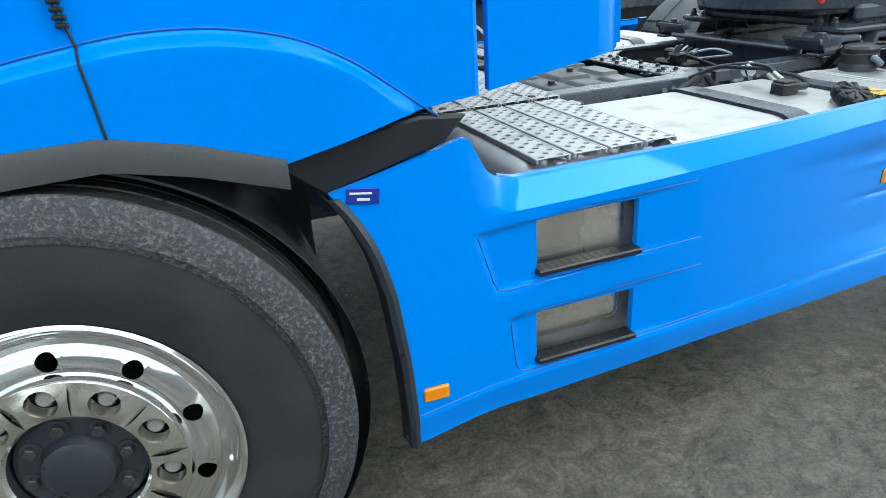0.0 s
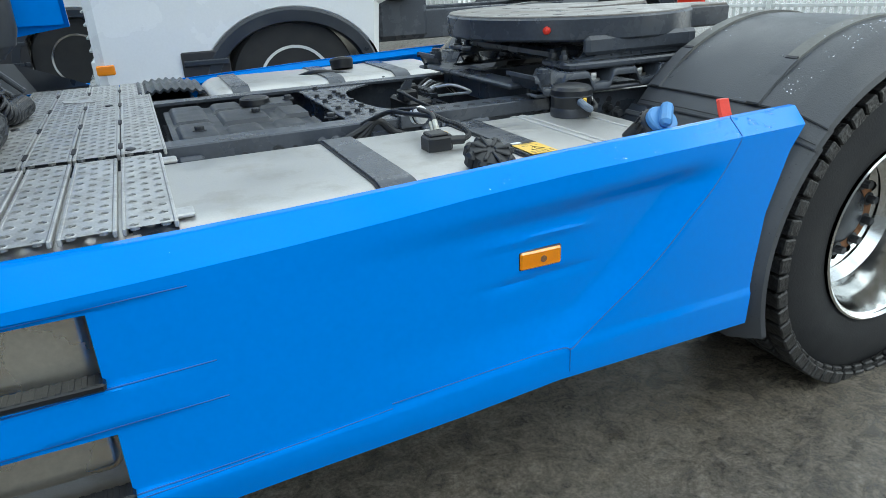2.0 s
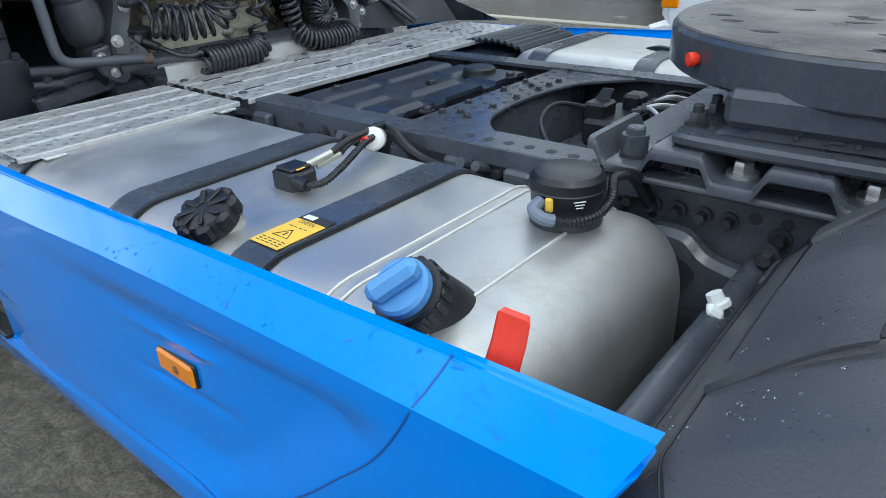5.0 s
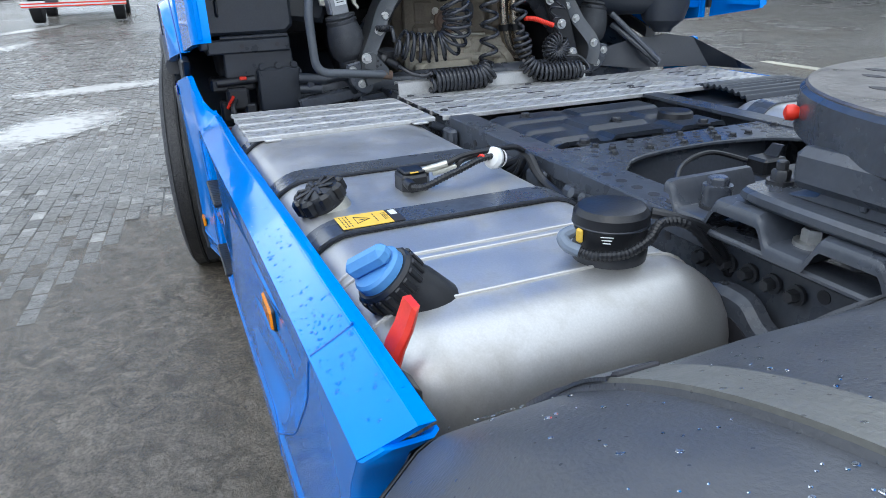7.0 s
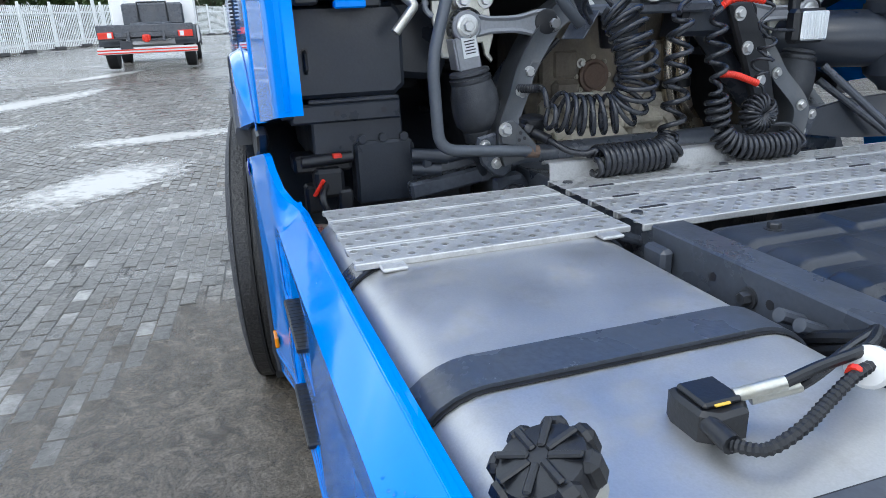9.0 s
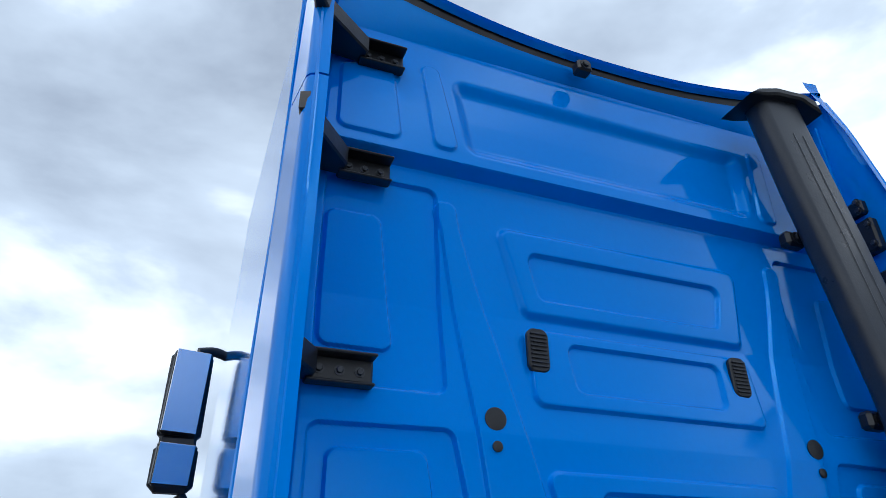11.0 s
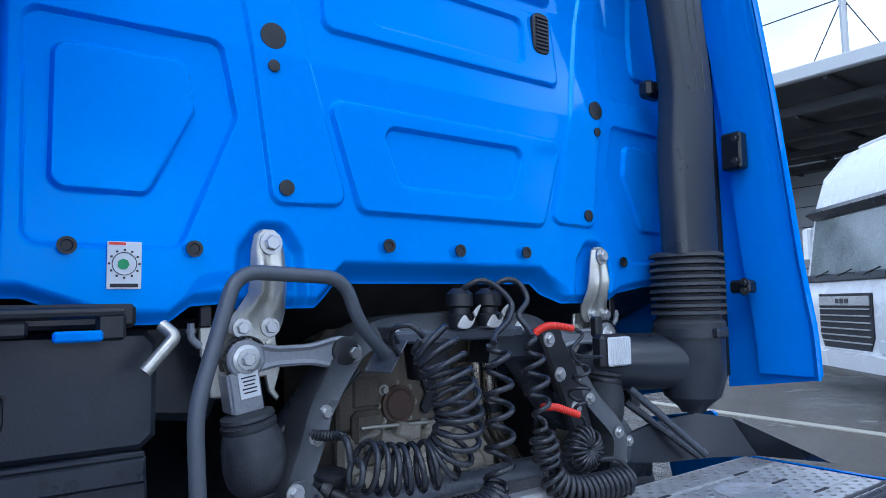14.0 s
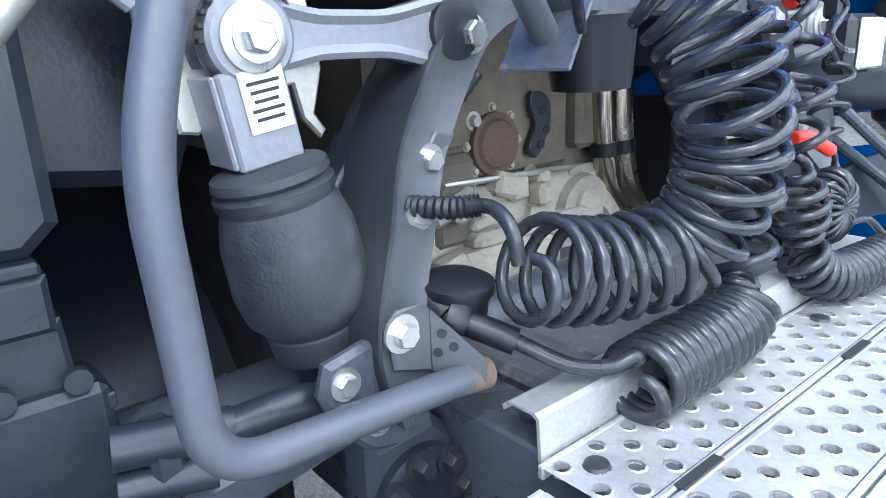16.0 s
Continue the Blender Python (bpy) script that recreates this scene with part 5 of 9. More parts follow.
# corrugated mounting plates over the rails: bolted in the valleys
for s in (-1, 1):
    rows = []
    for x in np.linspace(1.735, 2.56, 140):
        z = 0.908 + 0.040 * float(step(-0.62, 0.25, math.sin((x - 1.80) * 2 * math.pi / 0.19 - math.pi / 2)))
        rows.append([(x, s * 0.30, z), (x, s * 0.472, z), (x, s * 0.480, z - 0.003), (x, s * 0.484, z - 0.010)])
    part("mounting_plate", Geo().sheet(rows, (0, 0, -0.012)), FRAME, fifth)
    part("mounting_rim", Geo().box((2.15, s * 0.45, 0.885), (0.82, 0.06, 0.012), 0.004), FRAME, fifth)
    for x in (1.80, 1.99, 2.18, 2.37):
        part("mounting_bolt", Geo().bolt((x, s * 0.428, 0.908), (0, 0, 1), 0.017, 0.026, 1.55), BOLT if x > 1.9 else DARKBOLT, fifth)
    part("bolt_sleeve", Geo().lathe([(0, 0.024), (0.036, 0.024)], (1.80, s * 0.428, 0.908), (0, 0, 1), 20), FRAME, fifth)
    part("sleeve_bolt", Geo().bolt((1.80, s * 0.428, 0.944), (0, 0, 1), 0.018, 0.018, 1.35), FRAME, fifth)
    foot = [(p.x, p.y) for p in spline([(1.872, s * 0.44, 0), (1.88, s * 0.36, 0), (1.885, s * 0.29, 0), (1.95, s * 0.27, 0), (2.4, s * 0.27, 0), (2.44, s * 0.36, 0), (2.44, s * 0.46, 0), (2.2, s * 0.475, 0), (1.92, s * 0.47, 0)], 4, True)]
    part("pedestal_foot", Geo().prism(foot, "z", 0.950, 0.972, 0.006), FRAME, fifth)
    g = Geo().prism([(1.93, 0.970), (2.42, 0.970), (2.38, 1.0), (2.30, 1.05), (2.06, 1.05), (2.02, 1.03), (1.98, 0.99)], "y", s * 0.39 - 0.045, s * 0.39 + 0.045, 0.012)
    ped = part("pedestal", g, FRAME, fifth)
    # raised plain mark cast into the pedestal's face
    for k in range(4):
        part("cast_bar", Geo().box((2.06 + 0.042 * k, s * 0.437, 1.0), (0.010, 0.008, 0.038), 0.002).box((2.072 + 0.042 * k, s * 0.437, 1.016 - 0.028 * (k % 2)), (0.026, 0.008, 0.008), 0.002), FRAME, fifth)
    for x, y in ((1.895, 0.40), (1.900, 0.325), (1.965, 0.30), (2.36, 0.42), (2.40, 0.34)):
        part("pedestal_bolt", Geo().bolt((x, s * y, 0.972), (0, 0, 1), 0.0145, 0.022, 1.4).lathe([(0, 0.009), (0.034, 0.009), (0.036, 0.007)], (x, s * y, 0.972), (0, 0, 1), 10), DARKBOLT, fifth)
part("front_beam", Geo().box((1.765, 0, 0.90), (0.09, 0.70, 0.018), 0.006).box((1.80, 0, 0.85), (0.012, 0.68, 0.09), 0.004), FRAME, fifth)
# turntable with its throat: a thick casting, greasy on top
out = [(2.17 + 0.46 * math.cos(radians(a)), 0.465 * math.sin(radians(a))) for a in range(40, 321, 5)]
out += [(2.70, -0.30), (2.70, -0.16), (2.42, -0.045), (2.22, -0.045), (2.17, 0.0), (2.22, 0.045), (2.42, 0.045), (2.70, 0.16), (2.70, 0.30)]
part("turntable_rim", Geo().prism(out, "z", 1.032, 1.108, 0.007), FRAME, fifth)
inner = [(2.17 + (a - 2.17) * 0.985, b * 0.985) for a, b in out]
part("turntable", Geo().prism(inner, "z", 1.10, 1.113, 0.003), GREASE, fifth, "worn greasy coupling turntable")
for s in (-1, 1):
    part("turntable_side", Geo().box((2.18, s * 0.435, 1.02), (0.46, 0.036, 0.06), 0.012), FRAME, fifth)
rnd = random.Random(3)
for k in range(16):
    a, q = radians(rnd.uniform(60, 300)), rnd.uniform(0.12, 0.40)
    x, y = 2.17 + q * math.cos(a), q * math.sin(a)
    if x < 2.2 or abs(y) > 0.15:
        pit = [(p.x, p.y) for p in spline([(x + 0.022 * rnd.uniform(0.6, 1.4), y, 0), (x, y + 0.012 * rnd.uniform(0.6, 1.4), 0), (x - 0.022, y + 0.004, 0), (x, y - 0.010, 0)], 3, True)]
        part("grease_pit", Geo().prism(pit, "z", 1.110, 1.1136), INK_AND_SHADE, fifth)
part("knob_stem", Geo().tube([(1.875, -0.335, 1.07), (1.862, -0.349, 1.07)], 0.007, 10), BOLT, fifth)
part("red_knob", Geo().lathe([(0, 0.009), (0.008, 0.013), (0.018, 0.012), (0.022, 0.004)], (1.864, -0.347, 1.07), (-0.7, -0.7, 0), 14), RED, fifth, "red lock indicator knob")


# -- wheels --
def make_wheel(s, front, at, r=0.50, w=0.30):
    """A wheel whose outer face looks to the side s; built at its hub."""
    hub = part("wheel", Geo().lathe([(-0.14, 0.10), (0.06 if front else -0.08, 0.10)], (0, 0, 0), (0, s, 0), 20), FRAME, truck, "front wheel with polished alloy rim" if front else "rear twin wheel with deep polished rim")
    hub.location = at
    ri = 0.288
    h = w / 2
    prof = [(-h * 0.8, ri), (-h, ri + 0.05), (-h * 1.02, ri + 0.1), (-h * 0.93, r - 0.05), (-h * 0.82, r - 0.012), (-h * 0.76, r)]
    for k in range(5):
        a = -h * 0.72 + k * (h * 1.44 / 4)
        if k:
            prof += [(a - 0.01, r), (a - 0.007, r - 0.012), (a + 0.007, r - 0.012), (a + 0.01, r)]
    prof += [(h * 0.76, r), (h * 0.82, r - 0.012), (h * 0.93, r - 0.05), (h * 1.02, ri + 0.1), (h, ri + 0.055), (h * 0.97, ri + 0.04), (h * 0.95, ri + 0.012), (h * 0.9, ri)]
    ty = part("tyre", Geo().lathe(prof, (0, 0, 0), (0, s, 0), 96, False), TYRE, hub, "black worn truck tyre")
    g = Geo()
    if front:
        rnd = random.Random(4)
        crown = [(-h * 0.97, r - 0.075), (-h * 0.93, r - 0.05), (-h * 0.85, r - 0.018), (-h * 0.76, r + 0.001)]
        for k in range(1, 5):
            a = -h * 0.72 + k * (h * 1.44 / 5)
            crown += [(a - 0.008, r + 0.001), (a - 0.005, r - 0.009), (a + 0.005, r - 0.009), (a + 0.008, r + 0.001)]
        crown += [(h * 0.76, r + 0.001), (h * 0.85, r - 0.017), (h * 0.93, r - 0.049), (h * 0.97, r - 0.075)]
        g.lathe(crown, (0, 0, 0), (0, s, 0), 120, False)
        part("tread", g, TREAD, hub, "grooved worn tread")
        band = [(h * 0.968, r - 0.062), (h * 0.945, r - 0.046), (h * 0.875, r - 0.014), (h * 0.80, r + 0.001)]
        part("shoulder_band", Geo().lathe(band, (0, 0, 0), (0, s, 0), 120, False), SCUFF, hub, "pale scuffed tyre shoulder")
    else:
        for k in range(56):
            a = 2 * math.pi * k / 56
            m = Euler((0, -a, 0)).to_matrix().to_4x4()
            for q in (-0.125, 0.125):
                g.box(((r - 0.004) * math.cos(a), s * q, (r - 0.004) * math.sin(a)), (0.04, 0.06, 0.046), 0.004, m)
                g.box(((r - 0.022) * math.cos(a + 0.01), s * q * 1.07, (r - 0.022) * math.sin(a + 0.01)), (0.03, 0.018, 0.04), 0.004, m)
            for q in (-0.05, 0.03):
                a2 = a + 0.05
                g.box((r * math.cos(a2), s * q, r * math.sin(a2)), (0.03, 0.055, 0.044), 0.004, Euler((0, -a2, 0)).to_matrix().to_4x4())
        part("tread", g, TREAD, hub, "coarse block tread")
    # rim: flange, gutter, then the disc
    if front:
        prof = [(0.10, 0.25), (h * 0.82, 0.268), (h * 0.9, 0.285), (h * 0.96, 0.297), (h * 1.0, 0.299), (h * 1.02, 0.294), (h * 0.98, 0.283), (h * 0.9, 0.275), (h * 0.84, 0.262), (h * 0.86, 0.245)]
        rim = part("rim", Geo().lathe(prof, (0, 0, 0), (0, s, 0), 72, False), CHROME, hub, "polished alloy rim with round hand holes")

        def disc(u, v, d):
            rad = 0.19 + v
            y = h * 0.86 + 0.014 - 0.016 * smooth(0.04, 0.064, v) - d
            return (rad * math.cos(u), s * y, rad * math.sin(u))
        g = Geo()
        for k in range(10):
            a0, a1 = 2 * math.pi * k / 10, 2 * math.pi * (k + 1) / 10
            for q in range(3):
                b0, b1 = a0 + (a1 - a0) * q / 3, a0 + (a1 - a0) * (q + 1) / 3
                if q == 1:
                    holed(g, b0, b1, 0.006, 0.062, 0.0185, disc, 0.04, 16, 0.0185 / 0.224)
                else:
                    for v0 in np.linspace(0.006, 0.062, 5)[:-1]:
                        for e in range(3):
                            c0, c1 = b0 + (b1 - b0) * e / 3, b0 + (b1 - b0) * (e + 1) / 3
                            g.add([disc(c0, v0, 0), disc(c1, v0, 0), disc(c1, v0 + 0.014, 0), disc(c0, v0 + 0.014, 0)], [(0, 1, 2, 3)], closed=False)
        weld(part("disc", g, CHROME, hub))
        # black disc in place of the shade behind the hand holes
        part("dark_inside", Geo().lathe([(0.05, 0.255), (0.06, 0.255)], (0, 0, 0), (0, s, 0), 40), INK_AND_SHADE, hub)
        # nut cover ring
        g = Geo()

        def ring(u, v, d):
            rad = 0.118 + v
            return (rad * math.cos(u), s * (h * 0.86 + 0.035 + 0.012 * math.sin(math.pi * v / 0.085) - d), rad * math.sin(u))
        for k in range(10):
            a0 = 2 * math.pi * (k + 0.25) / 10
            a1 = a0 + 2 * math.pi / 10
            am = a0 + (a1 - a0) * 0.84
            holed(g, a0, am, 0.008, 0.078, 0.027, ring, 0.03, 16, 0.027 / 0.16)
            for b0, b1 in ((am, (am + a1) / 2), ((am + a1) / 2, a1)):
                g.add([ring(b0, 0.008, 0), ring(b1, 0.008, 0), ring(b1, 0.078, 0), ring(b0, 0.078, 0)], [(0, 1, 2, 3)], closed=False)
        weld(part("nut_ring", g, STEEL, hub, "polished steel wheel nut ring"))
        part("ring_edge", Geo().lathe([(h * 0.86, 0.205), (h * 0.86 + 0.03, 0.199), (h * 0.86 + 0.037, 0.195)], (0, 0, 0), (0, s, 0), 60, False), CHROME, hub)
        part("ring_edge", Geo().lathe([(h * 0.86 - 0.02, 0.118), (h * 0.86 + 0.03, 0.120), (h * 0.86 + 0.037, 0.127)], (0, 0, 0), (0, s, 0), 60, False), CHROME, hub)
        for k in range(10):
            a = 2 * math.pi * (k + 0.25 + 0.42) / 10
            p = (0.161 * math.cos(a), s * (h * 0.86 - 0.01), 0.161 * math.sin(a))
            part("wheel_nut", Geo().lathe([(0, 0.021), (0.012, 0.021), (0.012, 0.0155), (0.036, 0.0155), (0.04, 0.012)], p, (0, s, 0), 12), BOLT, hub)
        # black disc that darkens the hollow behind the nut ring
        part("dark_inside", Geo().lathe([(h * 0.86 - 0.02, 0.205), (h * 0.86 - 0.012, 0.205)], (0, 0, 0), (0, s, 0), 40), INK_AND_SHADE, hub)
        hubcap = part("hub_face", Geo().lathe([(h * 0.86 - 0.03, 0.118), (h * 0.86 + 0.005, 0.116), (h * 0.86 + 0.012, 0.105), (h * 0.86 + 0.012, 0.07), (h * 0.86 + 0.035, 0.062), (h * 0.86 + 0.04, 0.05), (h * 0.86 + 0.04, 0.001)], (0, 0, 0), (0, s, 0), 40), DARK, hub, "dark grey hub face")
        for k in range(8):
            a = 2 * math.pi * k / 8 + 0.2
            part("hub_bolt", Geo().bolt((0.088 * math.cos(a), s * (h * 0.86 + 0.012), 0.088 * math.sin(a)), (0, s, 0), 0.013, 0.016), DARKBOLT, hub)
    else:
        prof = [(-0.06, 0.20), (-0.03, 0.235), (0.03, 0.25), (0.09, 0.262), (h * 0.9, 0.272), (h * 0.96, 0.288), (h * 1.0, 0.292), (h * 1.02, 0.286), (h * 0.97, 0.276)]
        rim = part("rim", Geo().lathe(prof, (0, 0, 0), (0, s, 0), 72, False), CHROME, hub, "deep polished alloy rim")
        g = Geo()

        def disc(u, v, d):
            rad = 0.13 + v
            return (rad * math.cos(u), s * (-0.06 - 0.03 * smooth(0.0, 0.06, v) + 0.03 * smooth(0.05, 0.09, v) - d), rad * math.sin(u))
        for k in range(10):
            a0, a1 = 2 * math.pi * k / 10, 2 * math.pi * (k + 1) / 10
            holed(g, a0, a1, 0.0, 0.09, 0.026, disc, 0.04, 16, 0.026 / 0.175)
        weld(part("disc", g, CHROME, hub))
        # black disc in place of the shade deep inside the rim
        part("dark_inside", Geo().lathe([(-0.13, 0.25), (-0.12, 0.25)], (0, 0, 0), (0, s, 0), 40), INK_AND_SHADE, hub)
        hb = part("hub_face", Geo().lathe([(-0.07, 0.145), (-0.055, 0.145), (-0.05, 0.138), (-0.045, 0.095), (-0.035, 0.088), (-0.028, 0.075), (-0.026, 0.001)], (0, 0, 0), (0, s, 0), 36), DARK, hub, "dark rusty hub")
        for k in range(10):
            a = 2 * math.pi * (k + 0.5) / 10
            part("wheel_nut", Geo().bolt((0.118 * math.cos(a), s * -0.05, 0.118 * math.sin(a)), (0, s, 0), 0.015, 0.035), DARKBOLT, hub)
        part("rust_ring", Geo().lathe([(-0.046, 0.138), (-0.043, 0.10)], (0, 0, 0), (0, s, 0), 36, False), RUST, hub)
    return hub


WF, WR = (-0.812, -1.085, 0.482), (2.615, -1.0, 0.478)
make_wheel(-1, True, WF, 0.52, 0.29).rotation_euler = (0, 0, radians(-8))
make_wheel(-1, False, WR, 0.492, 0.27)
make_wheel(1, True, (WF[0], -WF[1], WF[2]), 0.52, 0.29).rotation_euler = (0, 0, radians(-8))
make_wheel(1, False, (WR[0], -WR[1], WR[2]), 0.492, 0.27)
for s in (-1, 1):
    prof = [(-0.13, 0.28), (-0.14, 0.4), (-0.11, 0.47), (0.11, 0.47), (0.14, 0.4), (0.13, 0.28)]
    part("inner_tyre", Geo().lathe(prof, (2.60, s * 0.70, 0.455), (0, 1, 0), 60), TYRE, truck)
part("axle", Geo().tube([(2.6, -0.9, 0.455), (2.6, 0.9, 0.455)], 0.08, 16).lathe([(-0.2, 0.10), (-0.1, 0.2), (0.1, 0.2), (0.2, 0.1)], (2.6, 0, 0.455), (0, 1, 0), 20), FRAME, truck)
part("axle", Geo().tube([(-0.84, -0.95, 0.45), (-0.84, 0.95, 0.45)], 0.06, 12), FRAME, truck)


# -- rear mudguards: a front piece, a lap strip, the top piece and the tail --
def guard_sheet(s, a0, a1, profile, r, n=24):
    rows = []
    for a in np.linspace(a0, a1, n):
        c, sn = math.cos(radians(a)), math.sin(radians(a))
        rows.append([(2.60 + (r + d) * c, s * y, 0.455 + (r + d) * sn) for y, d in profile])
    return Geo().sheet(rows, (0, 0, -0.005))


EDGE = [(1.150, -0.078), (1.168, -0.066), (1.166, -0.052), (1.10, -0.006), (1.085, 0.0)]


BAND = material("worn_band", (0.135, 0.135, 0.125), 0.5, 0.0, 0.2, 12, 200, 0.2, dirt=(0.09, 0.09, 0.09), dirt_at=(0.45, 0.8), dirt_scale=8, spots=70)


def mudguard(s):
    plain = EDGE + [(0.85, 0.003), (0.60, 0.003), (0.535, 0.0), (0.515, -0.012), (0.51, -0.06)]
    top = EDGE + [(0.985, 0.003), (0.982, 0.010), (0.940, 0.010), (0.937, 0.003), (0.76, 0.006), (0.592, 0.003), (0.589, 0.010), (0.549, 0.010), (0.546, 0.002), (0.52, -0.006), (0.515, -0.06)]
    ob = part("mudguard", guard_sheet(s, 198, 141, plain, 0.618), FENDER, truck, "black plastic rear mudguard with water drops")
    part("lap_strip", guard_sheet(s, 142.5, 135.5, plain, 0.627, 6), FENDER, ob)
    part("mudguard_top", guard_sheet(s, 136.5, 52, top, 0.632, 40), FENDER, ob)
    part("mudguard_end", guard_sheet(s, 53, 6, plain, 0.626), FENDER, ob)
    for a in (136.9, 141.6):
        line = [(2.60 + (0.6335 + d) * math.cos(radians(a)), s * y, 0.455 + (0.6335 + d) * math.sin(radians(a))) for y, d in plain[2:-2]]
        part("seam_bead", Geo().tube(line, 0.0014, 6), BLACK, ob)
    for y in (0.961, 0.569):
        part("guard_band", guard_sheet(s, 123, 52.5, [(y + 0.0225, 0.004), (y + 0.0215, 0.0115), (y - 0.0215, 0.0115), (y - 0.0225, 0.004)], 0.632, 40), BAND, ob, "worn pale band moulded along the mudguard")
    # hooked tabs at the fore ends of the raised bands
    for y in (0.961, 0.569):
        rows = []
        for a in np.linspace(136, 122, 10):
            q = 0.636 + 0.009 * smooth(134, 124, a)
            c, sn = math.cos(radians(a)), math.sin(radians(a))
            rows.append([(2.60 + q * c, s * (y - 0.024), 0.455 + q * sn), (2.60 + q * c, s * (y + 0.024), 0.455 + q * sn)])
        tab = part("band_tab", Geo().sheet(rows, (0, 0, -0.004)), FENDER, ob)
        c, sn = math.cos(radians(121.6)), math.sin(radians(121.6))
        part("tab_slot", Geo().box((2.60 + 0.640 * c, s * y, 0.455 + 0.640 * sn), (0.012, 0.04, 0.014), 0.002, pose(0, 0, 0, 0, -32, 0)), INK_AND_SHADE, tab)
    # ribbed foot of the front piece beside the frame
    for k in range(7):
        a = radians(146 + 4.2 * k)
        part("foot_rib", Geo().box((2.60 + 0.624 * math.cos(a), s * 0.535, 0.455 + 0.624 * math.sin(a)), (0.010, 0.075, 0.018), 0.003, pose(0, 0, 0, 0, -math.degrees(a) + 6 * (k % 2), 8 * (k % 2))), FENDER, ob)
    part("foot_pad", guard_sheet(s, 176, 143, [(0.575, 0.003), (0.57, 0.006), (0.50, 0.006), (0.495, 0.0)], 0.618, 10), DARK, ob)
    part("support_tube", Geo().tube([(2.048, s * 1.10, 0.760), (2.048, s * 0.42, 0.760)], 0.026, 18), FRAME, ob)
    plug = part("tube_plug", Geo().lathe([(0, 0.018), (0.008, 0.018), (0.010, 0.013), (0.024, 0.012)], (2.048, s * 0.648, 0.786), (-0.5, 0, 0.86), 8), LABELWHITE, ob, "whitish dirty plug on the support tube")
    part("plug_flake", Geo().box((2.048, s * 0.668, 0.788), (0.026, 0.022, 0.014), 0.005, pose(0, 0, 0, 10, 30, 20)), LABELWHITE, plug)
    return ob


mud = mudguard(-1)
rnd = random.Random(5)
g = Geo()
for k in range(1100):
    a, y = radians(rnd.uniform(60, 160)), rnd.uniform(-1.09, -0.55)
    deg = math.degrees(a)
    q = (0.636 if deg < 136 else 0.629 if deg < 142 else 0.620) + (0.007 if deg < 122 and (0.94 < -y < 0.982 or 0.549 < -y < 0.589) else 0.0)
    drop(g, (2.60 + q * math.cos(a), y, 0.455 + q * math.sin(a)), (math.cos(a), 0, math.sin(a)), rnd.choice((0.0009, 0.0012, 0.0015, 0.002, 0.0028)) * rnd.uniform(0.8, 1.2))
ob = part("water_drops", g, CLEAR, mud)
tagged(ob, "clear rain drops on black plastic", kind="stuff")
mudguard(1)

# front wheel housings
for s in (-1, 1):
    rows = []
    for a in np.linspace(-38, 178, 40):
        c, sn = math.cos(radians(a)), math.sin(radians(a))
        rows.append([(-0.84 + 0.575 * c, s * y, 0.47 + 0.575 * sn) for y in (1.19, 1.0, 0.75, 0.5)])
    ln = part("wheel_housing", Geo().sheet(rows, (0, 0, -0.006)), DARK, truck, "black plastic inner wheel housing")
    # black sheet for the shade at the back of the wheel housing
    part("housing_back", Geo().box((-0.84, s * 0.50, 0.75), (1.2, 0.02, 0.75), 0.01), INK_AND_SHADE, ln)
    for k in range(9):
        part("housing_clip", Geo().lathe([(0, 0.01), (0.006, 0.008)], (-0.84 + 0.57 * math.cos(radians(20 + 12 * k)), s * 1.1, 0.47 + 0.57 * math.sin(radians(20 + 12 * k))), (-math.cos(radians(20 + 12 * k)), 0, -math.sin(radians(20 + 12 * k))), 8), DARKBOLT, ln)
# dark panel between the front wheel and the skirt's top
part("arch_infill", Geo().prism([(-0.40, 0.98), (-0.30, 0.90), (-0.05, 0.97), (0.0, 1.02), (-0.1, 1.03), (-0.3, 1.0)], "y", -1.17, -1.14, 0.006), BLACK, truck)


# -- cab rear wall fittings --
def wall_x(y, z):
    return float(np.interp(z, [1.3, 1.95, 2.3, 2.765, 2.79, 3.0, 3.32], [0.0, 0.0, -0.045, -0.055, -0.005, -0.02, -0.05]))


for s in (-1, 1):
    for z, r in ((1.988, 0.03), (1.917, 0.014)):
        part("wall_plug", Geo().lathe([(0, r), (0.003, r), (0.004, r * 0.8)], (wall_x(0, z) + 0.012, 0.557 if s > 0 else -0.53, z), (1, 0, 0), 24), BLACK, cab)
    part("wall_plug", Geo().lathe([(0, 0.018), (0.004, 0.018), (0.005, 0.012)], (0.012, s * 0.5, 1.642), (1, 0, 0), 20), BLACK, cab)
    yv, xv = (0.340 if s > 0 else -0.378), wall_x(0, 2.20) + 0.008
    g = Geo().prism(rounded(yv - 0.034, 2.135, yv + 0.034, 2.265, 0.024, 6), "x", xv, xv + 0.018, 0.004)
    vent = part("cab_vent", g, BLACK, truck, "black louvred cab vent")
    for k in range(9):
        part("louvre", Geo().box((xv + 0.020, yv, 2.152 + 0.012 * k), (0.006, 0.050, 0.005), 0.001), DARK, vent)
for y, z in ((-0.93, 1.497), (-0.70, 1.498), (-0.232, 1.521), (-0.01, 1.516), (0.23, 1.518), (0.66, 1.50), (-1.05, 1.47)):
    g = Geo().lathe([(0, 0.017), (0.004, 0.017), (0.004, 0.011), (0.001, 0.009), (0.001, 0.001)], (0.012, y, z), (1, 0, 0), 20)
    part("wall_grommet", g, BLACK, cab)
lab = part("inspection_sticker", Geo().box((0.004, -0.83, 1.462), (0.004, 0.062, 0.092), 0.0008), LABELWHITE, truck, "white inspection sticker with a dial")
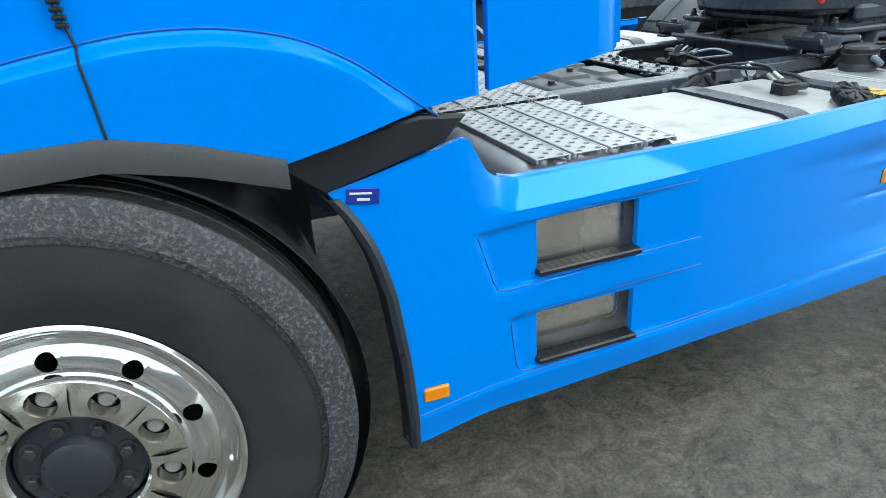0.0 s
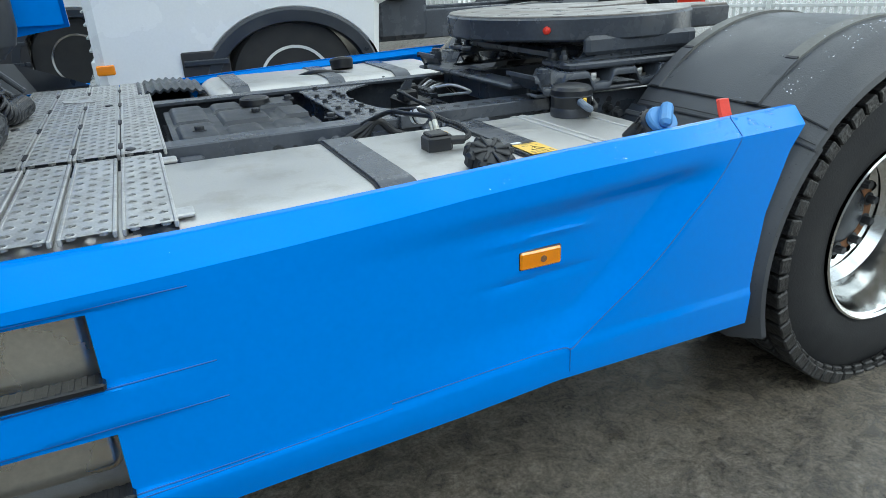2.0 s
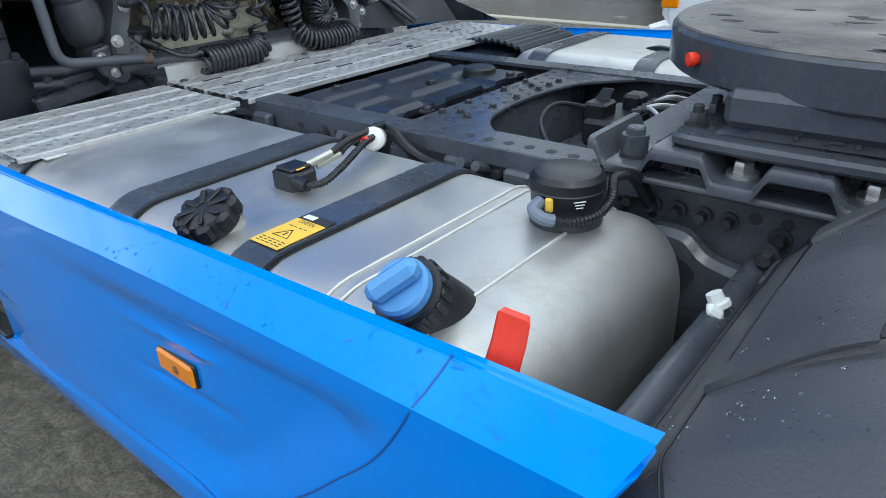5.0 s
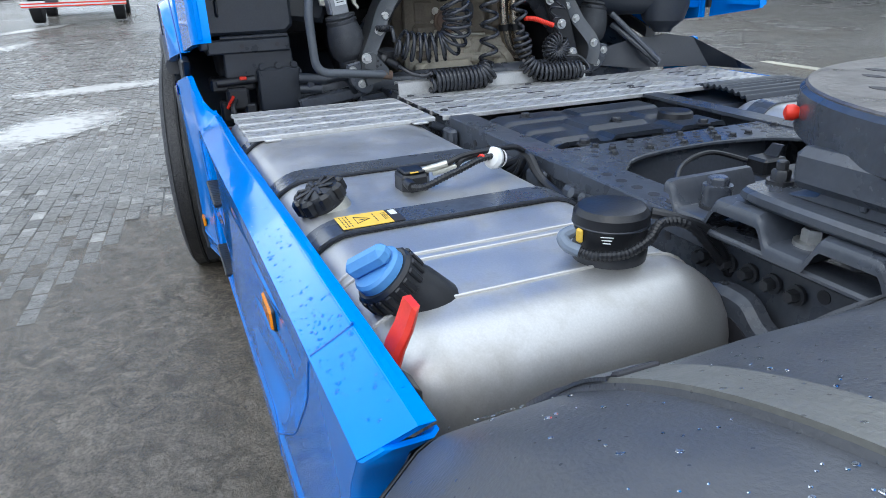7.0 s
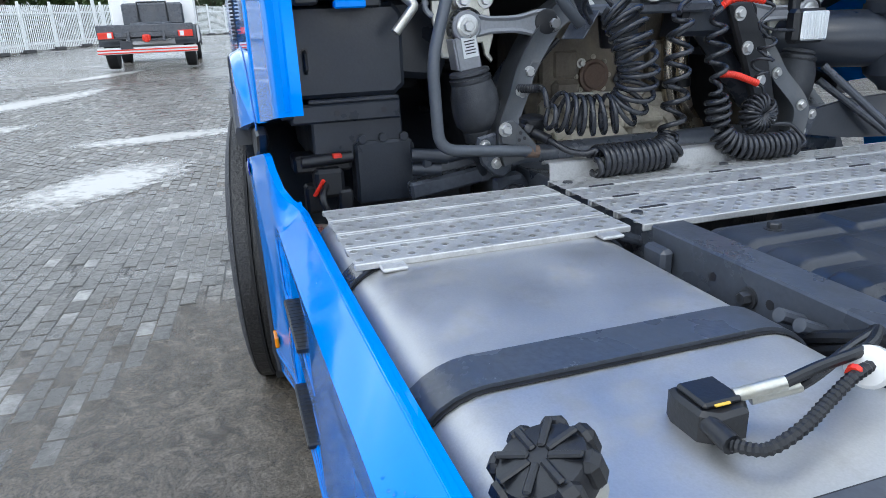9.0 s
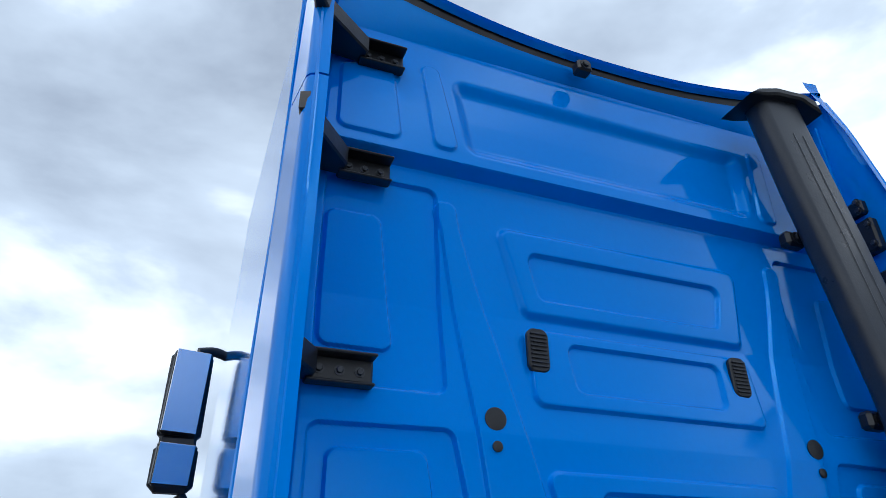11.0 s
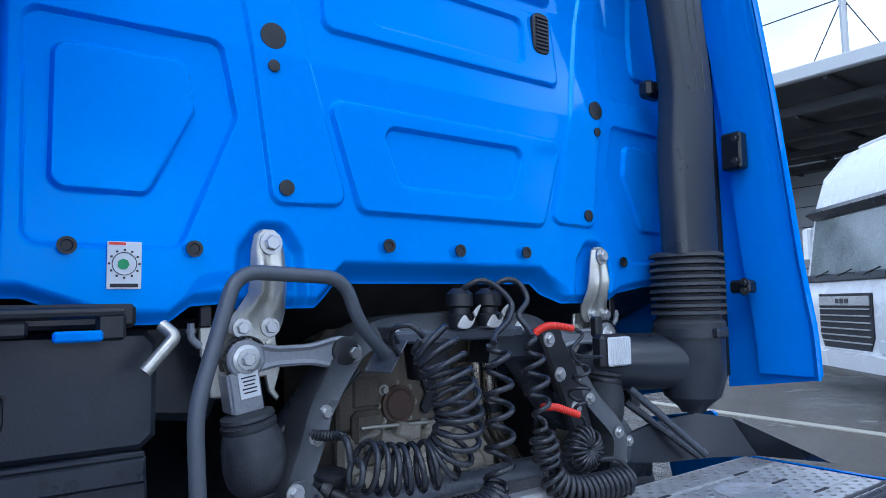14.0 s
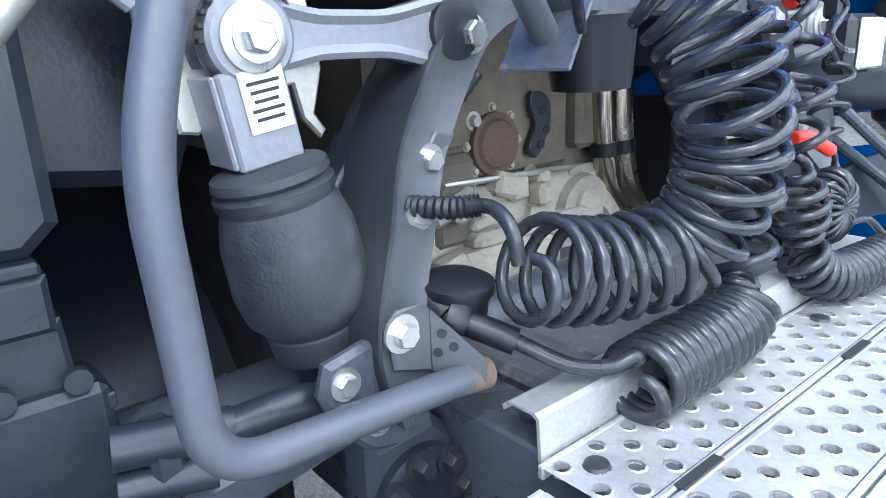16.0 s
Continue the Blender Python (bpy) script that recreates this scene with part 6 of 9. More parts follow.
part("dial_ring", Geo().tube([(0.007, -0.83 + 0.022 * math.cos(a), 1.465 + 0.022 * math.sin(a)) for a in np.linspace(0, 6.28, 25)[:-1]], 0.0008, 5, True), INK_AND_SHADE, lab)
part("dial_mark", Geo().lathe([(0, 0.011), (0.001, 0.011)], (0.0065, -0.832, 1.464), (1, 0, 0), 7), GREEN, lab)
for k in range(12):
    a = 2 * math.pi * k / 12
    part("dial_bar", Geo().box((0.0068, -0.83 + 0.027 * math.cos(a), 1.465 + 0.027 * math.sin(a)), (0.001, 0.004, 0.004), 0.0002), INK_AND_SHADE, lab)
part("label_bar", Geo().box((0.0068, -0.843, 1.504), (0.001, 0.03, 0.005), 0.0002), RED, lab)
part("label_bar", Geo().box((0.0068, -0.83, 1.423), (0.001, 0.05, 0.007), 0.0002), INK_AND_SHADE, lab)

# brackets that hold the fairings
for z, q0, q1 in ((2.07, 0.86, 1.03), (2.705, 0.825, 0.985), (3.14, 0.80, 0.95)):
    x0 = wall_x(0, z)
    g = Geo().box((x0 + 0.014, -(q0 + q1) / 2, z), (0.022, q1 - q0, 0.075), 0.006).box((x0 + 0.04, -(q0 + q1) / 2, z + 0.034), (0.06, q1 - q0, 0.008), 0.003).box((x0 + 0.03, -(q0 + q1) / 2, z - 0.034), (0.04, q1 - q0, 0.008), 0.003)
    g.prism([(x0 + 0.01, -q1 + 0.02), (x0 + 0.07, -q1 + 0.02), (0.15, -1.075), (0.215, -1.115), (0.205, -1.14), (x0 + 0.02, -1.08)], "z", z - 0.03, z + 0.036, 0.006)
    arm = part("fairing_bracket", g, BLACK, cab, "black fairing bracket")
    for q in (0.2, 0.5, 0.8):
        part("bracket_bolt", Geo().bolt((x0 + 0.025, -(q0 + (q1 - q0) * q), z), (1, 0, 0), 0.009, 0.009), DARKBOLT, arm)
for x, z, h in ((0.055, 2.95, 0.06), (0.07, 2.82, 0.14), (0.09, 2.63, 0.07), (0.17, 1.885, 0.13), (0.175, 1.415, 0.045)):
    g = Geo().box((x, 1.085, z), (0.075, 0.05, h), 0.008)
    arm = part("fairing_bracket", g, BLACK, cab, "black fairing bracket")
    for q in (-0.3, 0.3):
        part("bracket_bolt", Geo().bolt((x + 0.02, 1.06, z + q * h), (0, -1, 0), 0.011, 0.012), DARKBOLT, arm)
part("roof_clip", Geo().box((0.03, -0.12, 3.32), (0.05, 0.06, 0.05), 0.008).bolt((0.056, -0.12, 3.32), (1, 0, 0), 0.014, 0.01), BLACK, cab)

# -- air intake duct on the right of the rear wall --
SNORKEL = [(3.28, 0.656, 0.108), (3.12, 0.682, 0.110), (2.9, 0.722, 0.114), (2.7, 0.762, 0.114), (2.5, 0.796, 0.112), (2.3, 0.826, 0.108), (2.15, 0.848, 0.104), (2.06, 0.858, 0.104), (1.97, 0.852, 0.106), (1.86, 0.840, 0.108), (1.7, 0.837, 0.108), (1.52, 0.840, 0.108)]
vs, n = [], 0
for z, y, hw in SNORKEL:
    ring = rounded(-0.05, -hw, 0.05, hw, 0.035, 5)
    n = len(ring)
    vs += [(0.14 + a, y + b, z) for a, b in ring]
fs = []
for k in range(len(SNORKEL) - 1):
    for i in range(n):
        j = (i + 1) % n
        fs.append((k * n + i, k * n + j, (k + 1) * n + j, (k + 1) * n + i))
fs += [tuple(reversed(range(n))), tuple(range((len(SNORKEL) - 1) * n, len(SNORKEL) * n))]
duct = part("intake_duct", Geo().add(vs, fs), DARK, truck, "tall dark grey plastic air intake duct")
for dy in (-0.012, 0.036):
    part("duct_rib", Geo().tube([(0.189, y + dy, z) for z, y, hw in SNORKEL[1:8]], 0.0045, 6), DARK, duct)
g = Geo().prism([(0.48, 3.24), (0.53, 3.275), (0.62, 3.305), (0.76, 3.315), (0.81, 3.295), (0.83, 3.24), (0.79, 3.255), (0.74, 3.28), (0.62, 3.27), (0.54, 3.245)], "x", 0.05, 0.225, 0.008)
part("duct_cap", g, BLACK, duct)
for y, z in ((0.672, 2.73), (0.795, 2.085)):
    part("duct_clamp", Geo().box((0.05, y, z), (0.05, 0.085, 0.06), 0.012).bolt((0.075, y, z), (1, 0, 0), 0.016, 0.014), BLACK, duct)
prof = [(0, 0.099)]
for k in range(9):
    z = 0.008 + k * 0.023
    prof += [(z, 0.116), (z + 0.010, 0.119), (z + 0.014, 0.099), (z + 0.020, 0.099)]
prof += [(0.23, 0.112), (0.27, 0.112)]
part("bellows", Geo().lathe(prof, (0.12, 0.845, 1.53), (0, 0, -1), 36), RUBBER, duct, "black rubber bellows")
part("hose_clip", Geo().lathe([(0, 0.118), (0.03, 0.118)], (0.12, 0.845, 1.285), (0, 0, -1), 36).box((0.239, 0.83, 1.27), (0.02, 0.06, 0.03), 0.005), DARK, duct)
prof = [(0, 0.108), (0.14, 0.106), (0.20, 0.088), (0.235, 0.046), (0.25, 0.038), (0.25, 0.001)]
part("duct_elbow", Geo().lathe(prof, (0.12, 0.845, 1.265), (0, 0, -1), 36).tube(spline([(0.10, 0.80, 1.18), (0.0, 0.66, 1.18), (-0.2, 0.5, 1.18)], 6), 0.09, 20), DARK, duct)

# -- cab suspension: mounts, lever, air spring --
CONSOLE = material("console_grey", (0.075, 0.082, 0.092), 0.4, 0.15, 0.15, 8, 150, 0.08, dirt=(0.12, 0.12, 0.12), dirt_at=(0.5, 0.8), dirt_scale=14)
MOUNT = [(1.545, 0.016, -0.558, -0.528), (1.535, 0.018, -0.572, -0.514), (1.50, 0.020, -0.580, -0.505), (1.44, 0.018, -0.582, -0.498), (1.41, 0.012, -0.582, -0.496), (1.385, 0.002, -0.594, -0.494), (1.362, -0.010, -0.608, -0.491), (1.340, -0.015, -0.616, -0.494), (1.322, -0.016, -0.612, -0.501), (1.311, -0.016, -0.600, -0.512), (1.307, -0.016, -0.588, -0.525)]
for s in (-1, 1):
    # pressed plate: flanged edges, a pad for the lower bolts and a hollow above them
    rows = []
    for z, x, ya, yb in MOUNT:
        mid, row = (ya + yb) / 2, []
        for k in range(15):
            f = k / 14
            y = ya + (yb - ya) * f
            edge = 0.010 * (1 - smooth(0.0, 0.12, f)) + 0.010 * smooth(0.88, 1.0, f)
            ridge = 0.016 * smooth(1.335, 1.40, z) * (1 - smooth(1.46, 1.51, z)) * (math.exp(-((f - 0.25) / 0.13) ** 2) + math.exp(-((f - 0.75) / 0.13) ** 2))
            row.append((x + ridge - edge, s * -y, z))
        rows.append(row)
    mount = part("cab_mount", Geo().sheet(rows, (-0.005, 0, 0)), ZINC, truck, "yellowish zinc-plated cab mounting bracket")
    y = s * 0.541
    part("mount_bolt", Geo().bolt((0.022, y, 1.515), (1, 0, 0), 0.017, 0.018), BOLT, mount)
    for q in (0.591, 0.528):
        part("mount_bolt", Geo().lathe([(0, 0.018), (0.003, 0.018)], (-0.016, s * q, 1.332), (1, 0, 0), 20).bolt((-0.014, s * q, 1.332), (1, 0, 0), 0.014, 0.016), BOLT, mount)
    # plates behind the lever
    out = [(0.668, 1.337), (0.50, 1.337), (0.494, 1.30), (0.484, 1.235), (0.497, 1.19), (0.485, 1.172), (0.492, 1.163), (0.512, 1.185), (0.52, 1.22), (0.585, 1.215), (0.622, 1.18), (0.640, 1.183), (0.650, 1.255), (0.664, 1.275)]
    part("latch_plate", Geo().prism([(s * a, b) for a, b in (out if s > 0 else out[::-1])], "x", -0.072, -0.060, 0.003).bolt((-0.06, s * 0.512, 1.295), (1, 0, 0), 0.010, 0.004), ZINC, mount)
    part("sensor_elbow", Geo().tube(bends([(-0.05, s * 0.688, 1.345), (-0.05, s * 0.688, 1.312), (-0.05, s * 0.668, 1.295)], 0.012), 0.008, 10).lathe([(0, 0.011), (0.008, 0.011)], (-0.05, s * 0.688, 1.325), (0, 0, 1), 14), CASTING, mount)
    part("sensor_plug", Geo().box((-0.05, s * 0.660, 1.358), (0.022, 0.026, 0.045), 0.003).box((-0.05, s * 0.660, 1.385), (0.018, 0.02, 0.02), 0.003), BLACK, mount)
    # lever: a round eye, a slim waist and a broad end
    yl = s * 0.585
    rows = []
    for t in np.linspace(0, 1, 16):
        hh = 0.033 - 0.010 * smooth(0.0, 0.3, t) + 0.016 * smooth(0.55, 1.0, t)
        zc, yy = 1.267 - 0.001 * t, s * (0.572 - 0.225 * t)
        rows.append([(-0.022, yy, zc - hh), (-0.008, yy, zc - hh), (-0.004, yy, zc - hh + 0.006), (-0.010, yy, zc - hh + 0.014), (-0.010, yy, zc + hh - 0.014), (-0.004, yy, zc + hh - 0.006), (-0.008, yy, zc + hh), (-0.022, yy, zc + hh)])
    g = Geo().sheet(rows, (-0.012, 0, 0)).lathe([(-0.03, 0.042), (-0.004, 0.042), (0.0, 0.038), (0.0, 0.001)], (0.0, yl, 1.266), (1, 0, 0), 32)
    lever = part("cab_lever", g, CASTING, truck, "grey cast cab suspension lever")
    part("lever_washer", Geo().lathe([(0, 0.031), (0.004, 0.031), (0.006, 0.027), (0.006, 0.001)], (0.0, yl, 1.266), (1, 0, 0), 28).bolt((0.005, yl, 1.266), (1, 0, 0), 0.015, 0.016), BOLT, lever)
    cap = Geo()
    arc = [(yl + s * -0.050 * math.cos(a), 1.266 + 0.050 * math.sin(a)) for a in np.linspace(radians(35), radians(205), 24)]
    cap.sheet([[(-0.034, a, b), (-0.006, a, b)] for a, b in arc], (0, 0, -0.004))
    for a, b in arc[2:-2:2]:
        cap.box((-0.008, yl + (a - yl) * 0.93, 1.266 + (b - 1.266) * 0.93), (0.016, 0.005, 0.005), 0.001)
    part("bearing_cap", cap, BLACK, lever, "ribbed black plastic bearing cap")
    part("lever_bush", Geo().lathe([(-0.03, 0.034), (-0.002, 0.034), (0.0, 0.028), (0.0, 0.001)], (0.0, s * 0.345, 1.27), (1, 0, 0), 24), BLACK, lever)
    # strut: a channel with a paper label above the air bellows
    tilt = pose(0, 0, 0, s * -9, 0, 0)
    g = Geo().box((-0.008, s * 0.583, 1.196), (0.012, 0.066, 0.090), 0.003, tilt).box((-0.035, s * 0.618, 1.192), (0.060, 0.006, 0.085), 0.002, tilt)
    strut = part("air_spring", g, CASTING, truck, "black rubber cab air spring under a grey channel")
    part("strut_label", Geo().box((0.0, s * 0.579, 1.212), (0.002, 0.044, 0.056), 0.0003, tilt), LABELWHITE, strut)
    for k in range(5):
        part("label_bar", Geo().box((0.0015, s * (0.5815 - 0.0012 * k), 1.228 - 0.008 * k), (0.001, 0.032 - 0.004 * (k % 3), 0.003), 0.0002, tilt), INK_AND_SHADE, strut)
    prof = [(0, 0.035), (0.004, 0.056), (0.012, 0.058), (0.017, 0.052), (0.022, 0.058), (0.03, 0.058), (0.036, 0.056), (0.045, 0.060), (0.07, 0.067), (0.12, 0.070), (0.15, 0.065), (0.165, 0.053), (0.17, 0.05), (0.172, 0.052), (0.20, 0.05), (0.205, 0.035), (0.24, 0.03)]
    part("bellows", Geo().lathe(prof, (-0.015, yl + s * -0.006, 1.152), (0, s * -0.19, -1), 36), RUBBER, strut, "black rubber air bellows")
    part("clamp_ring", Geo().lathe([(0.022, 0.0595), (0.03, 0.0595)], (-0.015, yl + s * -0.006, 1.152), (0, s * -0.19, -1), 36), DARKBOLT, strut)
    part("foot", Geo().lathe([(0.235, 0.034), (0.275, 0.034)], (-0.015, yl + s * -0.006, 1.152), (0, s * -0.19, -1), 20), RUSTCAST, strut)

# curved console that carries the lever
for s in (-1, 1):
    line = spline([(0.055, s * 0.492, 0.90), (0.045, s * 0.507, 0.985), (0.0, s * 0.453, 1.08), (-0.022, s * 0.418, 1.15), (-0.045, s * 0.352, 1.235), (-0.05, s * 0.305, 1.285), (-0.05, s * 0.22, 1.315), (-0.04, 0.0, 1.325)], 6)
    rows = []
    for i, p in enumerate(line):
        a, b = line[max(i - 1, 0)], line[min(i + 1, len(line) - 1)]
        d = (b - a).normalized()
        nrm = Vector((0, -d.z, d.y))
        w = 0.030
        rows.append([p + nrm * w + Vector((-0.05, 0, 0)), p + nrm * w + Vector((0.047, 0, 0)), p + nrm * (w - 0.012) + Vector((0.042, 0, 0)), p - nrm * (w - 0.012) + Vector((0.042, 0, 0)), p - nrm * w + Vector((0.047, 0, 0)), p - nrm * w + Vector((-0.05, 0, 0))])
    console = part("cab_console", Geo().sheet(rows, (-0.006, 0, 0)), CONSOLE, truck, "dark grey curved steel console behind the cab")
    for x, y, z, r in ((-0.006, -0.325, 1.264, 0.015), (0.018, -0.410, 1.136, 0.012), (0.040, -0.443, 1.087, 0.012), (0.088, -0.509, 0.987, 0.012), (-0.008, -0.212, 1.306, 0.012)):
        part("console_bolt", Geo().bolt((x, y if s < 0 else -y, z), (1, 0, 0), r, r * 1.2), BOLT, console)
    out = [(-s * -0.372, 1.16), (-s * -0.40, 1.165), (-s * -0.455, 1.09), (-s * -0.47, 1.055), (-s * -0.425, 1.05), (-s * -0.40, 1.09), (-s * -0.398, 1.12)]
    part("clip_plate", Geo().prism(out, "x", 0.014, 0.020, 0.002), CONSOLE, console)
# foot plates of the consoles and the cast bearing below them
for s in (-1, 1):
    out = [(0.588, 0.975), (0.540, 0.985), (0.500, 0.960), (0.484, 0.905), (0.490, 0.872), (0.512, 0.858), (0.545, 0.866), (0.580, 0.900), (0.597, 0.945)]
    foot = part("console_foot", Geo().prism([(s * a, b) for a, b in (out if s > 0 else out[::-1])], "x", 0.060, 0.078, 0.006), FRAME, truck, "dark console foot plate with two bolts")
    for y, z in ((0.570, 0.952), (0.536, 0.900)):
        part("foot_bolt", Geo().bolt((0.078, s * y, z), (1, 0, 0), 0.011, 0.010), BOLT, foot)
    cast = part("bearing_casting", Geo().prism([(s * a, b) for a, b in ([(0.53, 0.845), (0.44, 0.852), (0.40, 0.81), (0.385, 0.75), (0.39, 0.68), (0.53, 0.68)][::s])], "x", -0.02, 0.045, 0.012), FRAME, truck, "dark cast bearing block with bolts")
    part("bearing_ring", Geo().lathe([(0, 0.062), (0.012, 0.062), (0.018, 0.052), (0.018, 0.03)], (0.046, s * 0.47, 0.765), (1, 0, 0), 28), DARK, cast)
    for k in range(5):
        a = radians(30 + 50 * k)
        part("bearing_bolt", Geo().bolt((0.062, s * (0.47 + 0.05 * math.cos(a)), 0.765 + 0.05 * math.sin(a)), (1, 0, 0), 0.012, 0.02), DARKBOLT, cast)
    part("cross_beam", Geo().box((-0.01, s * 0.64, 0.845), (0.05, 0.26, 0.05), 0.008, pose(0, 0, 0, s * -8, 0, 0)), FRAME, truck, "dark cross beam below the control box")
part("cross_tube", Geo().tube([(-0.1, -0.75, 0.86), (-0.1, 0.75, 0.86)], 0.05, 16), FRAME, truck)
for s in (-1, 1):
    g = Geo().tube([(-0.15, s * 0.54, 0.95), (-0.15, s * 0.30, 1.23)], 0.04, 16)
    part("diagonal_tube", g, FRAME, truck)

# grab rail: a bent grey tube
grab = part("grab_rail", Geo().tube(bends([(0.12, -0.44, 0.932), (0.15, -0.725, 0.965), (0.15, -0.735, 1.19), (0.12, -0.65, 1.447), (0.10, -0.405, 1.437), (0.09, -0.362, 1.335), (0.06, -0.262, 1.246)], 0.05, 8), 0.0155, 18), material("rail_grey", (0.085, 0.095, 0.11), 0.42, 0.2, 0.15, 8, 150, 0.06), truck, "bent grey steel grab rail")
part("rail_end", Geo().tube([(0.12, -0.465, 0.934), (0.12, -0.43, 0.930)], 0.0175, 16), RUSTCAST, grab)
g = Geo().prism([(-0.534, 1.008), (-0.528, 0.958), (-0.484, 0.944), (-0.483, 1.010), (-0.495, 1.018), (-0.522, 1.018)], "x", 0.096, 0.102, 0.002)
g.add([(0.096, -0.484, 1.010), (0.102, -0.484, 1.010), (0.140, -0.446, 0.956), (0.134, -0.446, 0.956), (0.096, -0.484, 0.944), (0.102, -0.484, 0.944), (0.140, -0.446, 0.932), (0.134, -0.446, 0.932)], [(0, 1, 2, 3), (4, 7, 6, 5), (0, 4, 5, 1), (1, 5, 6, 2), (2, 6, 7, 3), (3, 7, 4, 0)])
plate = part("rail_bracket", g, CONSOLE, grab, "bent plate with holes")
for x, y, z in ((0.109, -0.476, 0.984), (0.117, -0.468, 0.970), (0.106, -0.479, 0.964)):
    part("plate_hole", Geo().lathe([(0, 0.005), (0.001, 0.005)], (x + 0.0005, y - 0.0005, z), (0.7, -0.7, 0), 12), INK_AND_SHADE, plate)
part("console_bolt", Geo().bolt((0.102, -0.520, 0.996), (1, 0, 0), 0.013, 0.016), BOLT, plate)
turned = Vector((-0.03, 0.10, -0.089)).to_track_quat("Z", "Y").to_matrix().to_4x4()
g = Geo().box((0.064, -0.276, 1.258), (0.085, 0.095, 0.005), 0.002, turned).box((0.068, -0.268, 1.300), (0.045, 0.005, 0.070), 0.002, pose(0, 0, 0, 40, 0, 25))
part("rail_bracket", g, FRAME, grab)
# short bright handle under the cab's left corner
part("drain_tube", Geo().tube(bends([(0.028, -0.765, 1.345), (0.05, -0.744, 1.322), (0.055, -0.801, 1.258)], 0.012), 0.0125, 16), ZINC, truck, "bright zinc tube end under the cab")

# -- dark housings left of the engine --
g = Geo().prism([(-1.085, 1.12), (-1.06, 1.095), (-0.78, 1.095), (-0.752, 1.12), (-0.752, 1.31), (-0.775, 1.335), (-1.085, 1.335)], "x", -0.7, -0.055, 0.012)
house = part("side_housing", g, DARK, truck, "dark grey plastic engine side housing")
part("housing_step", Geo().prism([(-1.075, 1.03), (-0.772, 1.03), (-0.772, 1.082), (-1.075, 1.082)], "x", -0.7, -0.045, 0.006), DARK, house)
part("housing_step", Geo().prism([(-1.02, 0.92), (-0.76, 0.92), (-0.765, 1.034), (-1.02, 1.034)], "x", -0.7, -0.07, 0.006), DARK, house)
part("housing_wing", Geo().prism([(-0.76, 1.13), (-0.60, 1.11), (-0.58, 1.16), (-0.58, 1.35), (-0.76, 1.35)], "x", -0.36, -0.20, 0.02), DARK, house)
part("housing_post", Geo().prism([(-1.10, 1.05), (-1.068, 1.05), (-1.068, 1.35), (-1.10, 1.35)], "x", -0.3, -0.02, 0.006), DARK, house)
part("housing_lip", Geo().box((-0.06, -0.90, 1.088), (0.03, 0.25, 0.012), 0.003), DARK, house)
part("housing_handle", Geo().tube([(-0.055, -1.022, 1.165), (-0.042, -1.022, 1.172), (-0.042, -1.022, 1.212), (-0.055, -1.022, 1.222)], 0.006, 8).lathe([(0, 0.010), (0.006, 0.010)], (-0.054, -1.022, 1.218), (1, 0, 0), 14), BLACK, house)
for y in (-0.95, -0.82):
    part("housing_hole", Geo().lathe([(0, 0.008), (0.001, 0.008)], (-0.0449, y, 1.056), (1, 0, 0), 12), INK_AND_SHADE, house)
g = Geo().box((0.0, -0.93, 1.365), (0.10, 0.23, 0.045), 0.008).tube([(0.055, -1.05, 1.37), (0.055, -0.84, 1.372)], 0.011, 10)
g.box((0.04, -1.02, 1.345), (0.05, 0.06, 0.03), 0.006).box((0.04, -0.86, 1.345), (0.05, 0.05, 0.05), 0.006)
part("cab_lock", g, BLACK, truck, "black cab lock mechanism")
part("lock_plate", Geo().box((0.06, -0.915, 1.33), (0.03, 0.08, 0.02), 0.004), BLUE, truck)
# control box and valves ahead of the tank
box = part("control_box", Geo().box((-0.09, -0.825, 0.880), (0.08, 0.168, 0.180), 0.008), DARK, truck, "dark square control box before the tank")
for k in range(5):
    part("box_fin", Geo().box((-0.085, -0.742, 0.80 + 0.037 * k), (0.06, 0.012, 0.016), 0.002), DARK, box)
for y in (-0.885, -0.825, -0.765):
    part("box_lug", Geo().lathe([(0, 0.012), (0.012, 0.012)], (-0.062, y, 0.978), (1, 0, 0), 14).box((-0.07, y, 0.970), (0.02, 0.022, 0.014), 0.003), DARK, box)
g = Geo().tube([(0.0, -0.76, 0.93), (0.02, -0.66, 0.92)], 0.02, 14).tube([(0.0, -0.76, 0.89), (0.02, -0.68, 0.885)], 0.018, 14).box((0.0, -0.72, 0.905), (0.05, 0.03, 0.07), 0.006)
g.tube(spline([(0.02, -0.66, 0.92), (0.04, -0.60, 0.93), (0.02, -0.56, 0.90), (0.0, -0.55, 0.86)], 6), 0.018, 12)
part("pipe_fitting", g, DARK, box)
vv = part("valve_rack", Geo().box((-0.10, -1.0, 0.92), (0.10, 0.16, 0.05), 0.008), BLACK, truck, "black valves and plugs before the tank")
part("valve_body", Geo().box((-0.05, -0.99, 0.87), (0.08, 0.08, 0.08), 0.01), BLACK, vv)
part("valve_tube", Geo().tube([(-0.04, -1.06, 0.93), (-0.04, -0.92, 0.935)], 0.016, 12), BLACK, vv)
part("valve_plug", Geo().box((-0.08, -1.03, 0.82), (0.06, 0.05, 0.08), 0.008), BLACK, vv)
part("valve_plug", Geo().box((-0.03, -0.95, 0.80), (0.05, 0.04, 0.10), 0.006), BLACK, vv)
part("valve_hose", Geo().tube(spline([(-0.02, -1.0, 0.87), (0.03, -1.02, 0.84), (0.03, -1.0, 0.78), (0.0, -0.97, 0.72)], 6), 0.01, 8), BLACK, vv)
part("red_clip", Geo().tube([(-0.02, -1.035, 0.84), (0.0, -1.01, 0.885)], 0.006, 8), RED, vv)
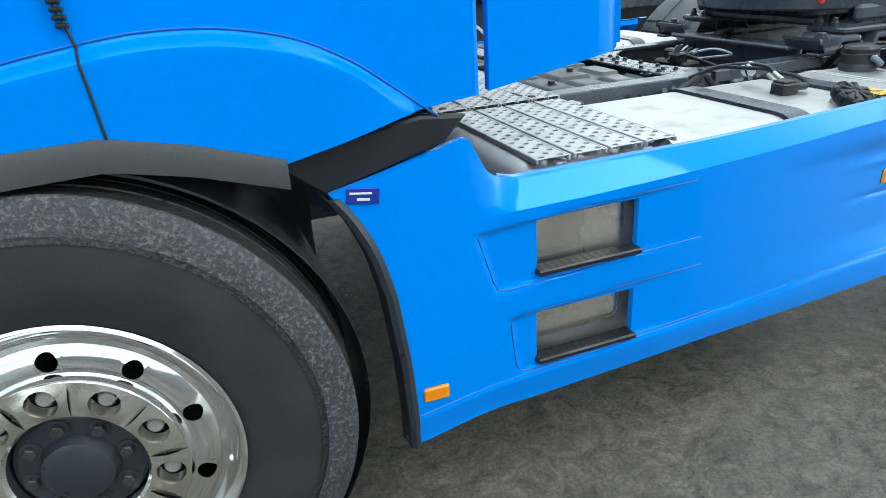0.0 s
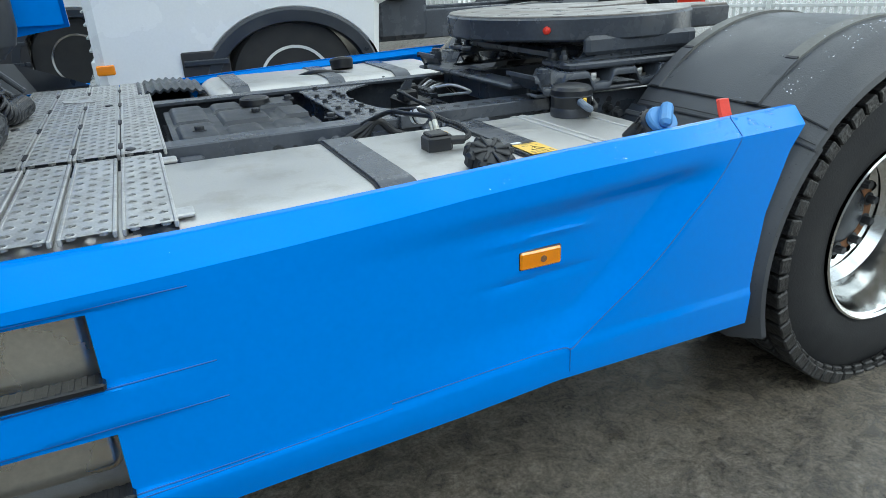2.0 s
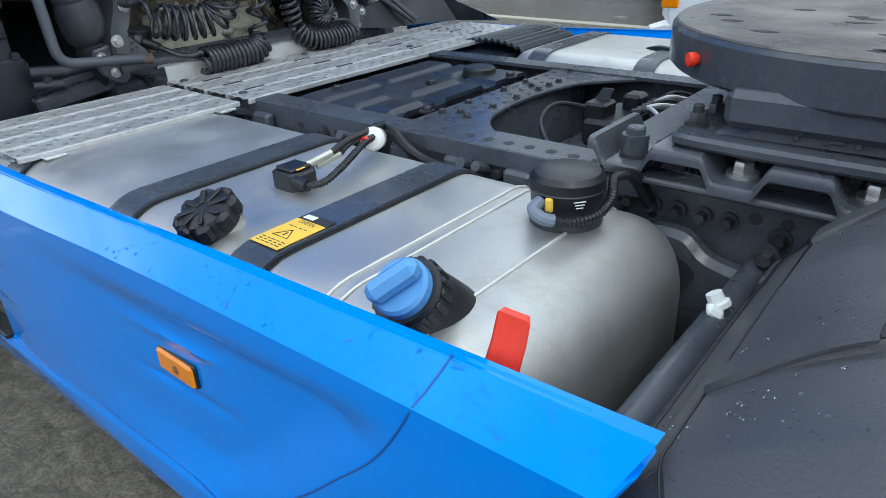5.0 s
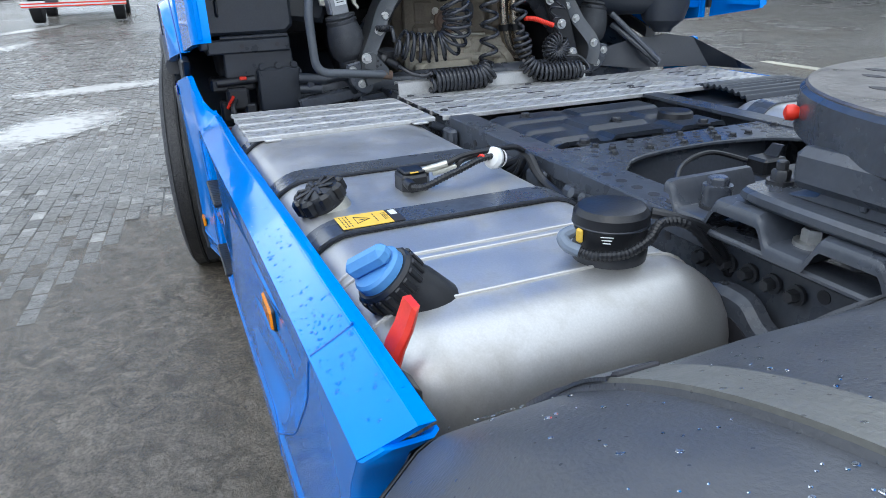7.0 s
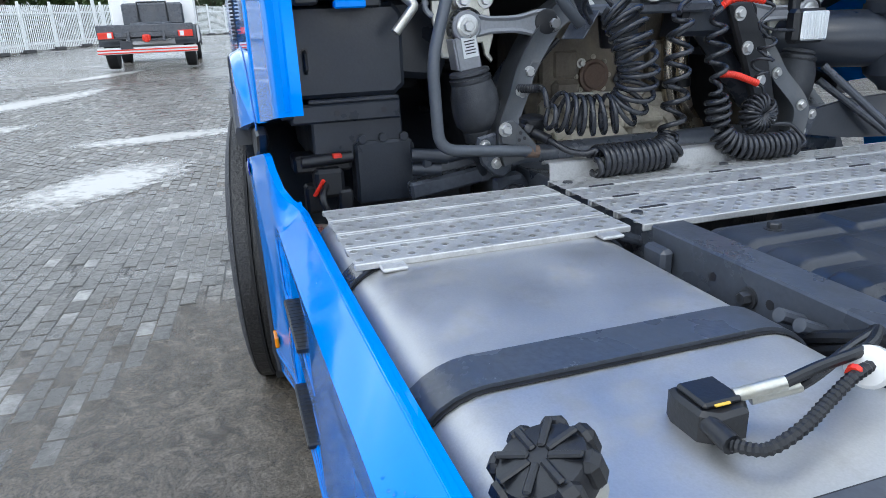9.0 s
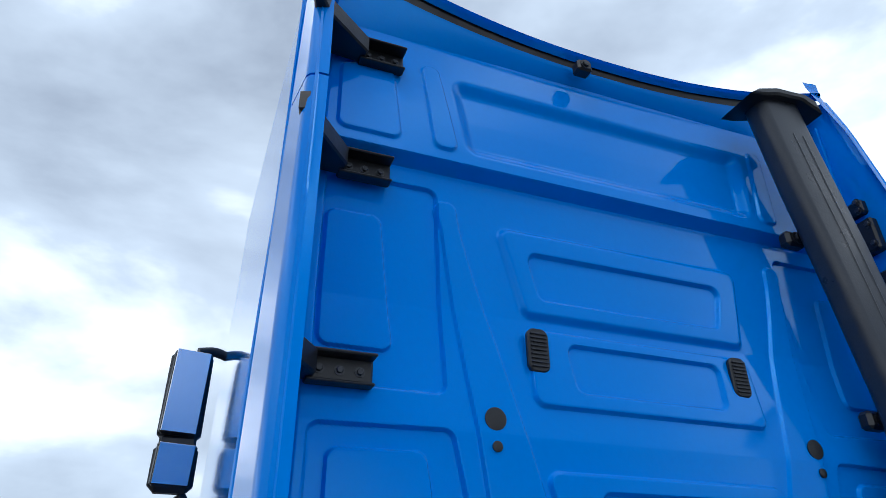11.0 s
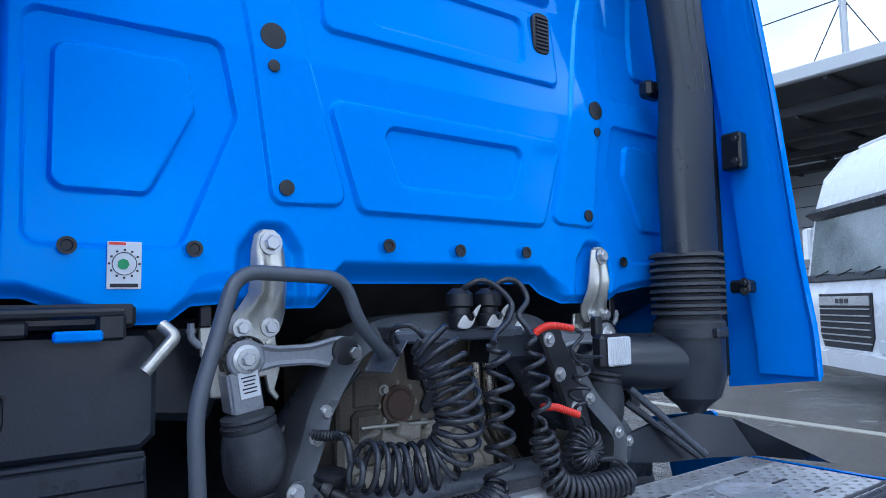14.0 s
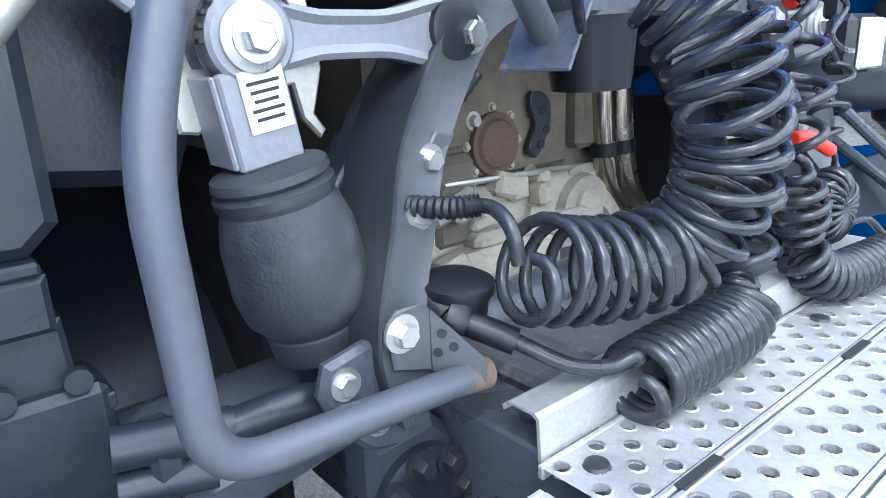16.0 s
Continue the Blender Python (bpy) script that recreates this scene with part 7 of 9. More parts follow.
part("red_clip", Geo().box((-0.02, -0.965, 0.945), (0.02, 0.025, 0.012), 0.002), RED, vv)

# -- engine and gearbox seen below the cab --
OILY = material("oily_engine", (0.15, 0.128, 0.10), 0.7, 0.1, 0.3, 12, 120, 0.4, dirt=(0.25, 0.215, 0.165), dirt_at=(0.45, 0.75), dirt_scale=9)
eng = part("engine_block", Geo().box((-0.45, 0.05, 1.0), (0.30, 0.62, 0.62), 0.03), OILY, truck, "brown oily engine block with a dusty beige lower casting")
part("lower_casting", Geo().box((-0.285, 0.02, 0.88), (0.05, 0.50, 0.27), 0.015), ENGINE, eng, "dusty beige lower engine casting")
part("engine_boss", Geo().lathe([(0, 0.11), (0.04, 0.10), (0.05, 0.085), (0.05, 0.06), (0.02, 0.05), (0.02, 0.001)], (-0.28, 0.2, 0.88), (1, -0.1, 0.1), 28), ENGINE, eng)
for at, size, bev in (((-0.28, -0.14, 1.0), (0.06, 0.10, 0.16), 0.015), ((-0.28, 0.22, 1.12), (0.05, 0.08, 0.14), 0.012), ((-0.26, 0.05, 0.93), (0.08, 0.35, 0.03), 0.01), ((-0.25, -0.05, 0.85), (0.12, 0.26, 0.14), 0.03)):
    part("engine_cover", Geo().box(at, size, bev), OILY if at[2] > 0.99 else ENGINE, eng)
for y, z in ((-0.15, 1.06), (-0.12, 0.95), (0.02, 0.955), (0.1, 0.96), (0.2, 1.17), (0.23, 1.08), (-0.08, 1.13), (0.06, 1.14), (0.06, 1.02), (-0.09, 1.03)):
    part("engine_bolt", Geo().bolt((-0.275, y, z), (1, 0, 0), 0.011, 0.014), ZINC, eng)
for a in np.linspace(0, 6.28, 9)[:-1]:
    part("engine_bolt", Geo().bolt((-0.275, -0.035 + 0.062 * math.cos(a), 1.087 + 0.062 * math.sin(a)), (1, 0, 0), 0.006, 0.008), ENGINE, eng)
part("engine_flange", Geo().lathe([(0, 0.055), (0.012, 0.055), (0.012, 0.045), (0.018, 0.04), (0.018, 0.001)], (-0.275, -0.035, 1.087), (1, 0, 0), 28), RUSTCAST, eng)
part("engine_upper", Geo().box((-0.285, -0.03, 1.17), (0.02, 0.40, 0.29), 0.008).box((-0.283, -0.14, 1.13), (0.03, 0.10, 0.10), 0.02), OILY, eng, "brown oily upper engine casting")
part("engine_rod", Geo().tube([(-0.25, -0.17, 1.035), (-0.25, 0.15, 1.022)], 0.006, 8), ZINC, eng)
part("engine_boss", Geo().lathe([(0, 0.075), (0.03, 0.07), (0.03, 0.045), (0.012, 0.04), (0.012, 0.001)], (-0.27, 0.19, 0.93), (1, 0, 0), 24), ENGINE, eng)
out = [(p.x, p.y) for p in spline([(0.05, 1.17, 0), (0.09, 1.16, 0), (0.10, 1.12, 0), (0.085, 1.08, 0), (0.06, 1.05, 0), (0.04, 1.07, 0), (0.06, 1.11, 0), (0.045, 1.14, 0)], 4, True)]
bracket = part("engine_bracket", Geo().prism(out, "x", -0.27, -0.255, 0.003), DARK, eng)
for y, z in ((0.075, 1.135), (0.07, 1.075), (0.085, 1.10)):
    part("bracket_hole", Geo().lathe([(0, 0.009), (0.001, 0.009)], (-0.2548, y, z), (1, 0, 0), 12), INK_AND_SHADE, eng)
rnd = random.Random(17)
for k in range(26):
    y, z = rnd.uniform(-0.18, 0.26), rnd.uniform(0.86, 1.02)
    part("casting_lump", Geo().box((-0.265 + rnd.uniform(-0.01, 0.03), y, z), (0.04, rnd.uniform(0.02, 0.07), rnd.uniform(0.015, 0.05)), 0.008, pose(0, 0, 0, rnd.uniform(-30, 30), 0, 0)), ENGINE, eng)
# black block for the shade above the engine
part("engine_top", Geo().box((-0.55, 0.1, 1.36), (0.4, 0.9, 0.12), 0.03), INK_AND_SHADE, eng)
part("gearbox", Geo().box((-0.1, 0.0, 0.72), (0.7, 0.56, 0.30), 0.06).box((0.05, 0.0, 0.845), (0.24, 0.64, 0.04), 0.01), material("dusty_cover", (0.12, 0.122, 0.13), 0.55, 0.1, 0.3, 9, 160, 0.2, dirt=(0.26, 0.25, 0.23), dirt_at=(0.52, 0.7), dirt_scale=30), truck, "dusty dark gearbox housing between the rails")
for dy in (0.0, 0.054):
    part("exhaust_pipe", Geo().tube(spline([(-0.25, 0.240 + dy, 1.30), (-0.25, 0.241 + dy, 1.20), (-0.25, 0.245 + dy, 1.12), (-0.25, 0.254 + dy, 1.043), (-0.25, 0.275 + dy, 0.965), (-0.25, 0.302 + dy, 0.925), (-0.25, 0.35 + dy, 0.86), (-0.25, 0.40 + dy, 0.78)], 8), 0.027, 20), PIPE, eng, "bare steel pipe")
    part("pipe_clamp", Geo().tube([(-0.25, 0.252 + dy, 1.060), (-0.25, 0.2555 + dy, 1.032)], 0.0305, 18), BLACK, eng)
part("rubber_cup", Geo().lathe([(0, 0.052), (0.085, 0.060), (0.092, 0.062), (0.098, 0.058), (0.098, 0.001)], (0.0, -0.115, 1.19), (0, -0.03, 1), 28), BLACK, truck)
part("heat_shield", Geo().lathe([(0, 0.08), (0.14, 0.08)], (-0.2, 0.5, 0.95), (0.3, 0.8, 0), 20), material("woven_shield", (0.22, 0.19, 0.14), 0.6, 0.6, 0.4, 60, 300, 0.6), eng)
# added black sheet that stands for the shade deep in the engine bay
part("dark_bulkhead", Geo().box((-0.8, 0, 1.05), (0.06, 2.1, 0.75), 0.01), INK_AND_SHADE, truck)
part("pipe_shroud", Geo().prism([(0.10, 1.21), (0.36, 1.21), (0.34, 1.30), (0.12, 1.31)], "x", -0.12, 0.0, 0.015), DARK, truck)


# -- coiled hoses --
def coil(line, radius, turns, r, start=0.0, ease=0.5):
    """A helix round a smooth line, drawn in over the first and last turns by ease."""
    base = spline(line, 24)
    ln = [0.0]
    for a, b in zip(base, base[1:]):
        ln.append(ln[-1] + (b - a).length)
    n = int(turns * 18)
    pts, u = [], None
    for k in range(n + 1):
        t = k / n * ln[-1]
        i = max(0, min(len(base) - 2, int(np.searchsorted(ln, t)) - 1))
        f = (t - ln[i]) / max(ln[i + 1] - ln[i], 1e-6)
        p = base[i].lerp(base[i + 1], f)
        d = (base[i + 1] - base[i]).normalized()
        if u is None:
            u = d.orthogonal().normalized()
        u = (u - d * u.dot(d)).normalized()
        w = d.cross(u)
        a = start + 2 * math.pi * turns * k / n
        rr = radius * min(1.0, 0.3 + k / n * turns / ease, 0.3 + (n - k) / n * turns / ease)
        pts.append(p + (u * math.cos(a) + w * math.sin(a)) * rr)
    return pts


hoses = [
    ([(0.165, -0.418, 1.05), (0.17, -0.374, 1.037), (0.18, -0.326, 1.028), (0.195, -0.281, 1.029), (0.21, -0.234, 1.036), (0.23, -0.211, 1.068), (0.245, -0.207, 1.112), (0.25, -0.209, 1.155), (0.25, -0.225, 1.196), (0.24, -0.235, 1.239), (0.22, -0.246, 1.278), (0.2, -0.262, 1.304)], 0.050, 18, 0.0066, 0.3),
    ([(0.215, -0.308, 0.906), (0.21, -0.233, 0.905), (0.21, -0.159, 0.905), (0.208, -0.092, 0.909), (0.205, -0.055, 0.935)], 0.039, 15, 0.0085, 0.3),
    ([(0.205, -0.055, 0.940), (0.20, -0.057, 0.984), (0.20, -0.051, 1.049), (0.20, -0.051, 1.106), (0.20, -0.053, 1.171), (0.20, -0.048, 1.226), (0.185, -0.052, 1.277)], 0.032, 5.5, 0.0072, 0.6),
    ([(0.245, 0.340, 0.905), (0.235, 0.255, 0.903), (0.225, 0.174, 0.905), (0.21, 0.128, 0.925), (0.20, 0.109, 0.955)], 0.031, 15, 0.0072, 0.3),
    ([(0.20, 0.108, 0.958), (0.20, 0.104, 0.979), (0.20, 0.095, 1.022), (0.20, 0.086, 1.070)], 0.031, 5, 0.0068, 2.0),
    ([(0.20, 0.086, 1.072), (0.20, 0.081, 1.130), (0.195, 0.077, 1.190), (0.19, 0.075, 1.245), (0.18, 0.080, 1.287)], 0.029, 4, 0.0068, 2.0),
    ([(0.15, 0.285, 1.211), (0.15, 0.294, 1.171), (0.15, 0.277, 1.128), (0.16, 0.262, 1.085)], 0.026, 3, 0.0048, 1.0),
]
for line, rad, turns, r, ease in hoses:
    part("coiled_hose", Geo().tube(coil(line, rad, turns, r, 0.0, ease), r, 12), HOSE, truck, "glossy black coiled trailer hose")
# thin cable wound into a tight round bundle that faces the catwalk
star = [Vector((0.17, 0.268 + 0.030 * math.cos(a), 0.986 + 0.030 * math.sin(a))) for a in np.linspace(1.2, 1.2 + 5.9, 22)]
part("coiled_cable", Geo().tube(coil(star, 0.029, 19, 0.0045, 0.0, 0.2), 0.0045, 10), HOSE, truck, "glossy thin black cable wound into a round bundle")
leads = [
    ([(0.035, -0.45, 1.095), (0.08, -0.433, 1.097), (0.11, -0.418, 1.101), (0.14, -0.425, 1.100), (0.16, -0.428, 1.085), (0.165, -0.425, 1.055)], 0.0075),
    ([(0.09, -0.445, 0.985), (0.12, -0.418, 0.972), (0.15, -0.398, 0.957), (0.18, -0.367, 0.936), (0.20, -0.328, 0.928), (0.212, -0.305, 0.936), (0.215, -0.300, 0.930)], 0.0085),
    ([(0.05, -0.035, 1.408), (0.07, -0.033, 1.422), (0.09, -0.006, 1.434), (0.10, 0.035, 1.418), (0.12, 0.068, 1.375), (0.14, 0.040, 1.333), (0.165, -0.025, 1.300), (0.185, -0.050, 1.280)], 0.0078),
    ([(0.05, 0.055, 1.408), (0.07, 0.060, 1.424), (0.09, 0.086, 1.437), (0.10, 0.118, 1.424), (0.12, 0.125, 1.382), (0.13, 0.085, 1.345), (0.15, 0.090, 1.315), (0.18, 0.085, 1.290)], 0.0078),
    ([(0.2, -0.262, 1.304), (0.19, -0.290, 1.330), (0.16, -0.312, 1.325), (0.13, -0.305, 1.300), (0.11, -0.272, 1.262)], 0.0064),
    ([(0.15, 0.262, 1.303), (0.15, 0.300, 1.284), (0.15, 0.258, 1.246), (0.15, 0.302, 1.224), (0.13, 0.40, 1.218)], 0.0048),
    ([(0.15, 0.252, 1.246), (0.15, 0.262, 1.225), (0.15, 0.285, 1.208)], 0.0048),
    ([(0.17, 0.252, 1.076), (0.17, 0.275, 1.060), (0.165, 0.280, 1.030)], 0.0048),
    ([(0.19, 0.30, 0.955), (0.20, 0.357, 0.952), (0.215, 0.388, 0.925), (0.235, 0.392, 0.900), (0.245, 0.350, 0.890)], 0.0062),
]
for line, r in leads:
    part("hose_lead", Geo().tube(spline(line, 12), r, 14), HOSE, truck)
p = spline([(0.035, -0.45, 1.095), (0.08, -0.433, 1.097), (0.10, -0.412, 1.099)], 12)
part("hose_sleeve", Geo().tube(p, [0.0125 if i % 2 else 0.0105 for i in range(len(p))], 12), BLACK, truck)
part("hose_sleeve", Geo().tube(spline([(0.075, -0.455, 0.992), (0.10, -0.435, 0.980), (0.14, -0.405, 0.962)], 8), 0.0145, 14), BLACK, truck)
part("hose_sleeve", Geo().lathe([(0, 0.024), (0.012, 0.026), (0.022, 0.022)], (0.085, -0.45, 0.989), (0.6, 0.6, -0.35), 20), BLACK, truck)
for line in ([(0.15, 0.109, 1.288), (0.15, 0.145, 1.307), (0.15, 0.188, 1.313), (0.15, 0.262, 1.303)], [(0.17, 0.119, 1.109), (0.17, 0.162, 1.106), (0.17, 0.207, 1.092), (0.17, 0.252, 1.076)]):
    pts = spline(line, 12)
    part("red_spiral", Geo().tube(pts, [0.0105 if i % 2 else 0.008 for i in range(len(pts))], 12), RED, truck, "red spiral hose sleeve")
# trailer couplings on the console, with bright claw plates
for y in (-0.040, 0.056):
    g = Geo().lathe([(0, 0.030), (0.03, 0.032), (0.034, 0.028), (0.05, 0.028), (0.055, 0.036), (0.085, 0.036), (0.09, 0.030), (0.10, 0.018)], (0.04, y, 1.315), (0, 0.02, 1), 24)
    cp = part("hose_coupling", g, BLACK, truck, "black trailer brake coupling head")
    claw = spline([(y - 0.038, 1.318, 0), (y - 0.012, 1.312, 0), (y + 0.008, 1.322, 0), (y + 0.03, 1.355, 0), (y + 0.036, 1.372, 0), (y + 0.012, 1.352, 0), (y + 0.022, 1.335, 0), (y + 0.0, 1.332, 0), (y - 0.012, 1.345, 0), (y - 0.022, 1.342, 0)], 4, True)
    part("coupling_plate", Geo().prism([(p.x, p.y) for p in claw], "x", 0.079, 0.085, 0.001), WELD, cp)
part("coupling_bar", Geo().box((0.0, -0.03, 1.295), (0.09, 0.42, 0.03), 0.006), FRAME, truck)
# rubber plug below the console
part("rubber_plug", Geo().lathe([(0, 0.03), (0.015, 0.034), (0.03, 0.034), (0.04, 0.04), (0.05, 0.04), (0.055, 0.03)], (0.07, -0.425, 0.968), (0.1, 0, 1), 24).tube([(0.06, -0.45, 1.0), (0.085, -0.445, 0.985)], 0.024, 14), BLACK, truck)
# corrugated looms on the console
for pts in ([(-0.02, -0.30, 1.22), (-0.02, -0.36, 1.16), (-0.02, -0.39, 1.1), (-0.02, -0.44, 1.02)], [(-0.03, -0.50, 1.06), (-0.03, -0.49, 1.0), (-0.03, -0.51, 0.92)]):
    p = spline(pts, 14)
    part("cable_loom", Geo().tube(p, [0.008 if i % 2 else 0.0065 for i in range(len(p))], 8), BLACK, truck)
# right console arm and work lamp
g = Geo().prism([(0.22, 1.30), (0.30, 1.31), (0.37, 1.2), (0.42, 1.05), (0.47, 0.90), (0.40, 0.88), (0.34, 1.03), (0.28, 1.17)], "x", 0.03, 0.06, 0.008)
arm = part("console_arm", g, BLACK, truck, "black bent console arm")
for y, z in ((0.30, 1.17), (0.36, 1.07), (0.26, 1.27), (0.42, 0.95)):
    part("console_bolt", Geo().bolt((0.06, y, z), (1, 0, 0), 0.014, 0.014), BOLT, arm)
lamp = part("work_lamp", Geo().box((0.10, 0.475, 1.228), (0.05, 0.125, 0.10), 0.012).box((0.08, 0.44, 1.30), (0.03, 0.03, 0.06), 0.006), BLACK, truck, "square white work lamp in a black case")
part("lamp_glass", Geo().box((0.128, 0.48, 1.228), (0.012, 0.10, 0.085), 0.008), LENS, lamp)
g = Geo()
for k in range(9):
    g.box((0.135, 0.44 + 0.01 * k, 1.228), (0.003, 0.004, 0.078), 0.001)
part("lens_rib", g, LENS, lamp)
# stays and mud flap at the right
g = Geo().tube([(0.05, 0.62, 1.1), (0.2, 0.78, 0.90)], 0.012, 10).tube([(0.0, 0.66, 1.05), (0.15, 0.82, 0.88)], 0.012, 10)
part("stay_rod", g, FRAME, truck)
rows = [[(0.02, 0.58, 0.88), (0.02, 0.58, 0.95)], [(0.06, 0.74, 0.86), (0.04, 0.74, 0.985)], [(0.12, 0.92, 0.86), (0.08, 0.90, 1.0)], [(0.2, 1.05, 0.86), (0.15, 0.99, 0.985)], [(0.40, 1.115, 0.862), (0.36, 1.09, 0.885)]]
part("mud_flap", Geo().sheet(rows, (0.012, 0.0, 0)), DARK, truck)

# -- right tank, its straps and the long cover beside it --
tank_r = part("fuel_tank", rounded_tank(0.84, 2.0, 0.50, 1.085, 0.32, 0.86, 0.10, 0.10), ALU, truck, "dull aluminium tank on the far side")
for x0 in (0.95, 1.35, 1.65):
    part("tank_strap", band(x0, x0 + 0.07, 0.50, 1.085, 0.32, 0.86, 0.10, 0.007, 0.006), FRAME, tank_r)
part("fuel_cap", Geo().lathe([(0, 0.05), (0.04, 0.055), (0.05, 0.05), (0.055, 0.02)], (1.5, 0.85, 0.86), (0, 0.2, 1), 24), BLACK, tank_r)
part("cable", Geo().tube(spline([(1.25, 0.8, 0.84), (1.35, 0.75, 0.87), (1.5, 0.7, 0.85), (1.6, 0.55, 0.84)], 7), 0.01, 8), BLACK, tank_r)
rows = []
for x in np.linspace(0.56, 0.86, 90):
    rows.append([(x, y, 0.83 + 0.045 * math.sin(math.pi * min(max((x - 0.54) / 0.34, 0), 1)) ** 0.5 + 0.005 * math.sin(x * 2 * math.pi / 0.03) - 0.05 * smooth(1.0, 1.08, y)) for y in np.linspace(0.62, 1.08, 14)])
part("ribbed_cover", Geo().sheet(rows, (0, 0, -0.01)), DARK, truck, "ribbed dark cover beside the catwalk")

# made-up dark block that hides the far skirt in the opening below the catwalk
part("battery_box", Geo().box((0.51, 0.76, 0.59), (0.62, 0.56, 0.47), 0.02), DARK, truck, "added dark filler block below the catwalk")

# -- left mirror --
g = Geo().box((-1.55, -1.29, 2.41), (0.10, 0.18, 0.40), 0.03).box((-1.55, -1.29, 2.10), (0.10, 0.18, 0.20), 0.03).box((-1.55, -1.29, 2.205), (0.06, 0.15, 0.06), 0.01)
mir = part("side_mirror", g, BLACK, truck, "black double side mirror")
part("mirror_pane", Geo().box((-1.464, -1.29, 2.41), (0.006, 0.145, 0.35), 0.002, pose(0, 0, 0, 0, 7, 13)), MIRROR, mir)
part("mirror_pane", Geo().box((-1.468, -1.29, 2.105), (0.006, 0.145, 0.16), 0.002, pose(0, 0, 0, 0, 10, 13)), MIRROR, mir)
part("mirror_carrier", Geo().box((-1.494, -1.29, 2.41), (0.05, 0.16, 0.365), 0.012, pose(0, 0, 0, 0, 7, 13)), BLACK, mir)
part("mirror_carrier", Geo().box((-1.498, -1.29, 2.105), (0.05, 0.16, 0.175), 0.012, pose(0, 0, 0, 0, 10, 13)), BLACK, mir)
part("mirror_arm", Geo().tube(bends([(-1.56, -1.27, 2.62), (-1.58, -1.2, 2.64), (-1.6, -1.12, 2.62)], 0.03), 0.022, 12), BLACK, mir)
part("mirror_arm", Geo().tube(bends([(-1.56, -1.25, 2.0), (-1.58, -1.2, 1.93), (-1.6, -1.12, 1.93)], 0.03), 0.025, 12).box((-1.56, -1.2, 1.91), (0.07, 0.10, 0.08), 0.03), BLACK, mir)


# ---- other trucks ----
def simple_wheel(parent, at, s, r=0.50, silver=False):
    hub = part("wheel", Geo().lathe([(-0.14, 0.28), (-0.15, 0.36), (-0.13, r - 0.02), (-0.10, r), (0.10, r), (0.13, r - 0.02), (0.15, 0.36), (0.14, 0.29)], at, (0, s, 0), 48), TYRE, parent)
    part("rim", Geo().lathe([(0.05, 0.10), (0.09, 0.16), (0.06, 0.24), (0.13, 0.28), (0.15, 0.292), (0.145, 0.27), (0.05, 0.26), (0.04, 0.001)], at, (0, s, 0), 40, False), CHROME if silver else LABELWHITE, hub)
    for k in range(10):
        a = 2 * math.pi * k / 10
        part("wheel_nut", Geo().bolt((at[0] + 0.165 * math.cos(a), at[1] + s * 0.085, at[2] + 0.165 * math.sin(a)), (0, s, 0), 0.014, 0.03), BOLT, hub)
    return hub


# glass painted pale for the sky reflection and the interior behind it
SCREEN = material("windscreen_with_sheen", (0.22, 0.25, 0.25), 0.08, 0.0, 0.5, 2.5, 30, 0.0, 0.6)


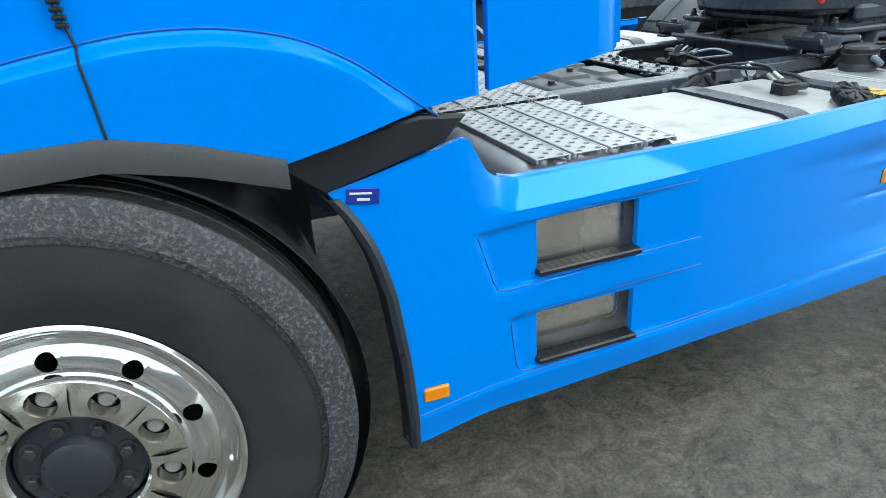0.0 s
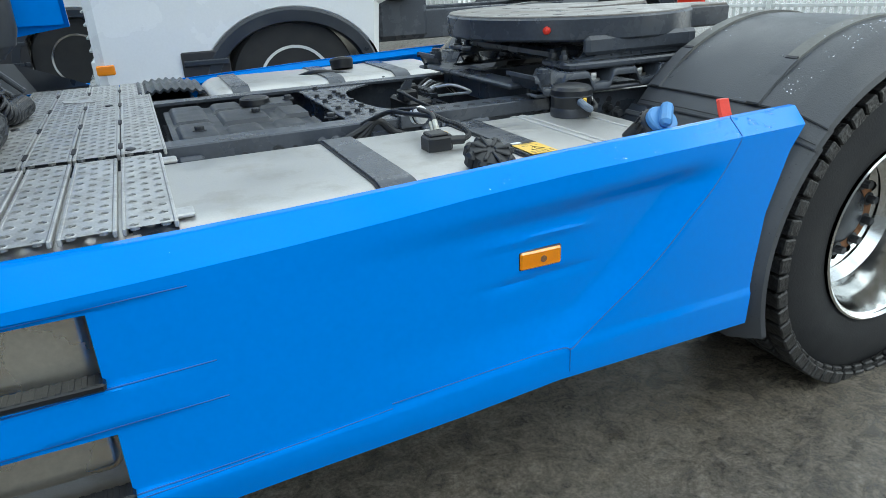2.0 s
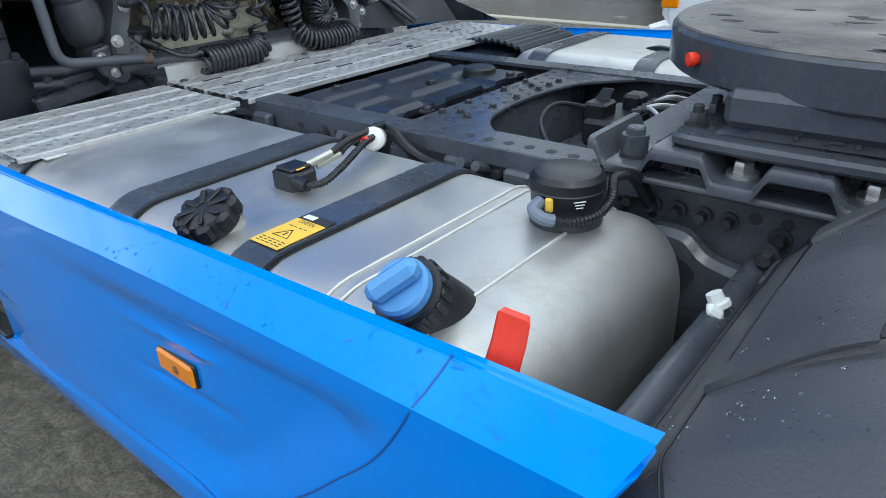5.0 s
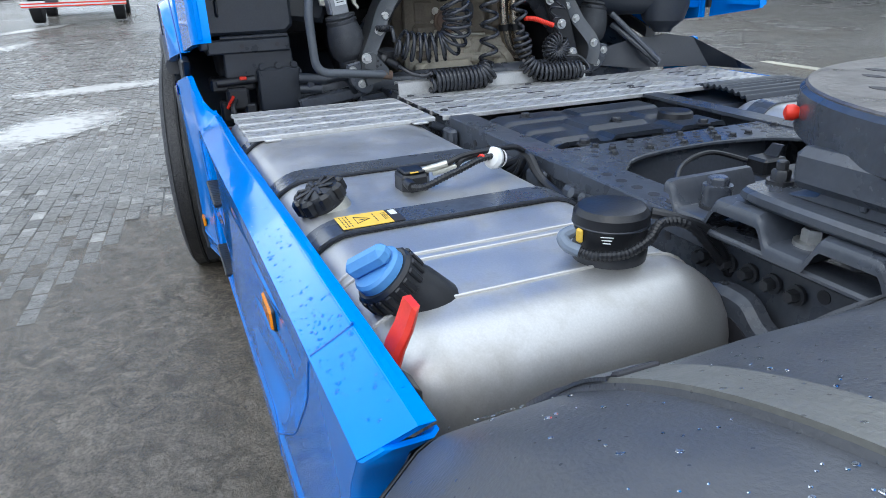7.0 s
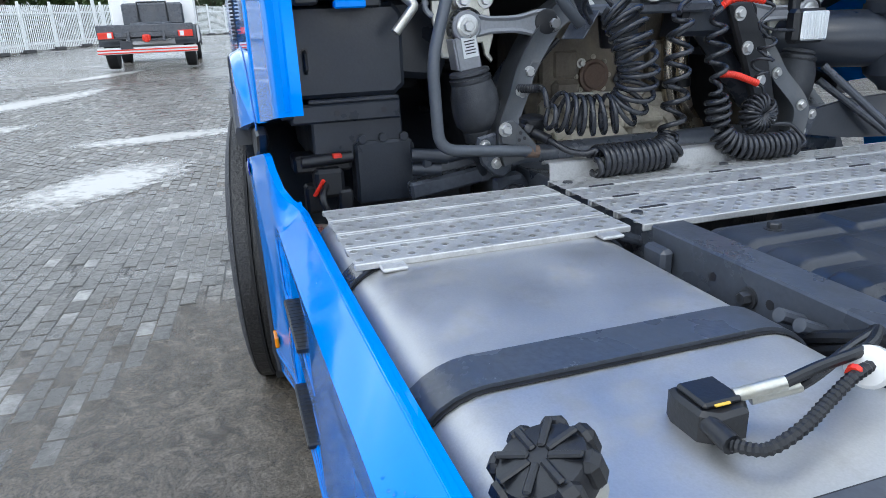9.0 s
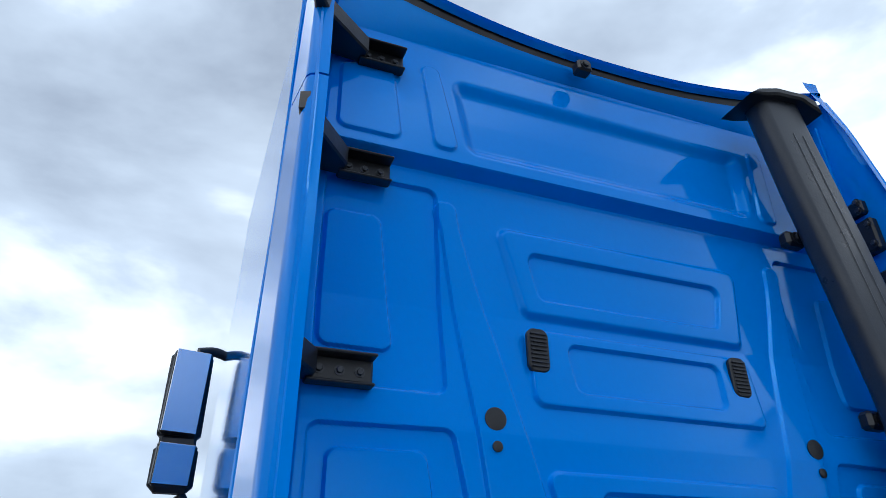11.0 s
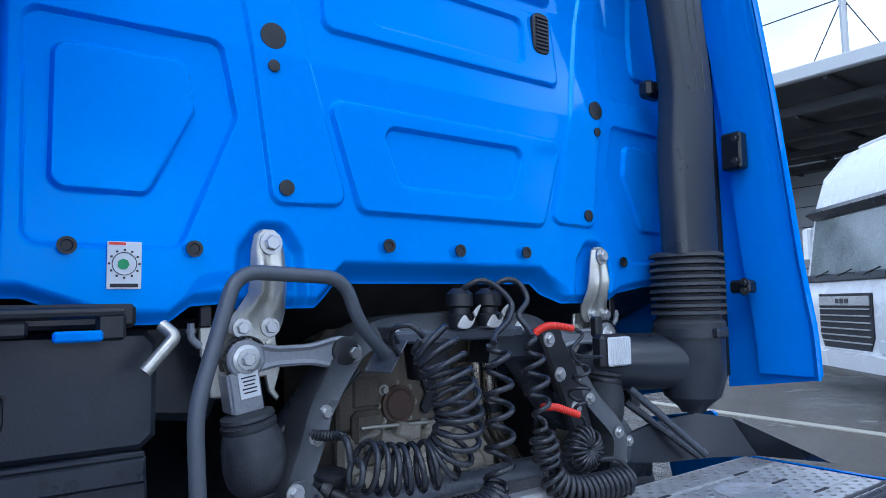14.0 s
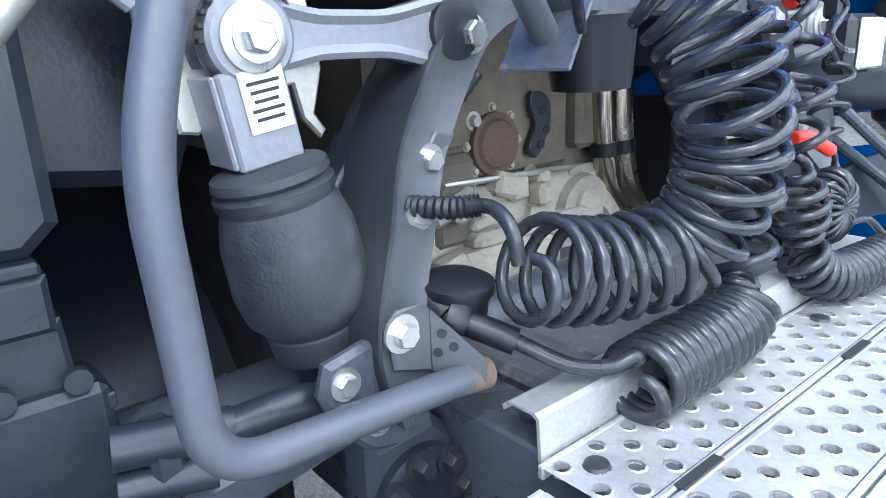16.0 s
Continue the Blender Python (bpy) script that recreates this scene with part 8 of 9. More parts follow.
def cab_truck(label, at, turn, chassis_len=3.4, stripe=False, silver=False):
    """A forward-control truck: its front faces -x at x = 0, chassis behind the cab."""
    t = thing("parked_truck", label, "truck", at, turn, "parked trucks")
    # cab shell as side profile with the wheel arch cut out
    arch = [(1.40 + 0.66 * math.cos(radians(a)), 0.50 + 0.52 * math.sin(radians(a))) for a in range(176, 3, -8)]
    low = [(0.10, 0.42), (0.72, 0.40)] + arch + [(2.10, 0.55), (2.14, 1.05), (2.26, 1.10)]
    prof = low + [(2.26, 3.10), (2.05, 3.42), (1.3, 3.72), (0.75, 3.70), (0.40, 3.30), (0.22, 2.75), (0.06, 1.75), (0.0, 1.55), (0.0, 0.62)]
    cabp = part("cab", Geo().prism(prof, "y", -1.22, 1.22, 0.06), WHITEPAINT, t, "glossy white cab")
    # windscreen, visor, side windows
    part("windscreen", Geo().sheet([[(0.045, y, 1.72), (0.135, y, 2.30), (0.19, y, 2.62)] for y in np.linspace(-1.08, 1.08, 9)], (0.02, 0, 0)), SCREEN, cabp)
    part("sun_visor", Geo().prism([(0.02, 2.70), (0.16, 2.60), (0.26, 2.72), (0.2, 2.80)], "y", -1.1, 1.1, 0.01), DARK, cabp)
    for s in (-1, 1):
        g = Geo().prism([(0.35, 1.70), (1.35, 1.62), (1.35, 2.42), (0.55, 2.48)], "y", s * 1.222 - 0.006, s * 1.222 + 0.006, 0.003)
        part("side_window", g, GLASSDARK, cabp)
        for pts in ([(0.30, 1.2), (0.28, 1.65), (0.5, 2.55)], [(1.45, 1.18), (1.45, 2.5)], [(0.3, 1.2), (1.45, 1.18)], [(1.75, 1.2), (1.75, 3.2)]):
            part("door_seam", Geo().tube([(a, s * 1.2205, b) for a, b in pts], 0.005, 6), INK_AND_SHADE, cabp)
        part("door_handle", Geo().box((1.3, s * 1.225, 1.42), (0.16, 0.03, 0.05), 0.008), DARK, cabp)
        rows = []
        for a in np.linspace(178, 4, 30):
            c, sn = math.cos(radians(a)), math.sin(radians(a))
            rows.append([(1.40 + q * c, s * yy2, 0.50 + (q - 0.13) * sn) for q, yy2 in ((0.70, 1.225), (0.68, 1.245), (0.60, 1.245), (0.585, 1.20))])
        part("arch_trim", Geo().sheet(rows, (0, -s * 0.02, 0)), DARK, cabp, "dark plastic wheel arch")
        part("step_box", Geo().box((0.74, s * 1.225, 0.62), (0.34, 0.03, 0.36), 0.01), INK_AND_SHADE, cabp)
        for z in (0.5, 0.72):
            part("step", Geo().box((0.74, s * 1.235, z), (0.32, 0.05, 0.04), 0.006), DARK, cabp)
        m = part("mirror", Geo().box((0.22, s * 1.40, 2.25), (0.14, 0.22, 0.55), 0.03).box((0.24, s * 1.28, 2.5), (0.05, 0.2, 0.05), 0.01), WHITEPAINT, cabp)
        part("head_lamp", Geo().box((0.005, s * 0.98, 0.70), (0.06, 0.36, 0.20), 0.03), LENS, cabp)
        part("indicator", Geo().box((0.06, s * 1.215, 0.72), (0.12, 0.03, 0.07), 0.008), ORANGE, cabp)
        part("fog_lamp", Geo().lathe([(0, 0.06), (0.02, 0.05)], (-0.005, s * 0.85, 0.48), (-1, 0, 0), 18), LENS, cabp)
        simple_wheel(t, (1.40, s * 1.05, 0.50), s, 0.50, silver)
    part("wiper_panel", Geo().box((0.0, 0, 1.66), (0.05, 2.2, 0.12), 0.02), DARK, cabp)
    for y in (-0.6, 0.1, 0.75):
        part("wiper", Geo().tube([(-0.03, y, 1.68), (-0.01, y - 0.35, 1.76)], 0.012, 8), BLACK, cabp)
    grille = part("grille", Geo().prism([(-0.62, 0.62), (0.62, 0.62), (0.72, 0.8), (0.72, 1.42), (-0.72, 1.42), (-0.72, 0.8)], "x", -0.02, 0.03, 0.01), INK_AND_SHADE, t, "black grille with bright slats")
    for k in range(6):
        part("slat", Geo().box((-0.03, 0, 0.72 + 0.095 * k), (0.03, 1.34, 0.02), 0.006), BOLT, grille)
    bar = part("badge_bar", Geo().box((-0.03, 0, 1.31), (0.03, 1.36, 0.14), 0.01), BOLT, t)
    for y in (-0.13, 0.0, 0.13):
        part("badge_plate", Geo().box((-0.047, y, 1.31), (0.008, 0.10, 0.07), 0.003), DARKBOLT, bar)
    part("bumper", Geo().prism([(-0.08, 0.34), (-0.10, 0.56), (0.02, 0.60), (0.2, 0.58), (0.2, 0.32)], "y", -1.2, 1.2, 0.03), WHITEPAINT, cabp)
    part("roof_marker", Geo().box((0.9, 0, 3.74), (0.25, 1.6, 0.06), 0.02), WHITEPAINT, cabp)
    # rear wall panels and braces
    part("rear_panel", Geo().box((2.262, 0, 2.2), (0.02, 1.7, 1.5), 0.008), WHITEPAINT, cabp)
    part("rear_panel", Geo().box((2.272, 0, 2.55), (0.02, 1.4, 0.5), 0.008), WHITEPAINT, cabp)
    part("roof_brace", Geo().tube([(2.2, -0.7, 3.1), (2.3, -0.7, 3.35), (2.1, -0.7, 3.6)], 0.025, 8).tube([(2.2, 0.7, 3.1), (2.3, 0.7, 3.35), (2.1, 0.7, 3.6)], 0.025, 8), BLACK, cabp)
    part("roof_sheet", Geo().sheet([[(1.2, y, 3.74), (2.15, y, 3.70), (2.35, y, 3.58)] for y in np.linspace(-1.0, 1.0, 9)], (0, 0, -0.02)), WHITEPAINT, cabp)
    # chassis
    end = 2.2 + chassis_len
    ch = part("chassis", Geo().box((1.2 + end / 2 - 0.1, 0.42, 0.82), (end - 2.0, 0.08, 0.26), 0.01).box((1.2 + end / 2 - 0.1, -0.42, 0.82), (end - 2.0, 0.08, 0.26), 0.01).box((end - 0.05, 0, 0.82), (0.08, 0.9, 0.24), 0.01).box((2.6, 0, 0.95), (0.5, 1.0, 0.5), 0.04), FRAME, t)
    for s in (-1, 1):
        simple_wheel(t, (end - 1.0, s * 0.98, 0.50), s, 0.50, silver)
        rows = []
        for a in np.linspace(170, 10, 20):
            rows.append([(end - 1.0 + 0.58 * math.cos(radians(a)), s * y, 0.5 + 0.58 * math.sin(radians(a))) for y in (0.65, 1.2)])
        part("mudguard", Geo().sheet(rows, (0, 0, -0.01)), DARK, t)
        part("air_unit", Geo().lathe([(0, 0.10), (0.05, 0.14), (0.2, 0.14), (0.25, 0.10)], (2.55, s * 0.55, 1.05), (0, 0, 1), 20), BLACK, ch)
        tail = part("tail_lamp", Geo().box((end + 0.02, s * 0.95, 0.86), (0.05, 0.36, 0.16), 0.01), RED, t, "red tail lamp cluster")
        part("lamp_cell", Geo().box((end + 0.047, s * 0.86, 0.86), (0.01, 0.1, 0.12), 0.003), LENS, tail)
    part("fifth_wheel", Geo().prism(circle(end - 1.1, 0, 0.45), "z", 1.08, 1.14, 0.01).box((end - 1.1, 0, 1.02), (0.5, 0.9, 0.12), 0.02), FRAME, t)
    beam = part("rear_beam", Geo().box((end, 0, 0.86), (0.06, 1.5, 0.12), 0.01), FRAME, t)
    part("tow_hitch", Geo().box((end + 0.08, 0, 0.78), (0.12, 0.2, 0.16), 0.03).lathe([(0, 0.06), (0.16, 0.06)], (end + 0.1, 0, 0.68), (0, 0, 1), 16), RED, beam)
    if stripe:
        bar = part("under_run_bar", Geo().box((end + 0.02, 0, 0.48), (0.07, 2.4, 0.16), 0.01), LABELWHITE, t, "white and red striped under-run bar")
        part("red_stripe", Geo().box((end + 0.057, 0, 0.50), (0.006, 2.4, 0.03), 0.001), RED, bar)
        part("red_stripe", Geo().box((end + 0.057, 0, 0.43), (0.006, 2.4, 0.03), 0.001), RED, bar)
        part("rear_panel", Geo().box((end - 0.05, 0, 0.93), (0.08, 2.3, 0.36), 0.02), FRAME, t)
        part("rear_rack", Geo().box((2.55, 0, 1.42), (0.35, 1.7, 0.62), 0.05), FRAME, t, "dark hose rack behind the cab")
        part("hose_arch", Geo().tube([(2.75, -0.4, 1.1), (2.8, -0.4, 1.75), (2.8, 0.4, 1.75), (2.75, 0.4, 1.1)], 0.03, 8), BLACK, t)
        part("side_post", Geo().box((end - 0.3, -1.15, 1.5), (0.05, 0.08, 0.75), 0.01), LABELWHITE, t)
    part("number_plate", Geo().box((end + 0.06, -0.5, 0.62), (0.02, 0.3, 0.2), 0.004), DARK, t)
    return t


cab_truck("white truck with dark wheel arches parked alongside the blue truck", (0.36, 4.30, 0), 0, 3.4)
cab_truck("white truck with polished wheels parked beyond its neighbour", (-1.35, 7.95, 0), 0, 3.4, silver=True)
cab_truck("white truck seen from behind with striped under-run bar", (-23.7, -2.85, yard_z(-20.5)), 0, 3.9, True)
cab_truck("white truck with black grille parked under the canopy", (-2.98, 9.38, 0), 50, 3.6)


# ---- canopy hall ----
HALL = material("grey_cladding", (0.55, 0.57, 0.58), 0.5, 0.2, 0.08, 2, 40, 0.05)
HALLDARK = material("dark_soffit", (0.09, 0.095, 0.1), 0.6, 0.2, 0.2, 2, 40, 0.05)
hall = thing("canopy_hall", "grey industrial hall with a deep canopy over parked trucks", "building")
SKYLIGHT = bpy.data.materials.new("skylight_sheet")
SKYLIGHT.use_nodes = True
for key, val in (("Base Color", (0.9, 0.93, 0.95, 1)), ("Roughness", 0.5), ("Transmission Weight", 1.0), ("IOR", 1.1)):
    SKYLIGHT.node_tree.nodes["Principled BSDF"].inputs[key].default_value = val
for y0, y1 in ((14.0, 16.4), (16.8, 18.8), (19.2, 21.2), (21.6, 23.6), (24.0, 34.0)):
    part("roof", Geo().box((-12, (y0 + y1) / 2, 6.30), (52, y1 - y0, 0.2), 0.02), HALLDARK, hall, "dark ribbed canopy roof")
part("fascia", Geo().box((-12, 13.9, 6.32), (52, 0.2, 0.32), 0.03), HALL, hall)
part("wall", Geo().box((-12, 26, 3.1), (52, 0.4, 6.3), 0.02), HALL, hall, "grey clad hall wall")
for k in range(7):
    part("wall_joint", Geo().box((-12, 25.79, 0.9 + 0.8 * k), (52, 0.03, 0.03), 0.005), HALLDARK, hall)
for k in range(26):
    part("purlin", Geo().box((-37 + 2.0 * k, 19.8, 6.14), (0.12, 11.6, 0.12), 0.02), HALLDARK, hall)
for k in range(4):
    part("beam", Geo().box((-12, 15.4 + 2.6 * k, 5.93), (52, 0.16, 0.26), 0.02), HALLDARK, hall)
    pane = part("skylight", Geo().box((-12, 16.6 + 2.4 * k, 6.31), (52, 0.396, 0.02), 0.004), SKYLIGHT, hall, "pale translucent skylight strip")
    pane.visible_shadow = False
for k in range(8):
    part("column", Geo().box((-36 + 7.0 * k, 14.3, 3.0), (0.25, 0.25, 6.2), 0.02), HALL, hall)
for k in range(4):
    xm = -31.95 + 9 * k
    mast = part("roof_mast", Geo().tube([(xm, 15.0, 6.4), (xm, 15.0, 8.2)], 0.085, 8), HALL, hall)
    for xa, za in ((xm - 0.95, 6.4), (xm + 0.95, 6.4), (xm - 9, 8.15)):
        part("mast_cable", Geo().tube([(xm, 15.0, 8.15), (xa, 15.0, za)], 0.016, 6), HALLDARK, mast)

# pale line in the paving before the hall
line = part("drain_line", Geo().box((-8, 6.75, 0.004), (40, 0.16, 0.012), 0.002, pose(0, 0, 0, 0, 0, -3.2)), material("pale_concrete", (0.42, 0.4, 0.33), 0.6, 0.0, 0.2, 3, 40, 0.1), None)
tagged(line, "pale concrete drain line in the paving", "drain", kind="structure")


# ---- fence, cone, sign, lamp posts ----
FENCEWHITE = material("fence_white", (0.72, 0.74, 0.74), 0.5, 0.0, 0.08, 8, 60, 0.05)
PICKET = Geo().box((0, 0, 1.02), (0.07, 0.022, 1.84), 0.006).mesh("picket")
RAIL = Geo().box((1.2, 0.02, 0.35), (2.4, 0.03, 0.07), 0.006).mesh("rail")
RAIL2 = Geo().box((1.2, 0.02, 1.6), (2.4, 0.03, 0.07), 0.006).mesh("rail")
POST = Geo().box((0, 0.03, 1.03), (0.09, 0.09, 2.06), 0.008).mesh("post")
FOOT = Geo().box((0, 0.0, 0.07), (0.75, 0.32, 0.14), 0.02).mesh("foot_block")
for me, ma in ((PICKET, FENCEWHITE), (RAIL, FENCEWHITE), (RAIL2, FENCEWHITE), (POST, FENCEWHITE), (FOOT, material("foot_concrete", (0.06, 0.06, 0.062), 0.8))):
    me.materials.append(ma)


def fence_panel(x, y, turn):
    f = thing("fence_panel", "white steel palisade fence panel on dark foot blocks", "fence", (x, y, yard_z(x)), turn, "yard fence")
    for name, me in (("rail", RAIL), ("rail", RAIL2), ("post", POST), ("foot_block", FOOT)):
        part(name, me, None, f)
    for k in range(16):
        ob = part("picket", PICKET, None, f)
        ob.location = (0.1 + 0.148 * k, 0, 0)


line = [(-12.5, -8.6), (-18.7, -9.3), (-23.8, -9.6), (-27.5, -9.7), (-31.5, -8.7), (-36.0, -7.2), (-42, -5.0), (-48, -2.5), (-55, 1.0), (-62, 6.0)]
for (xa, ya), (xb, yb) in zip(line, line[1:]):
    d = math.hypot(xb - xa, yb - ya)
    n = max(1, round(d / 2.4))
    for k in range(n):
        fence_panel(xa + (xb - xa) * k / n, ya + (yb - ya) * k / n, math.degrees(math.atan2(yb - ya, xb - xa)))
for k in range(6):
    fence_panel(15.8 - 1.323 * k, 4.6 + 2.002 * k, 123.5)

cone = thing("traffic_cone", "orange and white striped traffic cone", "cone", (-17.4, -8.2, yard_z(-17.4)))
part("cone_base", Geo().box((0, 0, 0.03), (0.42, 0.42, 0.06), 0.02), material("cone_orange", (0.8, 0.13, 0.03), 0.5), cone)
for z0, z1, mm in ((0.06, 0.22, RED), (0.22, 0.38, LABELWHITE), (0.38, 0.52, RED), (0.52, 0.64, LABELWHITE), (0.64, 0.80, RED)):
    part("cone_band", Geo().lathe([(z0, 0.17 - 0.17 * z0), (z1, 0.17 - 0.17 * z1)], (0, 0, 0), (0, 0, 1), 20), mm, cone)

sign = thing("speed_sign", "round white speed limit sign with red rim", "sign", (-26.6, -9.95, yard_z(-26.6)))
part("pole", Geo().tube([(0, 0, 0), (0, 0, 3.0)], 0.035, 10), HALL, sign)
part("sign_face", Geo().lathe([(0, 0.36), (0.02, 0.36)], (0.05, 0, 2.62), (1, 0, 0), 32), LABELWHITE, sign)
part("red_rim", Geo().lathe([(0.02, 0.36), (0.026, 0.36), (0.026, 0.285), (0.02, 0.285)], (0.05, 0, 2.62), (1, 0, 0), 32, False), RED, sign)
fc = bpy.data.curves.new("sign_number", "FONT")
fc.body, fc.size, fc.align_x, fc.align_y = "10", 0.42, "CENTER", "CENTER"
fc.materials.append(INK_AND_SHADE)
word = new("sign_number", fc)
word.parent = sign
word.matrix_basis = pose(0.078, 0, 2.62, 90, 0, 90)

for x, y, h in ((-45, -18.2, 6.4), (-45, -16.9, 6.0), (-50, -20.5, 9.6)):
    lp = thing("lamp_post", "tall grey steel lamp post", "lamp post", (x, y, yard_z(x)), 0, "lamp posts")
    part("pole", Geo().tube([(0, 0, 0), (0, 0, h)], [0.09, 0.05], 10), HALL, lp)
    part("lamp_head", Geo().box((0.0, 0.25, h), (0.22, 0.6, 0.12), 0.04), HALL, lp)

# panel sign and van behind the fence
van = thing("white_van", "white van parked behind the fence", "van", (-36, -17.5, yard_z(-36)), 70)
part("body", Geo().prism([(-2.5, 0.35), (2.5, 0.35), (2.55, 1.1), (2.1, 1.3), (1.5, 2.1), (-2.5, 2.15)], "y", -0.95, 0.95, 0.08), WHITEPAINT, van)
for s in (-1, 1):
    part("side_window", Geo().prism([(0.9, 1.3), (1.9, 1.3), (1.45, 1.9), (0.9, 1.95)], "y", s * 0.955 - 0.006, s * 0.955 + 0.006), GLASSDARK, van)
    for x in (-1.6, 1.6):
        part("wheel", Geo().lathe([(-0.1, 0.2), (-0.1, 0.33), (0.1, 0.33), (0.1, 0.2)], (x, s * 0.85, 0.34), (0, 1, 0), 24), TYRE, van)
car = thing("dark_car", "dark car parked behind the fence", "car", (-40, -15.2, yard_z(-40)), 80)
part("body", Geo().prism([(-2.1, 0.3), (2.1, 0.3), (2.1, 0.8), (1.2, 0.95), (0.6, 1.45), (-1.2, 1.45), (-2.0, 0.95)], "y", -0.85, 0.85, 0.08), GLASSDARK, car)
for s in (-1, 1):
    for x in (-1.3, 1.3):
        part("wheel", Geo().lathe([(-0.1, 0.2), (-0.1, 0.31), (0.1, 0.31), (0.1, 0.2)], (x, s * 0.78, 0.32), (0, 1, 0), 24), TYRE, car)

# gable house far off
house = thing("gable_house", "pale house with a brown tiled roof behind the fence", "house", (-95, 0.5, 0.8))
part("wall", Geo().prism([(-5, 0), (5, 0), (5, 3.2), (0, 7.2), (-5, 3.2)], "x", -4, 4, 0.02), material("house_wall", (0.5, 0.46, 0.4), 0.8), house)
for s in (-1, 1):
    part("roof", Geo().sheet([[(-4.3, s * 5.4, 2.9), (4.3, s * 5.4, 2.9)], [(-4.3, 0, 7.35), (4.3, 0, 7.35)]], (0, 0, 0.2)), material("roof_tile", (0.16, 0.075, 0.05), 0.8, 0.0, 0.3, 4, 40, 0.2), house)
for y in (-2.2, 2.2):
    wd = part("window", Geo().box((4.02, y, 1.6), (0.1, 1.2, 1.3), 0.02), LABELWHITE, house)
    part("pane", Geo().box((4.08, y, 1.6), (0.04, 1.0, 1.1), 0.01), GLASSDARK, wd)
shed = thing("long_shed", "long pale shed behind the trees", "building", (-140, -14, 0.8))
part("wall", Geo().box((0, 0, 4), (12, 40, 8), 0.05), HALL, shed)
part("roof", Geo().box((0, 0, 8.1), (13, 41, 0.4), 0.05), LABELWHITE, shed)


# ---- trees ----
def leaf_material(name, col):
    m = material(name, col, 0.6, 0.0, 0.45, 1.2, 9.0, 0.0)
    return m


BARK = material("bark", (0.06, 0.045, 0.03), 0.9, 0.0, 0.3, 4, 30, 0.5)
LEAVES = [leaf_material("leaves_dark", (0.035, 0.06, 0.022)), leaf_material("leaves_mid", (0.05, 0.085, 0.025)), leaf_material("leaves_light", (0.13, 0.19, 0.04))]


def tree(x, y, h, r, seed, leaf=0, label="broad dark green tree behind the fence"):
    rnd = random.Random(seed)
    t = thing("tree", label, "tree", (x, y, yard_z(x)), 0, "trees behind the fence")
    part("trunk", Geo().tube([(0, 0, 0), (0.1, 0.05, h * 0.3), (0, 0.1, h * 0.6)], [0.28, 0.2, 0.1], 10), BARK, t)
    g, lv = Geo(), Geo()
    blobs = []
    for k in range(16):
        a, el = rnd.uniform(0, 6.28), rnd.uniform(-0.3, 1.1)
        q = r * rnd.uniform(0.45, 0.85)
        c = Vector((q * math.cos(a) * math.cos(el), q * math.sin(a) * math.cos(el), h * 0.58 + h * 0.36 * math.sin(el)))
        blobs.append((c, r * rnd.uniform(0.28, 0.48)))
        if k < 8:
            g.tube([(0, 0.05, h * rnd.uniform(0.3, 0.5)), tuple(c * 0.6 + Vector((0, 0, h * 0.2))), tuple(c)], [0.10, 0.06, 0.02], 6)
    part("limb", g, BARK, t)
    verts, faces = [], []
    for c, br in blobs:
        for _ in range(330):
            d = Vector((rnd.gauss(0, 1), rnd.gauss(0, 1), rnd.gauss(0, 0.85))).normalized() * br * rnd.uniform(0.6, 1.12)
            p = c + d
            s = rnd.uniform(0.10, 0.24) * (r / 4.0) ** 0.5
            u = Vector((rnd.gauss(0, 1), rnd.gauss(0, 1), rnd.gauss(0, 1))).normalized()
            w = u.orthogonal().normalized()
            n = len(verts)
            verts += [p - u * s, p + w * s * 0.6, p + u * s, p - w * s * 0.6]
            faces.append((n, n + 1, n + 2, n + 3))
    lv.v, lv.f = verts, faces
    ob = part("crown", lv, LEAVES[leaf], t)
    tagged(ob, kind="stuff")


for x, y, h, r, sd, lf in ((-62, -28, 9.6, 4.6, 1, 0), (-64, -24, 10.3, 4.6, 2, 0), (-63, -20.5, 8.8, 4.0, 3, 0), (-60, -16.2, 10.4, 4.2, 4, 1), (-61, -13.2, 8.8, 3.2, 5, 1), (-58, -10.5, 5.5, 2.6, 6, 1),
                           (-56, -19.0, 5.0, 2.6, 7, 2), (-55, -8.0, 4.4, 2.4, 8, 1), (-70, -1.0, 7.6, 3.0, 9, 0), (-72, 3.0, 6.5, 3.0, 10, 1), (-66, -34, 10.0, 5.0, 11, 0), (-58, -22.5, 4.6, 2.6, 12, 2)):
    tree(x, y, 0.83 * h, r, sd, lf)
hedge = Geo()
rnd = random.Random(77)
for k in range(9000):
    p = Vector((rnd.uniform(-68, -66), rnd.uniform(-50, 60), 0.8 + rnd.uniform(0, 2.4) ** 1.0))
    u = Vector((rnd.gauss(0, 1), rnd.gauss(0, 1), rnd.gauss(0, 1))).normalized() * 0.3
    w = u.orthogonal() * 0.6
    n = len(hedge.v)
    hedge.v += [p - u, p + w, p + u, p - w]
    hedge.f.append((n, n + 1, n + 2, n + 3))
ob = part("hedge", hedge, LEAVES[1], None)
tagged(ob, "low green hedge far behind the fence", "hedge", kind="stuff")


